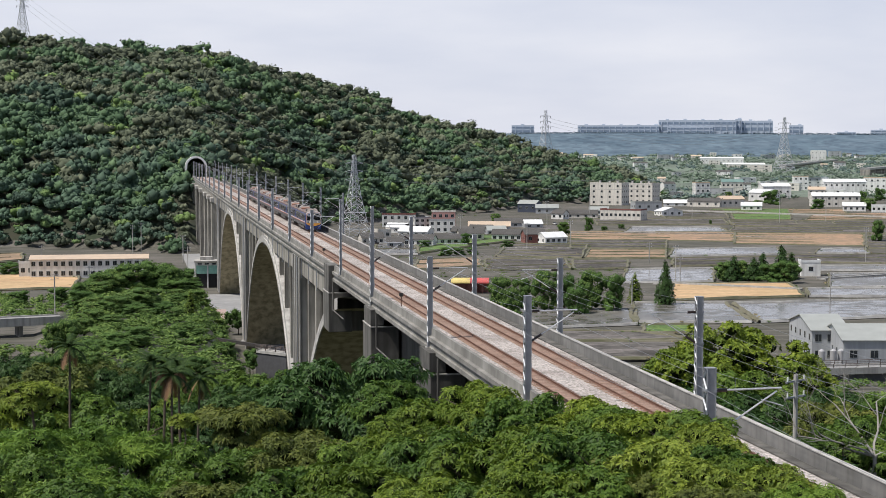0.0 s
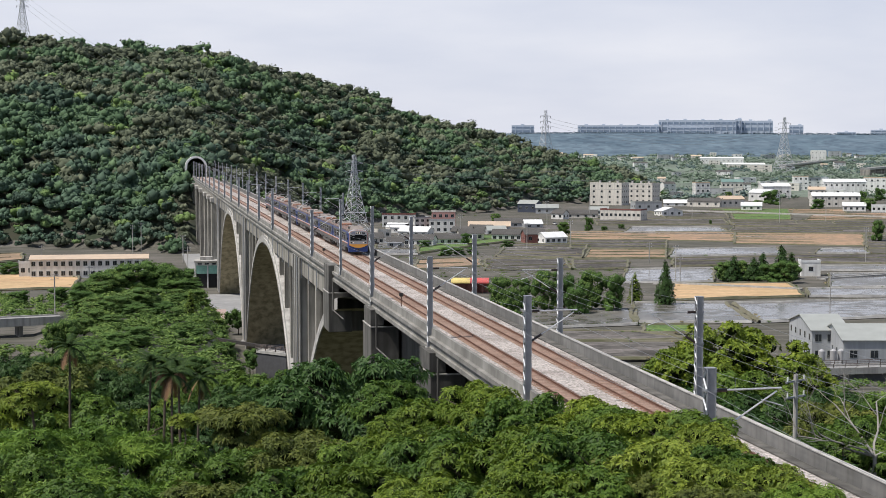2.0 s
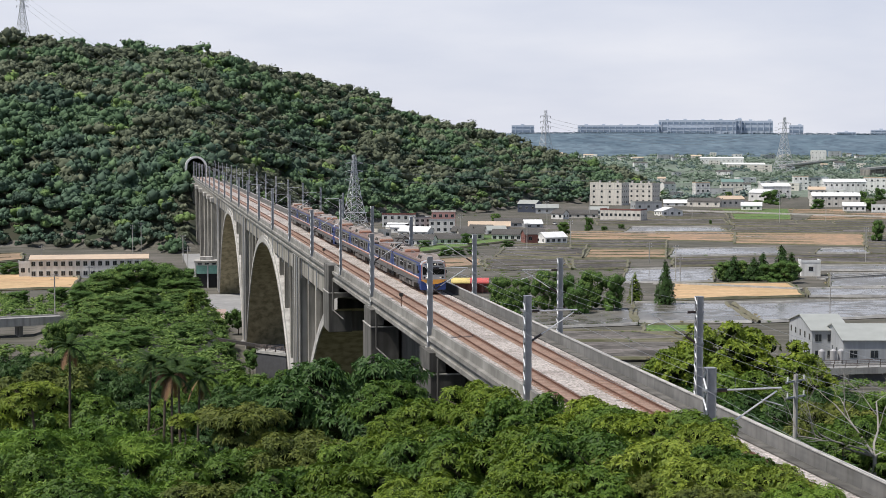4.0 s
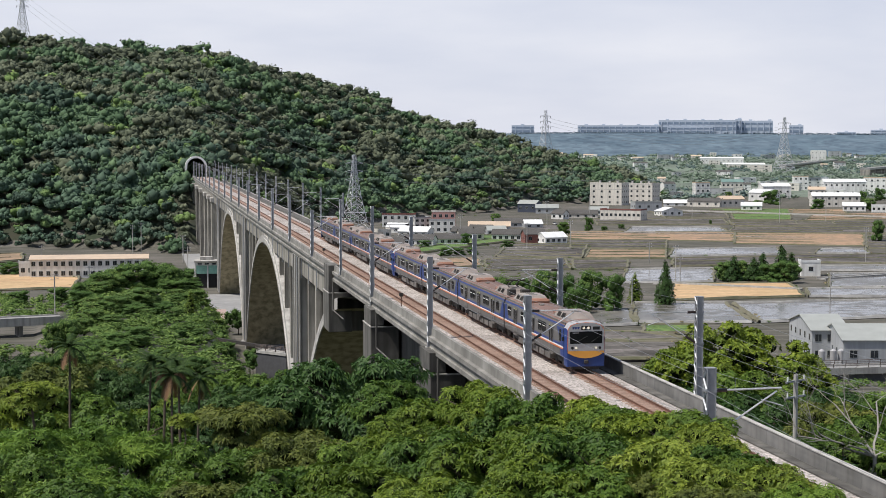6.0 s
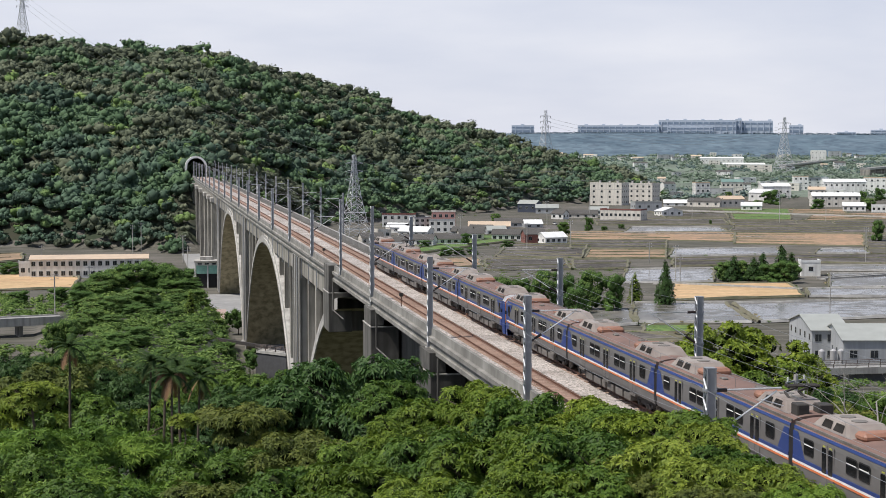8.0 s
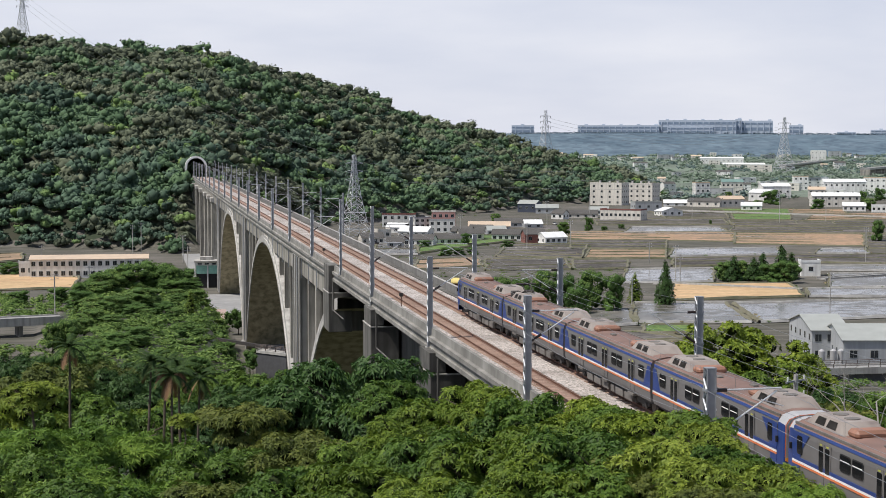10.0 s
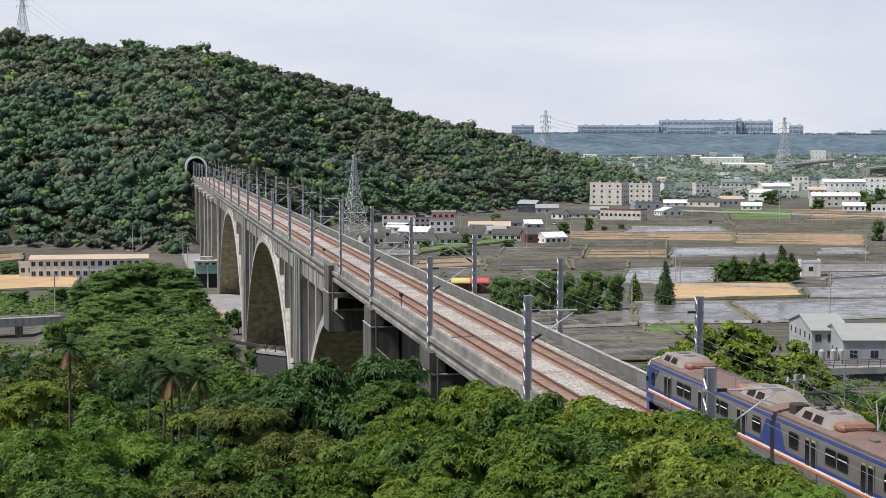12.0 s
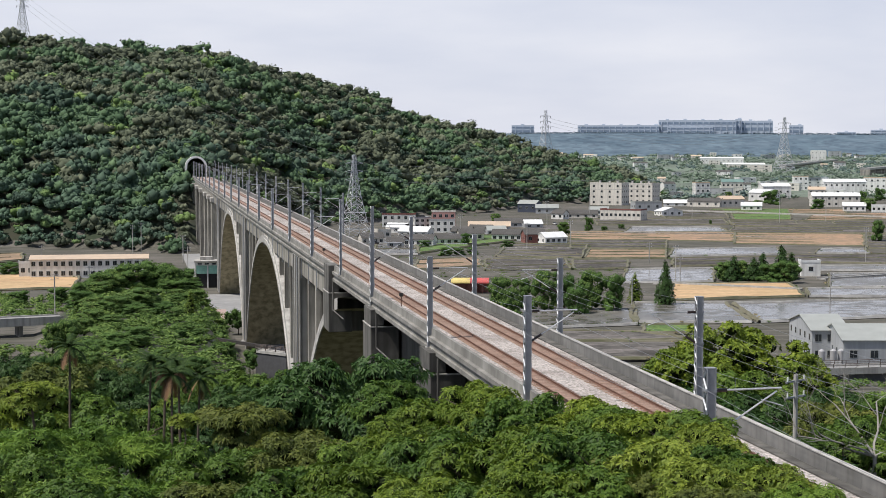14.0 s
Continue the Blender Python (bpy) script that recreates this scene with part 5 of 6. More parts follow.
def build_overhead():
    protos = {}
    for side, ys, x in ((1, LEFT_Y, LEFT + 0.15), (-1, RIGHT_Y, RIGHT + 0.22)):
        for i, y in enumerate(ys):
            z = -0.9 if y in (134.0, 169.0) else 0.08 if side > 0 else -0.1
            h = 6.65 - z if y < 250 else 7.6 - z * 0.5
            key = (side, round(h, 1))
            if key not in protos:
                protos[key] = build_mast(h, True, side)
                ob = protos[key]
            else:
                ob = copy_thing(protos[key], Matrix.Identity(4))
            ob.matrix_basis = pose(x, y, z)
    tall = build_mast(9.2, False, 1)
    tall.matrix_basis = pose(LEFT + 0.2, 197.0, 0.1)

    def wire(name, label, x, z, ys, sag, r=0.011):
        bm = bmesh.new()
        for a, b in zip(ys, ys[1:]):
            pts = [(x, a + (b - a) * k / 6, z - sag * (1 - (2 * k / 6 - 1) ** 2)) for k in range(7)]
            for p, q in zip(pts, pts[1:]):
                rod(bm, p, q, r, 3)
        tagged(part(name, bm, M["wire"]), label, "wire", "overhead wires")
    for x, ys in ((TRACKS[1], LEFT_Y), (TRACKS[0], RIGHT_Y)):
        ys = [-10, 27] + ys
        wire("contact_wire", "thin grey contact wire above the track", x, 4.75, ys, 0.0)
        wire("messenger_wire", "sagging grey messenger wire above the track", x, 5.65, ys, 0.55)
        bm = bmesh.new()
        for a, b in zip(ys, ys[1:]):
            for k in range(1, 6):
                rod(bm, (x, a + (b - a) * k / 6, 4.75), (x, a + (b - a) * k / 6, 5.65 - 0.55 * (1 - (2 * k / 6 - 1) ** 2)), 0.008, 3)
        tagged(part("dropper", bm, M["wire"]), "thin droppers between contact and messenger wires", "wire", kind="stuff")
    wire("feeder_wire", "grey feeder wire hung along the masts", LEFT - 0.5, 6.0, [27] + LEFT_Y, 0.5)
    wire("return_wire", "grey return wire hung along the masts", LEFT - 0.4, 4.6, [27] + LEFT_Y, 0.4)
    wire("feeder_wire", "grey feeder wire hung along the masts", RIGHT + 0.6, 6.3, [20] + RIGHT_Y, 0.5)
    wire("return_wire", "grey return wire hung along the masts", RIGHT + 0.6, 4.9, [20] + RIGHT_Y, 0.4)
    for x, y in ((-5.95, 157.0), (-5.95, 226.0)):
        s = thing("lineside_box", "small rusty lineside equipment post beside the track", "equipment")
        part("post", rods(((0, 0, -0.3), (0, 0, 1.2), 0.05)), M["rail"], s)
        part("cabinet", boxes((-0.2, 0.2, -0.15, 0.15, 1.2, 1.55), bevel=0.02), M["train_under"], s)
        s.matrix_basis = pose(x, y, 0)


build_overhead()

# ---- paddies and roads of the valley ----
M["flood"] = mat("flooded_paddy", (0.16, 0.15, 0.135), 0.14, (0.10, 0.09, 0.075), 0.22, 0.1, gloss=0.7, wet=0.42, grain=0.22, cell=0.25)
M["mud"] = mat("dark_paddy_mud", (0.15, 0.138, 0.126), 0.95, (0.058, 0.053, 0.048), 0.25, 0.4, grain=0.3, cell=0.6, view_rows=0.5, gloss=0.15)
M["tan"] = mat("rice_stubble", (0.52, 0.36, 0.20), 0.95, (0.38, 0.25, 0.13), 0.5, 0.3, view_rows=0.2)
M["rust"] = mat("dry_stubble", (0.36, 0.235, 0.14), 0.95, (0.20, 0.15, 0.095), 0.18, 0.3, grain=0.3, cell=0.6, view_rows=0.35)
M["grass"] = mat("bright_grass", (0.095, 0.17, 0.035), 0.95, (0.07, 0.12, 0.03), 0.3, 0.3, grain=0.4, cell=0.5, view_rows=0.3)
M["pave"] = mat("grey_asphalt", (0.30, 0.295, 0.285), 0.9, (0.22, 0.215, 0.21), 0.5, 0.1)
M["pinkpave"] = mat("pink_paving", (0.42, 0.30, 0.26), 0.9, (0.33, 0.24, 0.21), 0.8, 0.1)
M["bund"] = mat("grassy_bund", (0.17, 0.155, 0.11), 0.95, (0.10, 0.10, 0.055), 0.4, 0.4)
M["kerb"] = mat("field_kerb", (0.36, 0.35, 0.33), 0.9, (0.22, 0.21, 0.2), 0.5, 0.2)
FIELD = {"flood": ("flooded_paddy", "flooded rice paddy with a grey shining water sheet", "M"), "mud": ("muddy_paddy", "ploughed dark muddy rice paddy", ""),
         "tan": ("stubble_field", "harvested rice field with straw-coloured stubble rows", ""), "rust": ("dry_field", "dry brown field with reddish stubble", ""),
         "grass": ("grass_strip", "bright green grass and seedling plot", ""), "pave": ("paved_yard", "pale grey asphalt yard and road", ""), "pinkpave": ("paved_path", "pinkish paved footpath", "")}
M["stone_bund"] = mat("stony_bund", (0.27, 0.26, 0.245), 0.95, (0.12, 0.115, 0.10), 1.2, 0.5, grain=0.4, cell=1.5)
layer = [0]
rnd_field = random.Random(77)
EDGES = []


def bund(t, a, b, z, wide, material):
    """An uneven earth bank from a to b."""
    a, b = Vector((a[0], a[1], 0)), Vector((b[0], b[1], 0))
    d = (b - a).normalized()
    s = Vector((-d.y, d.x, 0)) * wide
    bm = bmesh.new()
    rows = []
    n = max(3, int((b - a).length / 5))
    for k in range(n + 1):
        p = a.lerp(b, k / n) + s * 2.5 * noise.noise((a.x * 0.3 + k * 0.45, a.y, 3.0)) * min(1, k, n - k)
        EDGES.append((p.x, p.y, z))
        h = 0.35 + 0.3 * noise.noise((p.x * 0.1, p.y * 0.1, 5.0))
        j = s * (1 + 0.8 * noise.noise((p.x * 0.15, p.y * 0.15, 8.0)))
        rows.append([bm.verts.new((p.x + q.x, p.y + q.y, z + w)) for q, w in ((j * 1.6, -0.3), (j * 0.7, h), (-j * 0.7, h), (-j * 1.6, -0.3))])
    for p, q in zip(rows, rows[1:]):
        for k in range(3):
            bm.faces.new((p[k], q[k], q[k + 1], p[k + 1]))
    bmesh.ops.recalc_face_normals(bm, faces=bm.faces[:])
    part("bund", bm, material, t)


def field(kind, *pts):
    layer[0] += 1
    name, label, _ = FIELD[kind]
    z = GROUND + 0.10 + 0.012 * (layer[0] % 40)
    t = thing(name, label, "field" if "pav" not in kind else "pavement", kind="structure")
    cx, cy = sum(p[0] for p in pts) / len(pts), sum(p[1] for p in pts) / len(pts)
    bm = bmesh.new()
    prism(bm, pts, GROUND - 0.5, z, axis="z")
    part("surface", bm, M[kind], t)
    if "pav" not in kind:
        for i, (a, b) in enumerate(zip(pts, pts[1:] + pts[:1])):
            bund(t, a, b, z, 0.45, M["kerb"] if kind == "flood" and i % 2 == 0 else M["bund"])
        # low balks that part a wide plot into terraces
        p = [Vector(q) for q in pts]
        deep = ((p[3] - p[0]).length + (p[2] - p[1]).length) / 2
        n = int(deep / (17 if kind in ("mud", "rust") else 30))
        for k in range(1, n):
            f, g = k / n + rnd_field.uniform(-0.12, 0.12) / n, k / n + rnd_field.uniform(-0.35, 0.35) / n
            a, b = p[0].lerp(p[3], f), p[1].lerp(p[2], g)
            if rnd_field.random() < 0.4:
                b = a.lerp(b, rnd_field.uniform(0.45, 0.8))
            bund(t, a, b, z, 0.3, M["bund"] if k % 3 else M["stone_bund"])
    return t


# far plots first, then towards the viewpoint
field("grass", (339.2, 1039.5), (394.8, 1029.3), (425.9, 1099.3), (368.4, 1109.9))
field("mud", (292.6, 981.5), (330.9, 974.4), (369.5, 1089.8), (313.1, 1080.9))
field("grass", (326.4, 952.3), (360.5, 946.0), (391.5, 1021.1), (352.8, 1028.2))
field("rust", (394.8, 1029.3), (431.9, 1022.5), (455.4, 1083.8), (418.1, 1090.7))
field("rust", (363.2, 930.7), (421.1, 942.4), (488.0, 1021.1), (406.2, 1018.4))
field("grass", (339.4, 886.7), (361.8, 882.5), (375.4, 921.3), (355.4, 925.0))
field("mud", (225.7, 901.0), (301.0, 893.7), (322.1, 960.6), (243.1, 975.1))
field("mud", (299.7, 881.0), (401.1, 849.7), (432.1, 910.8), (317.8, 939.1))
field("flood", (219.4, 830.1), (273.8, 820.1), (285.3, 864.8), (238.6, 879.6))
field("mud", (271.8, 814.9), (368.9, 786.3), (398.2, 844.0), (295.2, 869.1))
field("rust", (174.6, 771.6), (246.8, 739.8), (274.8, 814.4), (190.0, 841.1))
field("rust", (240.6, 723.3), (293.0, 696.7), (335.0, 787.2), (273.4, 809.2))
field("mud", (287.3, 681.5), (313.4, 676.7), (364.0, 776.6), (334.2, 782.1))
field("mud", (149.3, 837.5), (190.0, 841.1), (205.1, 911.4), (169.9, 917.8))
field("mud", (157.1, 705.5), (198.0, 694.0), (217.9, 754.3), (170.9, 762.9))
field("flood", (183.3, 645.6), (235.9, 653.3), (249.1, 692.5), (200.5, 693.6))
field("flood", (251.4, 654.1), (273.9, 649.9), (284.4, 678.1), (264.7, 681.7))
field("mud", (218.1, 606.8), (268.6, 588.4), (294.3, 639.0), (234.4, 646.5))
field("mud", (113.2, 658.5), (145.9, 645.7), (171.0, 727.5), (136.9, 742.3))
field("rust", (146.2, 642.3), (179.0, 636.3), (195.6, 686.7), (162.6, 692.7))
field("mud", (167.7, 595.1), (212.4, 592.7), (228.0, 634.0), (182.4, 635.7))
field("rust", (68.6, 596.5), (96.7, 608.2), (104.5, 656.7), (77.3, 642.1))
field("mud", (93.3, 586.5), (125.3, 586.0), (136.7, 637.6), (105.3, 643.3))
field("flood", (127.0, 526.2), (158.8, 524.9), (179.8, 581.5), (145.9, 582.2))
field("mud", (126.3, 585.8), (147.5, 587.5), (160.4, 630.0), (139.2, 633.9))
field("flood", (208.8, 565.2), (252.8, 557.1), (264.5, 580.2), (217.6, 586.0))
field("flood", (188.9, 497.5), (221.6, 495.7), (247.9, 547.5), (211.2, 549.0))
field("tan", (124.1, 465.0), (168.2, 469.6), (181.4, 514.0), (142.8, 518.9))
field("flood", (168.9, 467.7), (204.1, 461.2), (216.8, 486.1), (179.7, 495.0))
field("flood", (96.7, 409.4), (125.8, 404.1), (137.2, 453.9), (110.6, 458.8))
field("flood", (128.0, 403.7), (178.8, 411.3), (200.7, 454.5), (139.0, 451.9))
field("flood", (64.0, 399.7), (94.8, 404.4), (103.4, 440.5), (71.1, 443.3))
field("grass", (89.8, 385.0), (105.6, 382.1), (110.8, 398.8), (95.8, 401.6))
field("mud", (62.0, 373.9), (98.3, 369.4), (89.9, 387.4), (67.0, 394.1))
field("mud", (51.4, 341.2), (86.9, 338.5), (96.6, 365.3), (59.5, 372.1))
field("tan", (-86.2, 535.8), (-53.0, 537.8), (-52.4, 597.5), (-92.2, 594.8))
field("rust", (-97.8, 649.8), (-78.1, 670.7), (-81.0, 711.6), (-103.1, 701.7))
field("flood", (64.1, 677.9), (82.8, 674.4), (99.3, 780.8), (81.7, 784.0))
field("grass", (83.9, 681.3), (152.9, 775.6), (163.9, 834.8), (98.2, 758.2))
field("pave", (-14.0, 543.4), (2.4, 553.7), (2.7, 750.1), (-14.7, 737.1))
field("pave", (-14.8, 447.0), (4.8, 461.8), (1.6, 511.7), (-11.6, 510.3))
field("pinkpave", (-13.4, 425.6), (-9.1, 424.8), (-7.8, 464.1), (-12.2, 464.9))
field("pave", (-8.4, 386.8), (-0.2, 365.2), (2.7, 391.6), (-5.4, 402.5))


def build_weeds():
    rnd = random.Random(91)
    temps = [clump(180 + i, 24, 3, 0.6, 0.2, flat=0.6, low=0.0, per=6, lobe=(0.3, 0.5)) for i in range(4)]
    dry, green = [], []
    for x, y, z in EDGES:
        patch = noise.noise((x * 0.012, y * 0.012, 6.0))
        for _ in range(2):
            if rnd.random() < 0.30 + patch * 0.6:
                (dry if rnd.random() < 0.45 - patch else green).append((x + rnd.uniform(-2.5, 2.5), y + rnd.uniform(-1.2, 1.2), z, rnd.uniform(0.35, 1.0), rnd.uniform(0.5, 0.9)))
    for _ in range(1500):
        b, d = rnd.uniform(-45, 120), rnd.uniform(560, 1180)
        x, y, z = spot(b, d)
        if z > -30.5 or noise.noise((x * 0.02, y * 0.02, 14.0)) < 0.12 or x < 6:
            continue
        green.append((x, y, z, rnd.uniform(0.5, 1.7), rnd.uniform(0.4, 0.8)))
    scatter("field_weeds", "tufts of straw-coloured weeds along the field banks", dry, temps, M["weed_dry"], 31, "weeds")
    scatter("field_weeds", "low green weeds along field banks and yards", green, temps, M["leaf_weed"], 32, "weeds")


M["weed_dry"] = mat("dry_weeds", (0.30, 0.24, 0.12), 0.95, (0.19, 0.16, 0.08), 0.3, 0, islands=0.2)
M["leaf_weed"] = mat("green_weeds", (0.12, 0.17, 0.05), 0.9, (0.07, 0.105, 0.035), 0.3, 0, islands=0.2, leaf=True)
build_weeds()


def strip(name, label, category, b0, d0, b1, d1, z, width, thick, rail=True, pier=True, material="pave", wall=False):
    """A straight raised road with kerbs, railings and supports."""
    a, b = Vector(spot(b0, d0)), Vector(spot(b1, d1))
    a.z = b.z = 0
    t = thing(name, label, category, kind="structure")
    L = (b - a).length
    t.matrix_basis = Matrix.Translation((a.x, a.y, z)) @ Matrix.Rotation(math.atan2(b.y - a.y, b.x - a.x), 4, "Z")
    part("road_deck", boxes((0, L, -width / 2, width / 2, -thick, 0)), M[material], t)
    for s in (-1, 1) if width > 1.2 else ():
        part("kerb", boxes((0, L, s * width / 2 - 0.15, s * width / 2 + 0.15, -min(thick, 2.0) - 0.15 if thick < 3 else -0.25, 0.3), bevel=0.03), M["concrete_new"], t)
        if rail:
            part("handrail", rods(((0, s * width / 2, 1.1), (L, s * width / 2, 1.1), 0.06), ((0, s * width / 2, 0.7), (L, s * width / 2, 0.7), 0.045)), M["railing"], t)
            for k in range(int(L / 2.5) + 1):
                part("railing_post", boxes((k * 2.5 - 0.06, k * 2.5 + 0.06, s * width / 2 - 0.06, s * width / 2 + 0.06, 0.3, 1.15)), M["railing"], t)
    if wall:
        part("embankment_wall", boxes((0, L, -width / 2 + 0.8, width / 2 - 0.8, -9, -thick)), M["lining"], t)
    if pier:
        for k in range(int(L / 12) + 1):
            part("support", boxes((k * 12 - 0.5, k * 12 + 0.5, -width / 2 + 0.3, width / 2 - 0.3, -9, -thick), bevel=0.04), M["concrete"], t)
    return t


M["railing"] = mat("dark_railing", (0.10, 0.075, 0.065), 0.6, bump=0)
strip("embankment_road", "raised concrete valley road with dark railings", "road", 104.1, 316, 316.9, 330, -28.8, 5.0, 0.9, wall=True)
strip("road_bridge", "low grey concrete road bridge over the stream", "bridge", -292.0, 392, -234.9, 402, -26.6, 5.5, 1.6, rail=False)
strip("farm_road", "pale concrete farm road between paddies", "road", 232.1, 560, 316.9, 600, -30.4, 4.0, 0.5, rail=False, pier=False, material="kerb")
strip("farm_road", "pale concrete farm road between paddies", "road", 130.1, 545, 220.0, 520, -30.5, 3.0, 0.4, rail=False, pier=False, material="kerb")
strip("village_road", "pale village road along the fields", "road", 140.5, 1130, 296.1, 1010, -30.4, 6.0, 0.5, rail=False, pier=False, material="kerb")
strip("far_bridge", "distant long road bridge on low piers", "bridge", 207.9, 2450, 240.1, 3300, -17.0, 12.0, 2.2, rail=False)
strip("far_bridge", "distant long road bridge on low piers", "bridge", 258.1, 2000, 303.1, 2700, -15.0, 12.0, 2.2, rail=False)
strip("retaining_wall", "dark concrete retaining wall of the stream bank", "wall", -113.8, 285, -94.8, 280, -20.3, 1.3, 7.0, rail=True, pier=False, material="lining")
strip("pipe_conduit", "long dark pipe running over the thicket", "pipe", -179.6, 330, -108.6, 300, -21.20, 0.5, 0.6, rail=False, pier=False, material="train_under")

# ---- houses ----
M["wall_white"] = mat("white_render", (0.80, 0.79, 0.76), 0.85, (0.68, 0.67, 0.64), 0.5, 0.05, streak=0.25, objects=0.06)
M["wall_cream"] = mat("cream_render", (0.72, 0.68, 0.61), 0.85, (0.62, 0.58, 0.52), 0.5, 0.05, streak=0.25)
M["wall_grey"] = mat("grey_cladding", (0.42, 0.43, 0.44), 0.7, (0.36, 0.37, 0.38), 0.5, 0.05, streak=0.2)
M["wall_pink"] = mat("pink_tiles", (0.50, 0.28, 0.25), 0.8, (0.4, 0.22, 0.2), 0.5, 0.05)
M["wall_brick"] = mat("red_brick", (0.25, 0.10, 0.08), 0.9, (0.16, 0.07, 0.06), 1.0, 0.1)
M["wall_blue"] = mat("dark_blue_cladding", (0.06, 0.075, 0.11), 0.7, (0.05, 0.06, 0.09), 0.5, 0.05)
M["roof_tile"] = mat("old_grey_tiles", (0.10, 0.095, 0.09), 0.9, (0.065, 0.06, 0.055), 1.2, 0.2)
M["roof_white"] = mat("white_sheet_roof", (0.78, 0.78, 0.77), 0.5, (0.66, 0.66, 0.64), 0.4, 0.05)
M["roof_grey"] = mat("grey_sheet_roof", (0.36, 0.37, 0.35), 0.55, (0.30, 0.31, 0.29), 0.4, 0.05)
M["roof_tan"] = mat("tan_sheet_roof", (0.56, 0.43, 0.31), 0.7, (0.46, 0.36, 0.27), 0.4, 0.05)
M["roof_green"] = mat("green_sheet_roof", (0.17, 0.27, 0.24), 0.6, bump=0.05)
M["shop_yellow"] = mat("yellow_awning", (0.75, 0.58, 0.20), 0.6, bump=0.05)
M["shop_red"] = mat("red_awning", (0.62, 0.11, 0.10), 0.6, bump=0.05)
M["curtain_green"] = mat("pale_green_shutter", (0.32, 0.60, 0.48), 0.7, bump=0.05)
M["glass"] = mat("window_glass", (0.03, 0.035, 0.04), 0.15, bump=0)


def house(label, b, d, w, deep, h, wall, roof, shape="flat", turn=0, rows=1, cols=4, name="house", tank=False, base=None, pitch=0.27, sides=True):
    """A building whose front looks towards the viewpoint, turned by some degrees."""
    x, y, z = spot(b, d)
    z = (z if d > 1500 else GROUND) - 0.1 if base is None else base
    t = thing(name, label, "house" if name == "house" else name.replace("_", " "))
    face = -math.degrees(YAW + math.atan(b / 1000)) + turn * (2.4 if 700 < d < 1400 else 1.0)
    t.matrix_basis = pose(x, y, z, 0, 0, face)
    bm = boxes((-w / 2, w / 2, 0, deep, -1.0, h))
    wl = part("wall", bm, M[wall], t)
    o = 0.35
    if shape == "flat":
        r = part("roof", boxes((-w / 2 - 0.1, w / 2 + 0.1, -0.1, deep + 0.1, h, h + 0.25), (-w / 2 - 0.1, w / 2 + 0.1, -0.1, 0.1, h + 0.25, h + 0.9), (-w / 2 - 0.1, -w / 2 + 0.1, 0.1, deep + 0.1, h + 0.25, h + 0.9),
                                 (w / 2 - 0.1, w / 2 + 0.1, 0.1, deep + 0.1, h + 0.25, h + 0.9)), M[roof], t)
    else:
        rise = min(2.3, (deep if shape == "gable" else w) * pitch)
        bm = bmesh.new()
        if shape == "gable":
            prism(bm, [(-o, h - 0.1), (deep / 2, h + rise), (deep + o, h - 0.1), (deep + o, h + 0.08), (deep / 2, h + rise + 0.2), (-o, h + 0.08)], -w / 2 - o, w / 2 + o, axis="x")
            r = part("roof", bm, M[roof], t)
            bm = bmesh.new()
            prism(bm, [(0, h), (deep, h), (deep / 2, h + rise)], -w / 2, w / 2, axis="x")
        else:
            prism(bm, [(-w / 2 - o, h - 0.1), (0, h + rise), (w / 2 + o, h - 0.1), (w / 2 + o, h + 0.08), (0, h + rise + 0.2), (-w / 2 - o, h + 0.08)], -o, deep + o)
            r = part("roof", bm, M[roof], t)
            bm = bmesh.new()
            prism(bm, [(-w / 2, h), (w / 2, h), (0, h + rise)], 0, deep)
        part("gable", bm, M[wall], t)
    ww, wh = min(1.5, w / cols * 0.5), min(1.5, h / rows * 0.45)
    for k in range(rows):
        zc = (k + 0.55) * h / rows
        for i in range(cols):
            xc = -w / 2 + (i + 0.5) * w / cols
            f = part("window", boxes((xc - ww / 2 - 0.08, xc + ww / 2 + 0.08, -0.06, 0.02, zc - wh / 2 - 0.08, zc + wh / 2 + 0.08)), M["roof_grey"], t)
            part("pane", boxes((xc - ww / 2, xc - 0.03, -0.075, -0.05, zc - wh / 2, zc + wh / 2), (xc + 0.03, xc + ww / 2, -0.075, -0.05, zc - wh / 2, zc + wh / 2)), M["glass"], f)
        n = max(1, int(deep / 4)) if sides else 0
        for i in range(n):
            yc = (i + 0.5) * deep / n
            for s in (-1, 1):
                f = part("window", boxes((s * w / 2 - 0.05, s * w / 2 + 0.05, yc - 0.6, yc + 0.6, zc - wh / 2, zc + wh / 2)), M["roof_grey"], t)
                part("pane", boxes((s * w / 2 - 0.065, s * w / 2 + 0.065, yc - 0.52, yc + 0.52, zc - wh / 2 + 0.08, zc + wh / 2 - 0.08)), M["glass"], f)
    if tank:
        for xx in (-w * 0.3, 0.0, w * 0.25):
            part("water_tank", rods(((xx, deep * 0.5, h + 0.25), (xx, deep * 0.5, h + 2.2), 0.8), n=12), M["train_silver"], t)
    return t


house("long white two-storey factory with two rows of windows", -217.3, 569, 40.4, 14, 6.7, "wall_white", "roof_tan", "gable", -3, 2, 16, name="factory", pitch=0.07)
house("low white annexe beside the factory", -255.7, 569, 5.1, 6, 5.1, "wall_white", "roof_white", "flat", 0, 1, 2, name="house")
house("grey-clad gabled warehouse with pale green sheet roof", 238.7, 349, 8.0, 22, 7.0, "wall_grey", "roof_grey", "gable", 14, 2, 3, name="warehouse", pitch=0.13)
house("grey-clad gabled warehouse with a wide shutter door", 265.7, 337, 12.8, 20, 6.3, "wall_grey", "roof_grey", "gable", 14, 1, 3, name="warehouse", pitch=0.13)
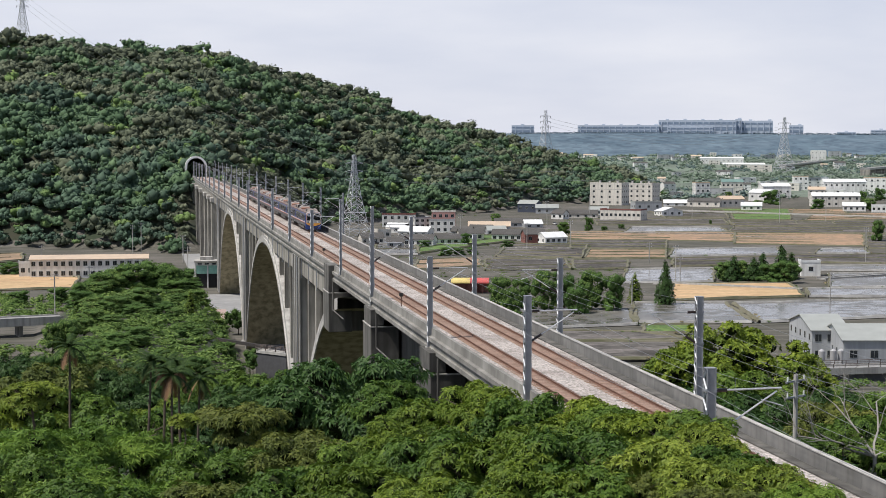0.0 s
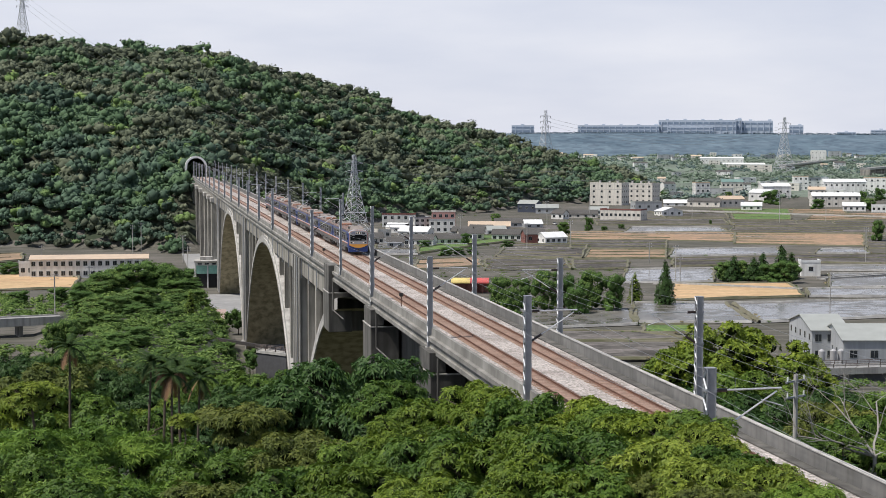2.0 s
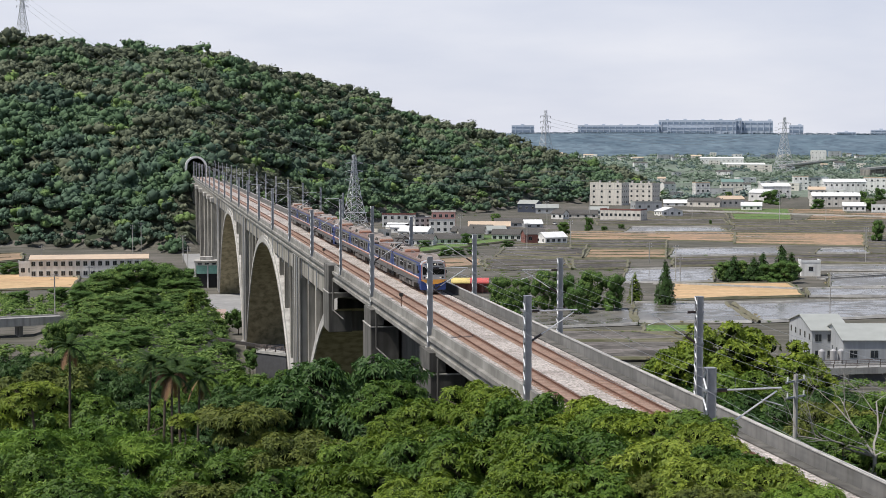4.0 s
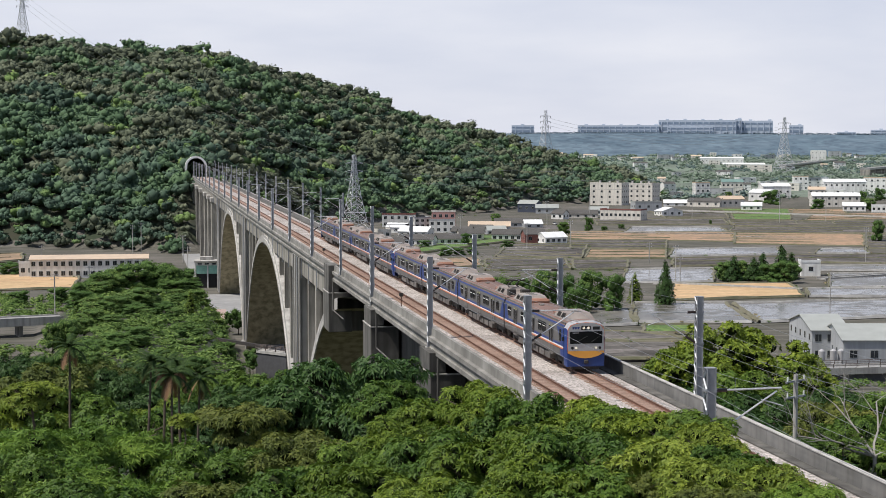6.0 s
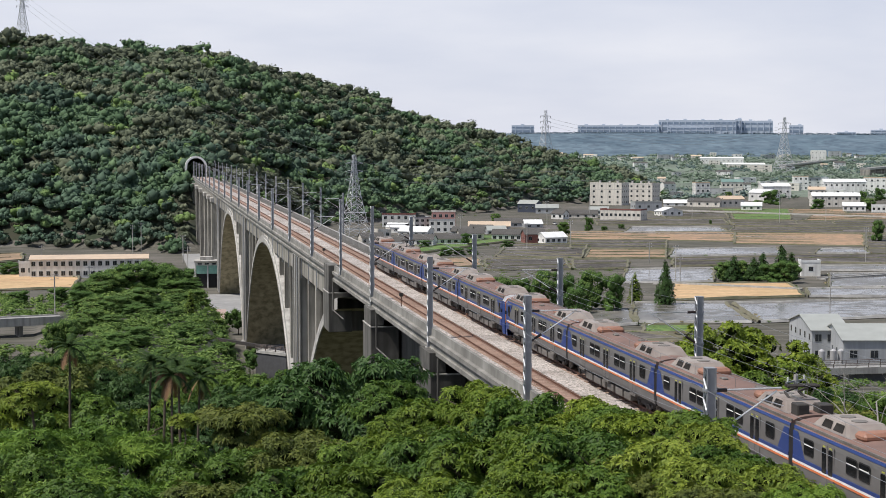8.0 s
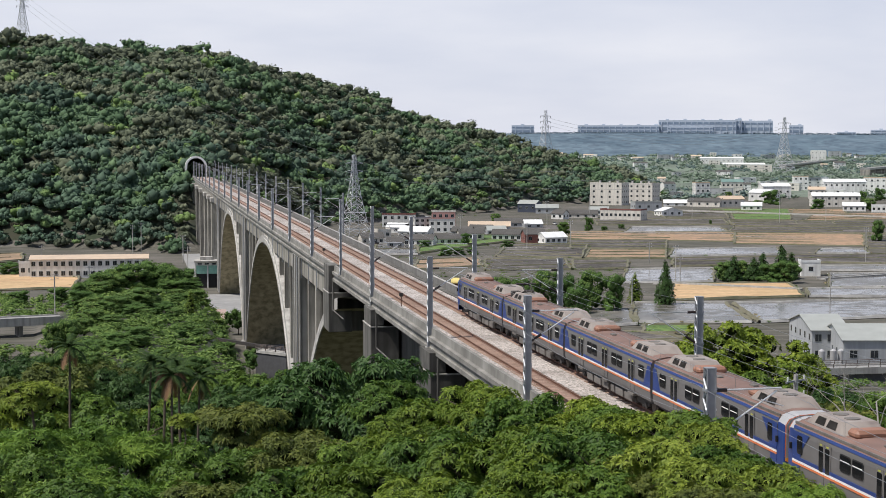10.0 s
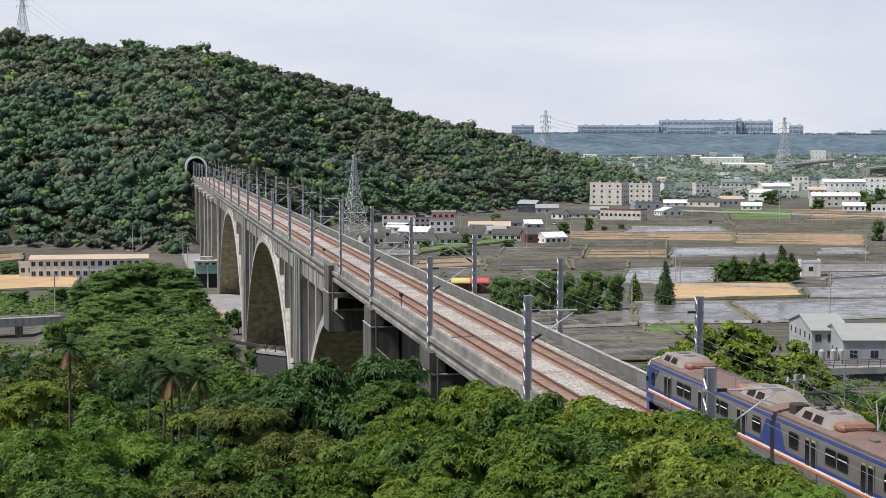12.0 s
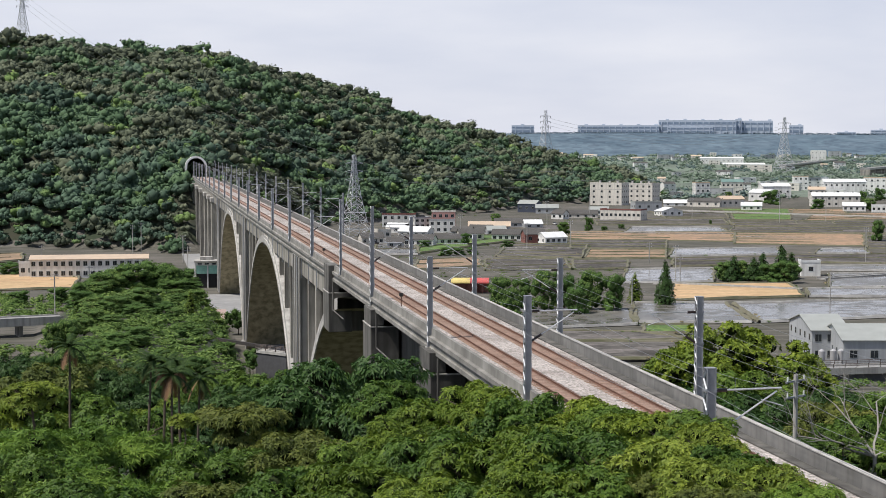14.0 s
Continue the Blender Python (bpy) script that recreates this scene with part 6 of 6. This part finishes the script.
house("small white metal shed beside the farm road", 225.9, 576, 6.8, 6, 5.0, "wall_white", "roof_white", "flat", 10, 1, 1, name="tool_shed")
house("pale cream five-storey apartment block with roof tanks", 99.6, 1238, 25.7, 16, 16.3, "wall_cream", "wall_cream", "flat", -9, 4, 4, name="apartment_block", tank=True)
house("pale pinkish five-storey apartment block with balconies", 119.0, 1272, 24.7, 16, 15.0, "wall_cream", "wall_cream", "flat", -9, 4, 5, name="apartment_block", tank=True)
house("white two-storey house with red gabled roof", -27.0, 914, 19.0, 10, 7.0, "wall_white", "wall_brick", "flat", 0, 2, 5, name="house")
house("pink and cream three-storey house with white lower storey", 0.3, 896, 13.0, 9, 9.3, "wall_pink", "wall_cream", "flat", 0, 2, 4, name="house")
house("stained white two-storey row house", -0.7, 856, 13.6, 7, 6.5, "wall_white", "wall_grey", "flat", 0, 2, 4, name="house")
house("small cream flat-roofed house", -36.0, 806, 7.2, 6, 3.9, "wall_cream", "wall_cream", "flat", 10, 1, 2, name="house")
house("white house with bright sheet roof", -18.7, 810, 15.7, 9, 3.2, "wall_white", "roof_white", "gable", -10, 1, 4, name="house")
house("old white farmhouse with dark tiled roof", -17.0, 744, 16.5, 8, 3.2, "wall_white", "roof_tile", "gable", -6, 1, 6, name="house")
house("old white farmhouse with dark tiled roof", 3.8, 760, 15.8, 8, 2.5, "wall_white", "roof_tile", "gable", 4, 1, 5, name="house")
house("low farmhouse with dark tiled roof", 17.6, 791, 12.0, 8, 3.2, "wall_cream", "roof_tile", "gable", 4, 1, 3, name="house")
house("white farmhouse with old dark tiled roof and blue-framed windows", 40.8, 787, 17.4, 9, 3.0, "wall_white", "roof_tile", "gable", -3, 1, 6, name="house")
house("red brick house with dark tiled roof", 56.7, 769, 10.1, 8, 4.1, "wall_brick", "roof_tile", "gable", 6, 1, 2, name="house")
house("white barn with shiny sheet roof", 69.5, 765, 11.6, 9, 2.9, "wall_white", "roof_white", "gable", 12, 1, 4, name="barn")
house("long low shed with tan sheet roof", 28.4, 878, 22.5, 10, 2.4, "wall_grey", "roof_tan", "gable", 0, 1, 5, name="house")
house("old house with weathered dark roof", 41.9, 914, 19.0, 9, 2.4, "wall_grey", "roof_tile", "gable", 0, 1, 4, name="house")
house("open shed with white sheet roof", 55.7, 902, 10.0, 8, 2.4, "wall_grey", "roof_white", "gable", 5, 1, 2, name="house")
house("dark blue steel-clad workshop", 51.2, 1107, 13.0, 12, 5.9, "wall_blue", "roof_grey", "gable", -8, 1, 3, name="workshop")
house("grey workshop with wide sheet roof", 63.7, 1089, 15.1, 14, 3.7, "wall_grey", "roof_grey", "gable", 0, 1, 3, name="workshop")
house("small white house with dark roof", 69.9, 1009, 8.4, 8, 3.5, "wall_white", "roof_tile", "gable", -12, 1, 2, name="house")
house("low grey houses with dark tiled roofs", 85.1, 1024, 19.8, 10, 2.7, "wall_cream", "roof_tile", "gable", 0, 1, 4, name="house")
house("single-storey cream house with red roof edge", 108.6, 994, 26.1, 12, 6.2, "wall_cream", "wall_brick", "flat", -8, 1, 9, name="house")
house("grey-blue metal workshop with flat roof", 125.9, 1125, 18.7, 14, 6.2, "wall_grey", "roof_grey", "flat", 6, 1, 3, name="workshop")
house("white house with twin gabled sheet roof", 140.5, 1055, 14.6, 12, 3.1, "wall_white", "roof_white", "end", 10, 1, 3, name="house")
house("long low shed with white walls", 145.6, 1216, 25.2, 9, 2.4, "wall_white", "roof_white", "gable", 0, 1, 4, name="house")
house("tall white house with orange roof hut", 159.1, 1375, 12.4, 12, 13.3, "wall_white", "roof_tan", "flat", 6, 3, 3, name="house")
house("cream two-storey block with green roof", 177.1, 1464, 19.2, 12, 12.1, "wall_cream", "roof_green", "gable", 4, 2, 5, name="house")
house("low old houses with dark roofs", 159.5, 1205, 25.0, 12, 4.0, "wall_cream", "roof_tile", "gable", -8, 1, 4, name="house")
house("cream house with pale roof", 177.8, 1205, 18.3, 12, 5.6, "wall_cream", "roof_tan", "gable", 10, 1, 4, name="house")
house("white hall with shining sheet roof", 204.5, 1403, 24.3, 22, 9.8, "wall_white", "roof_white", "gable", 12, 1, 4, name="workshop")
house("white open-sided hall with sheet roof", 194.1, 1322, 20.1, 16, 6.9, "wall_white", "roof_white", "gable", -10, 1, 3, name="workshop")
house("white three-storey house with tan roof", 219.0, 1601, 14.4, 12, 13.3, "wall_white", "roof_tan", "flat", 6, 3, 3, name="house")
house("large white hall with rows of windows", 246.0, 1433, 36.7, 22, 13.0, "wall_white", "roof_white", "gable", 8, 2, 8, name="workshop")
house("cream workshop block with lean-to roof", 240.8, 1205, 35.0, 14, 8.0, "wall_cream", "roof_white", "gable", 4, 2, 7, name="workshop")
house("low white house behind trees", 251.9, 1125, 15.6, 10, 3.8, "wall_white", "roof_white", "gable", 0, 1, 4, name="house")
house("low white house behind trees", 268.5, 1107, 13.0, 10, 4.6, "wall_white", "roof_white", "flat", 0, 1, 4, name="house")
house("white block with dark windows", 264.3, 1480, 20.5, 16, 15.4, "wall_white", "roof_tan", "flat", -8, 3, 4, name="workshop")
house("white two-storey house with stained parapet", -12.5, 902, 9.4, 9, 5.6, "wall_white", "wall_grey", "flat", 8, 2, 3, name="house")
house("low white house with pale roof", -29.1, 856, 10.7, 8, 2.9, "wall_white", "roof_white", "gable", -8, 1, 3, name="house")
house("old cream farmhouse with dark roof", -42.9, 760, 10.5, 8, 3.0, "wall_cream", "roof_tile", "gable", 6, 1, 4, name="house")
house("old farmhouse with dark tiled roof", 22.8, 846, 11.7, 8, 2.4, "wall_cream", "roof_tile", "gable", -4, 1, 4, name="house")
house("old farmhouse with dark tiled roof", 10.7, 825, 10.3, 8, 2.5, "wall_white", "roof_tile", "gable", -8, 1, 3, name="house")
house("grey tin-roofed shed beside houses", 33.2, 835, 9.8, 8, 2.4, "wall_grey", "roof_grey", "gable", 4, 1, 3, name="house")
house("dark-roofed farm shed among trees", -29.1, 736, 7.6, 8, 2.4, "wall_grey", "roof_tile", "gable", 0, 1, 2, name="house")
house("low white house with grey roof", 95.5, 1072, 12.6, 9, 2.9, "wall_white", "roof_grey", "gable", 0, 1, 3, name="house")
house("low white house with pale roof", 188.9, 1144, 14.3, 9, 3.2, "wall_white", "roof_white", "gable", 0, 1, 3, name="house")
house("pale two-storey house with tan roof", 228.7, 1375, 14.3, 9, 7.8, "wall_cream", "roof_tan", "gable", 0, 2, 3, name="house")


def build_gatehouse():
    """Two-bay shed with pale green awnings over dark openings."""
    x, y, z = spot(-144.5, 530)
    t = thing("gatehouse", "pale concrete gatehouse with green awnings over dark bays", "gatehouse")
    t.matrix_basis = pose(x, y, GROUND, 0, 0, -4)
    part("wall", boxes((-4.2, 4.2, 0.5, 7.6, -0.5, 8.4), (-4.2, -3.7, 0, 0.5, -0.5, 8.4), (3.7, 4.2, 0, 0.5, -0.5, 8.4), (-0.2, 0.2, 0, 0.5, -0.5, 7.4), (-3.7, 3.7, 0, 0.5, 7.4, 8.4)), M["wall_white"], t)
    part("roof", boxes((-4.4, 4.4, -0.7, 7.9, 8.4, 8.9), (-2.5, 1.5, 3.0, 6.6, 8.9, 9.9), bevel=0.04), M["concrete_new"], t)
    for s in (-1, 1):
        a, b = sorted((s * 0.2, s * 3.7))
        # black sheet on the wall imitates the shade inside an open bay
        part("opening", boxes((a, b, 0.45, 0.497, -0.4, 4.6)), M["black"], t, "black sheet painted for the shade of an open bay")
        part("awning", boxes((a + 0.05, b - 0.05, 0.1, 0.2, 4.6, 7.3)), M["curtain_green"], t)
    for k in range(3):
        part("vent", boxes((-3.2 + k * 2.3, -1.9 + k * 2.3, -0.04, 0.0, 7.6, 8.1)), M["glass"], t)


build_gatehouse()


def build_shop():
    x, y, z = spot(15.9, 512)
    t = thing("roadside_shop", "roadside stall with rounded yellow and red awnings", "stall")
    t.matrix_basis = pose(x, y, GROUND, 0, 0, -12)
    for x0, m in ((-5.6, "shop_yellow"), (0.4, "shop_red")):
        bm = bmesh.new()
        arc = [(-2.6 * math.cos(math.pi * i / 10), 3.3 + 1.5 * math.sin(math.pi * i / 10)) for i in range(11)]
        prism(bm, arc + [(p[0] * 0.95, p[1] - 0.12) for p in arc[::-1]], x0, x0 + 5.9, axis="x")
        part("awning", bm, M[m], t)
        for k in range(4):
            part("post", boxes((x0 + 0.2 + k * 1.8, x0 + 0.35 + k * 1.8, -2.5, -2.35, 0, 3.3)), M["wall_brick"], t)
    part("back_wall", boxes((-5.6, 6.3, 2.3, 2.5, 0, 3.3)), M["wall_brick"], t)


build_shop()


def build_tanks():
    for px in (0.0, 2.6, 4.3):
        x, y, z = spot(232.1, 338)
        t = thing("steel_tank", "shiny stainless steel water tank with domed lid", "water tank", "water tanks")
        part("drum", rods(((0, 0, 0.9), (0, 0, 3.0), 0.72), n=18), M["train_silver"], t)
        bm = bmesh.new()
        rod(bm, (0, 0, 3.0), (0, 0, 3.4), 0.72, 18, 0.2)
        part("lid", bm, M["train_silver"], t)
        for a in (0.6, 2.7, 4.8):
            part("leg", rods(((0.6 * math.cos(a), 0.6 * math.sin(a), 0), (0.6 * math.cos(a), 0.6 * math.sin(a), 0.95), 0.06)), M["steel"], t)
        t.matrix_basis = pose(x + px, y - 1.0, GROUND + 1.0)


build_tanks()


# ---- pylons and poles ----
def build_pylon(h, w):
    t = thing("power_pylon", "grey steel lattice power pylon with crossarms", "pylon", "pylons")
    def half(z):
        return w / 2 * (1 - z / h) ** 1.7 + w * 0.06
    corners = ((-1, -1), (1, -1), (1, 1), (-1, 1))
    zs = [h * (1 - (1 - k / 11) ** 1.15) for k in range(12)]
    r = h * 0.0030
    for sx, sy in corners:
        bm = bmesh.new()
        for a, b in zip(zs, zs[1:]):
            rod(bm, (sx * half(a), sy * half(a), a), (sx * half(b), sy * half(b), b), r * 1.4, 4)
        part("leg", bm, M["pylon_steel"], t)
    for i in range(4):
        p, q = corners[i], corners[(i + 1) % 4]
        bm = bmesh.new()
        for a, b in zip(zs, zs[1:]):
            rod(bm, (p[0] * half(a), p[1] * half(a), a), (q[0] * half(b), q[1] * half(b), b), r, 4)
            rod(bm, (q[0] * half(a), q[1] * half(a), a), (p[0] * half(b), p[1] * half(b), b), r, 4)
            rod(bm, (p[0] * half(b), p[1] * half(b), b), (q[0] * half(b), q[1] * half(b), b), r, 4)
        tagged(part("bracing", bm, M["pylon_steel"], t), kind="stuff")
    for z in (0.70, 0.80, 0.90):
        L = w * 0.42
        for s in (-1, 1):
            part("crossarm", rods(((s * half(z * h), 0, z * h - 0.6), (s * L, 0, z * h), r), ((s * half(z * h), 0, z * h + 0.9), (s * L, 0, z * h), r)), M["pylon_steel"], t)
            part("insulator", rods(((s * L, 0, z * h), (s * L, 0, z * h - h * 0.03), r * 1.5)), M["insulator"], t)
    return t


M["pylon_steel"] = mat("pale_galvanised_steel", (0.50, 0.51, 0.53), 0.55, (0.42, 0.43, 0.45), 1.0, 0.0, metal=0.2)
TOPS = []
for b, d, top, w, turn in ((-54.3, 822, 10.5, 12.0, 20), (62.6, 1750, 51.0, 17.0, 30), (208.5, 2300, 52.0, 22.0, 10), (-255.7, 1075, None, 9.5, 25)):
    x, y, z = spot(b, d)
    h = top - z if top else 40.0
    p = build_pylon(h, w)
    p.matrix_basis = pose(x, y, z - 0.5, 0, 0, turn)
    TOPS.append(Vector((x, y, z + h * 0.8)))


def span(a, b, sag, r, label="thin power line sagging between pylons"):
    bm = bmesh.new()
    pts = [a.lerp(b, k / 16) - Vector((0, 0, sag * (1 - (2 * k / 16 - 1) ** 2))) for k in range(17)]
    for p, q in zip(pts, pts[1:]):
        rod(bm, p, q, r, 3)
    tagged(part("power_line", bm, M["wire"]), label, "wire", "power lines")


for dz in (-4, 0, 4):
    span(TOPS[3] + Vector((0, 0, dz)), TOPS[0] + Vector((2, 0, dz)), 12, 0.06)
    span(TOPS[0] + Vector((4, 0, dz)), Vector((420, 500, 30 + dz)), 14, 0.05)
    span(TOPS[1] + Vector((0, 0, dz)), TOPS[2] + Vector((0, 0, dz)), 20, 0.12)


def utility_pole(b, d, h, arms=2):
    t = thing("utility_pole", "slim grey concrete utility pole with crossarms", "utility pole", "utility poles")
    part("pole", rods(((0, 0, -0.5), (0, 0, h), 0.16), n=8), M["concrete_new"], t)
    for k in range(arms):
        a = part("crossarm", boxes((-1.1, 1.1, -0.06, 0.06, h - 0.5 - k * 1.1, h - 0.38 - k * 1.1)), M["steel"], t)
        for x in (-0.95, 0, 0.95):
            part("insulator", rods(((x, 0, h - 0.38 - k * 1.1), (x, 0, h - 0.1 - k * 1.1), 0.06)), M["train_white"], a)
    x, y, z = spot(b, d)
    t.matrix_basis = pose(x, y, z, 0, 0, d % 40)
    return t


for b, d, h in ((-238.7, 420, 12.0), (-217.3, 430, 13.0), (-190.3, 700, 12.0), (-185.1, 700, 13.0), (-246.3, 590, 10.0), (-159.5, 640, 11.0), (-156.7, 600, 9.0), (217.6, 112, 9.0),
                (259.5, 640, 14.0), (142.9, 560, 12.0), (145.6, 545, 10.0), (238.0, 480, 9.0), (78.2, 760, 11.0), (51.5, 720, 12.0), (63.7, 930, 14.0),
                (89.6, 1000, 15.0), (10.7, 800, 12.0), (206.2, 960, 14.0), (234.6, 980, 14.0), (116.2, 470, 8.0), (152.6, 1000, 14.0), (126.6, 640, 8.0)):
    utility_pole(b, d, h)


# ---- far town and the works on the plateau ----
def build_far_town():
    rnd = random.Random(41)
    protos = []
    for wall, roof, shape in (("wall_white", "roof_white", "flat"), ("wall_cream", "roof_tan", "gable"), ("wall_grey", "roof_grey", "flat"), ("wall_white", "roof_tile", "gable"), ("wall_cream", "roof_white", "flat")):
        protos.append(house("far pale building across the plain", 0, 2000, 16, 12, 9, wall, roof, shape, 0, 2, 2, name="far_house", sides=False))
    first = set()
    for i in range(90):
        d = rnd.choice((rnd.uniform(1350, 1800), rnd.uniform(2000, 3600), rnd.uniform(3300, 3800)))
        b = rnd.uniform(119.7, 300) if d < 1900 else rnd.uniform(50, 300)
        k = rnd.uniform(0.5, 1.0) * (0.9 if d < 1900 else 1.15)
        x, y, z = spot(b, d)
        src = rnd.choice(protos)
        ob = src if src.name not in first else copy_thing(src, Matrix.Identity(4))
        first.add(src.name)
        ob.matrix_basis = pose(x, y, z, 0, 0, rnd.uniform(-40, 20)) @ Matrix.Diagonal((k * rnd.uniform(0.7, 2.2), k, k * rnd.uniform(0.6, 1.2), 1))
    house("long white far shed with shining roof", 170.5, 2950, 77, 40, 10, "wall_white", "roof_white", "gable", 0, 1, 10, name="far_shed")
    house("long cream far shed with shining roof", 184.0, 2600, 66, 25, 6, "wall_cream", "roof_white", "gable", 0, 1, 8, name="far_shed")
    house("pale square far hall", 229.4, 3300, 30, 30, 20, "wall_white", "roof_white", "flat", 0, 2, 4, name="far_shed")
    # works along the plateau's edge
    for x0, x1, top, deep in ((82.3, 131.8, 64.45, 60), (131.8, 178.5, 78.79, 80), (137.0, 164.7, 61.25, 30), (178.2, 182.3, 81.81, 30),
                              (182.3, 201.3, 77.21, 60), (211.4, 220.0, 64.56, 40), (41.9, 55.7, 64.45, 40), (240.8, 251.9, 45.65, 30),
                              (261.5, 282.3, 51.99, 40)):
        works((x0 + x1) / 2, 4540, (x1 - x0) * 4.54, deep, top - 30)


def works(b, d, w, deep, h):
    """A long works hall: pale cladding, dark glazed bands, piers and plant on the roof."""
    x, y, z = spot(b, d)
    t = thing("works_building", "large works building on the far plateau, coloured pale blue-grey for haze", "works building")
    t.matrix_basis = pose(x, y, 30.0, 0, 0, -math.degrees(YAW + math.atan(b / 1000)))
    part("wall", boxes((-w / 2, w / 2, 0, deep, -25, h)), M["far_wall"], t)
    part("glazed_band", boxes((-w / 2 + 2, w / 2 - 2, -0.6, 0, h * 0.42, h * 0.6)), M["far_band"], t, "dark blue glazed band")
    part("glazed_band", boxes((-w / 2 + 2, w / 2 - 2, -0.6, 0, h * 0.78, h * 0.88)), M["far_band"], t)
    n = max(2, int(w / 16))
    for k in range(n):
        xx = -w / 2 + (k + 0.5) * w / n
        part("pier", boxes((xx - 1.2, xx + 1.2, -1.6, -0.7, -25, h * 0.92)), M["far_wall"], t)
        if k % 3 == 1:
            part("roof_unit", boxes((xx - 5, xx + 4, 8, 20, h, h + 3.5)), M["far_wall"], t)


# haze over the far works is mixed into both wall and band colours
M["far_band"] = mat("hazy_glazing", (0.22, 0.28, 0.36), 0.7, (0.19, 0.24, 0.31), 0.05, 0)
M["far_wall"] = mat("hazy_grey_cladding", (0.50, 0.55, 0.62), 0.8, (0.42, 0.47, 0.54), 0.02, 0)
build_far_town()


def build_car_thing():
    for b, d, c in ((221.8, 352, "wall_white"), (227.0, 352, "wall_grey"), (-140.5, 415, "wall_blue"), (216.6, 356, "wall_white"), (68.5, 935, "wall_white")):
        x, y, z = spot(b, d)
        t = thing("parked_car", "small parked car on the valley yard", "car", "parked cars")
        part("body", boxes((-2.1, 2.1, -0.85, 0.85, 0.3, 0.95), bevel=0.12), M[c], t)
        part("cabin", boxes((-1.2, 1.3, -0.75, 0.75, 0.95, 1.5), bevel=0.2), M["glass"], t)
        for sx in (-1.3, 1.3):
            for sy in (-0.8, 0.8):
                part("wheel", rods(((sx, sy - 0.1, 0.32), (sx, sy + 0.1, 0.32), 0.32), n=14), M["black"], t)
        t.matrix_basis = pose(x, y, GROUND + 0.25 if d > 360 else -30.7, 0, 0, (d * 7) % 90)


build_car_thing()


def motions():
    """The train runs off the viaduct and past the viewpoint, braking slightly."""
    for car, i, turn in cars:
        walk(car, [(k * 0.5, pose(0, front_y(k * 0.5) + MIDDLE[i], 0, 0, 0, turn)) for k in range(29)])


motions()
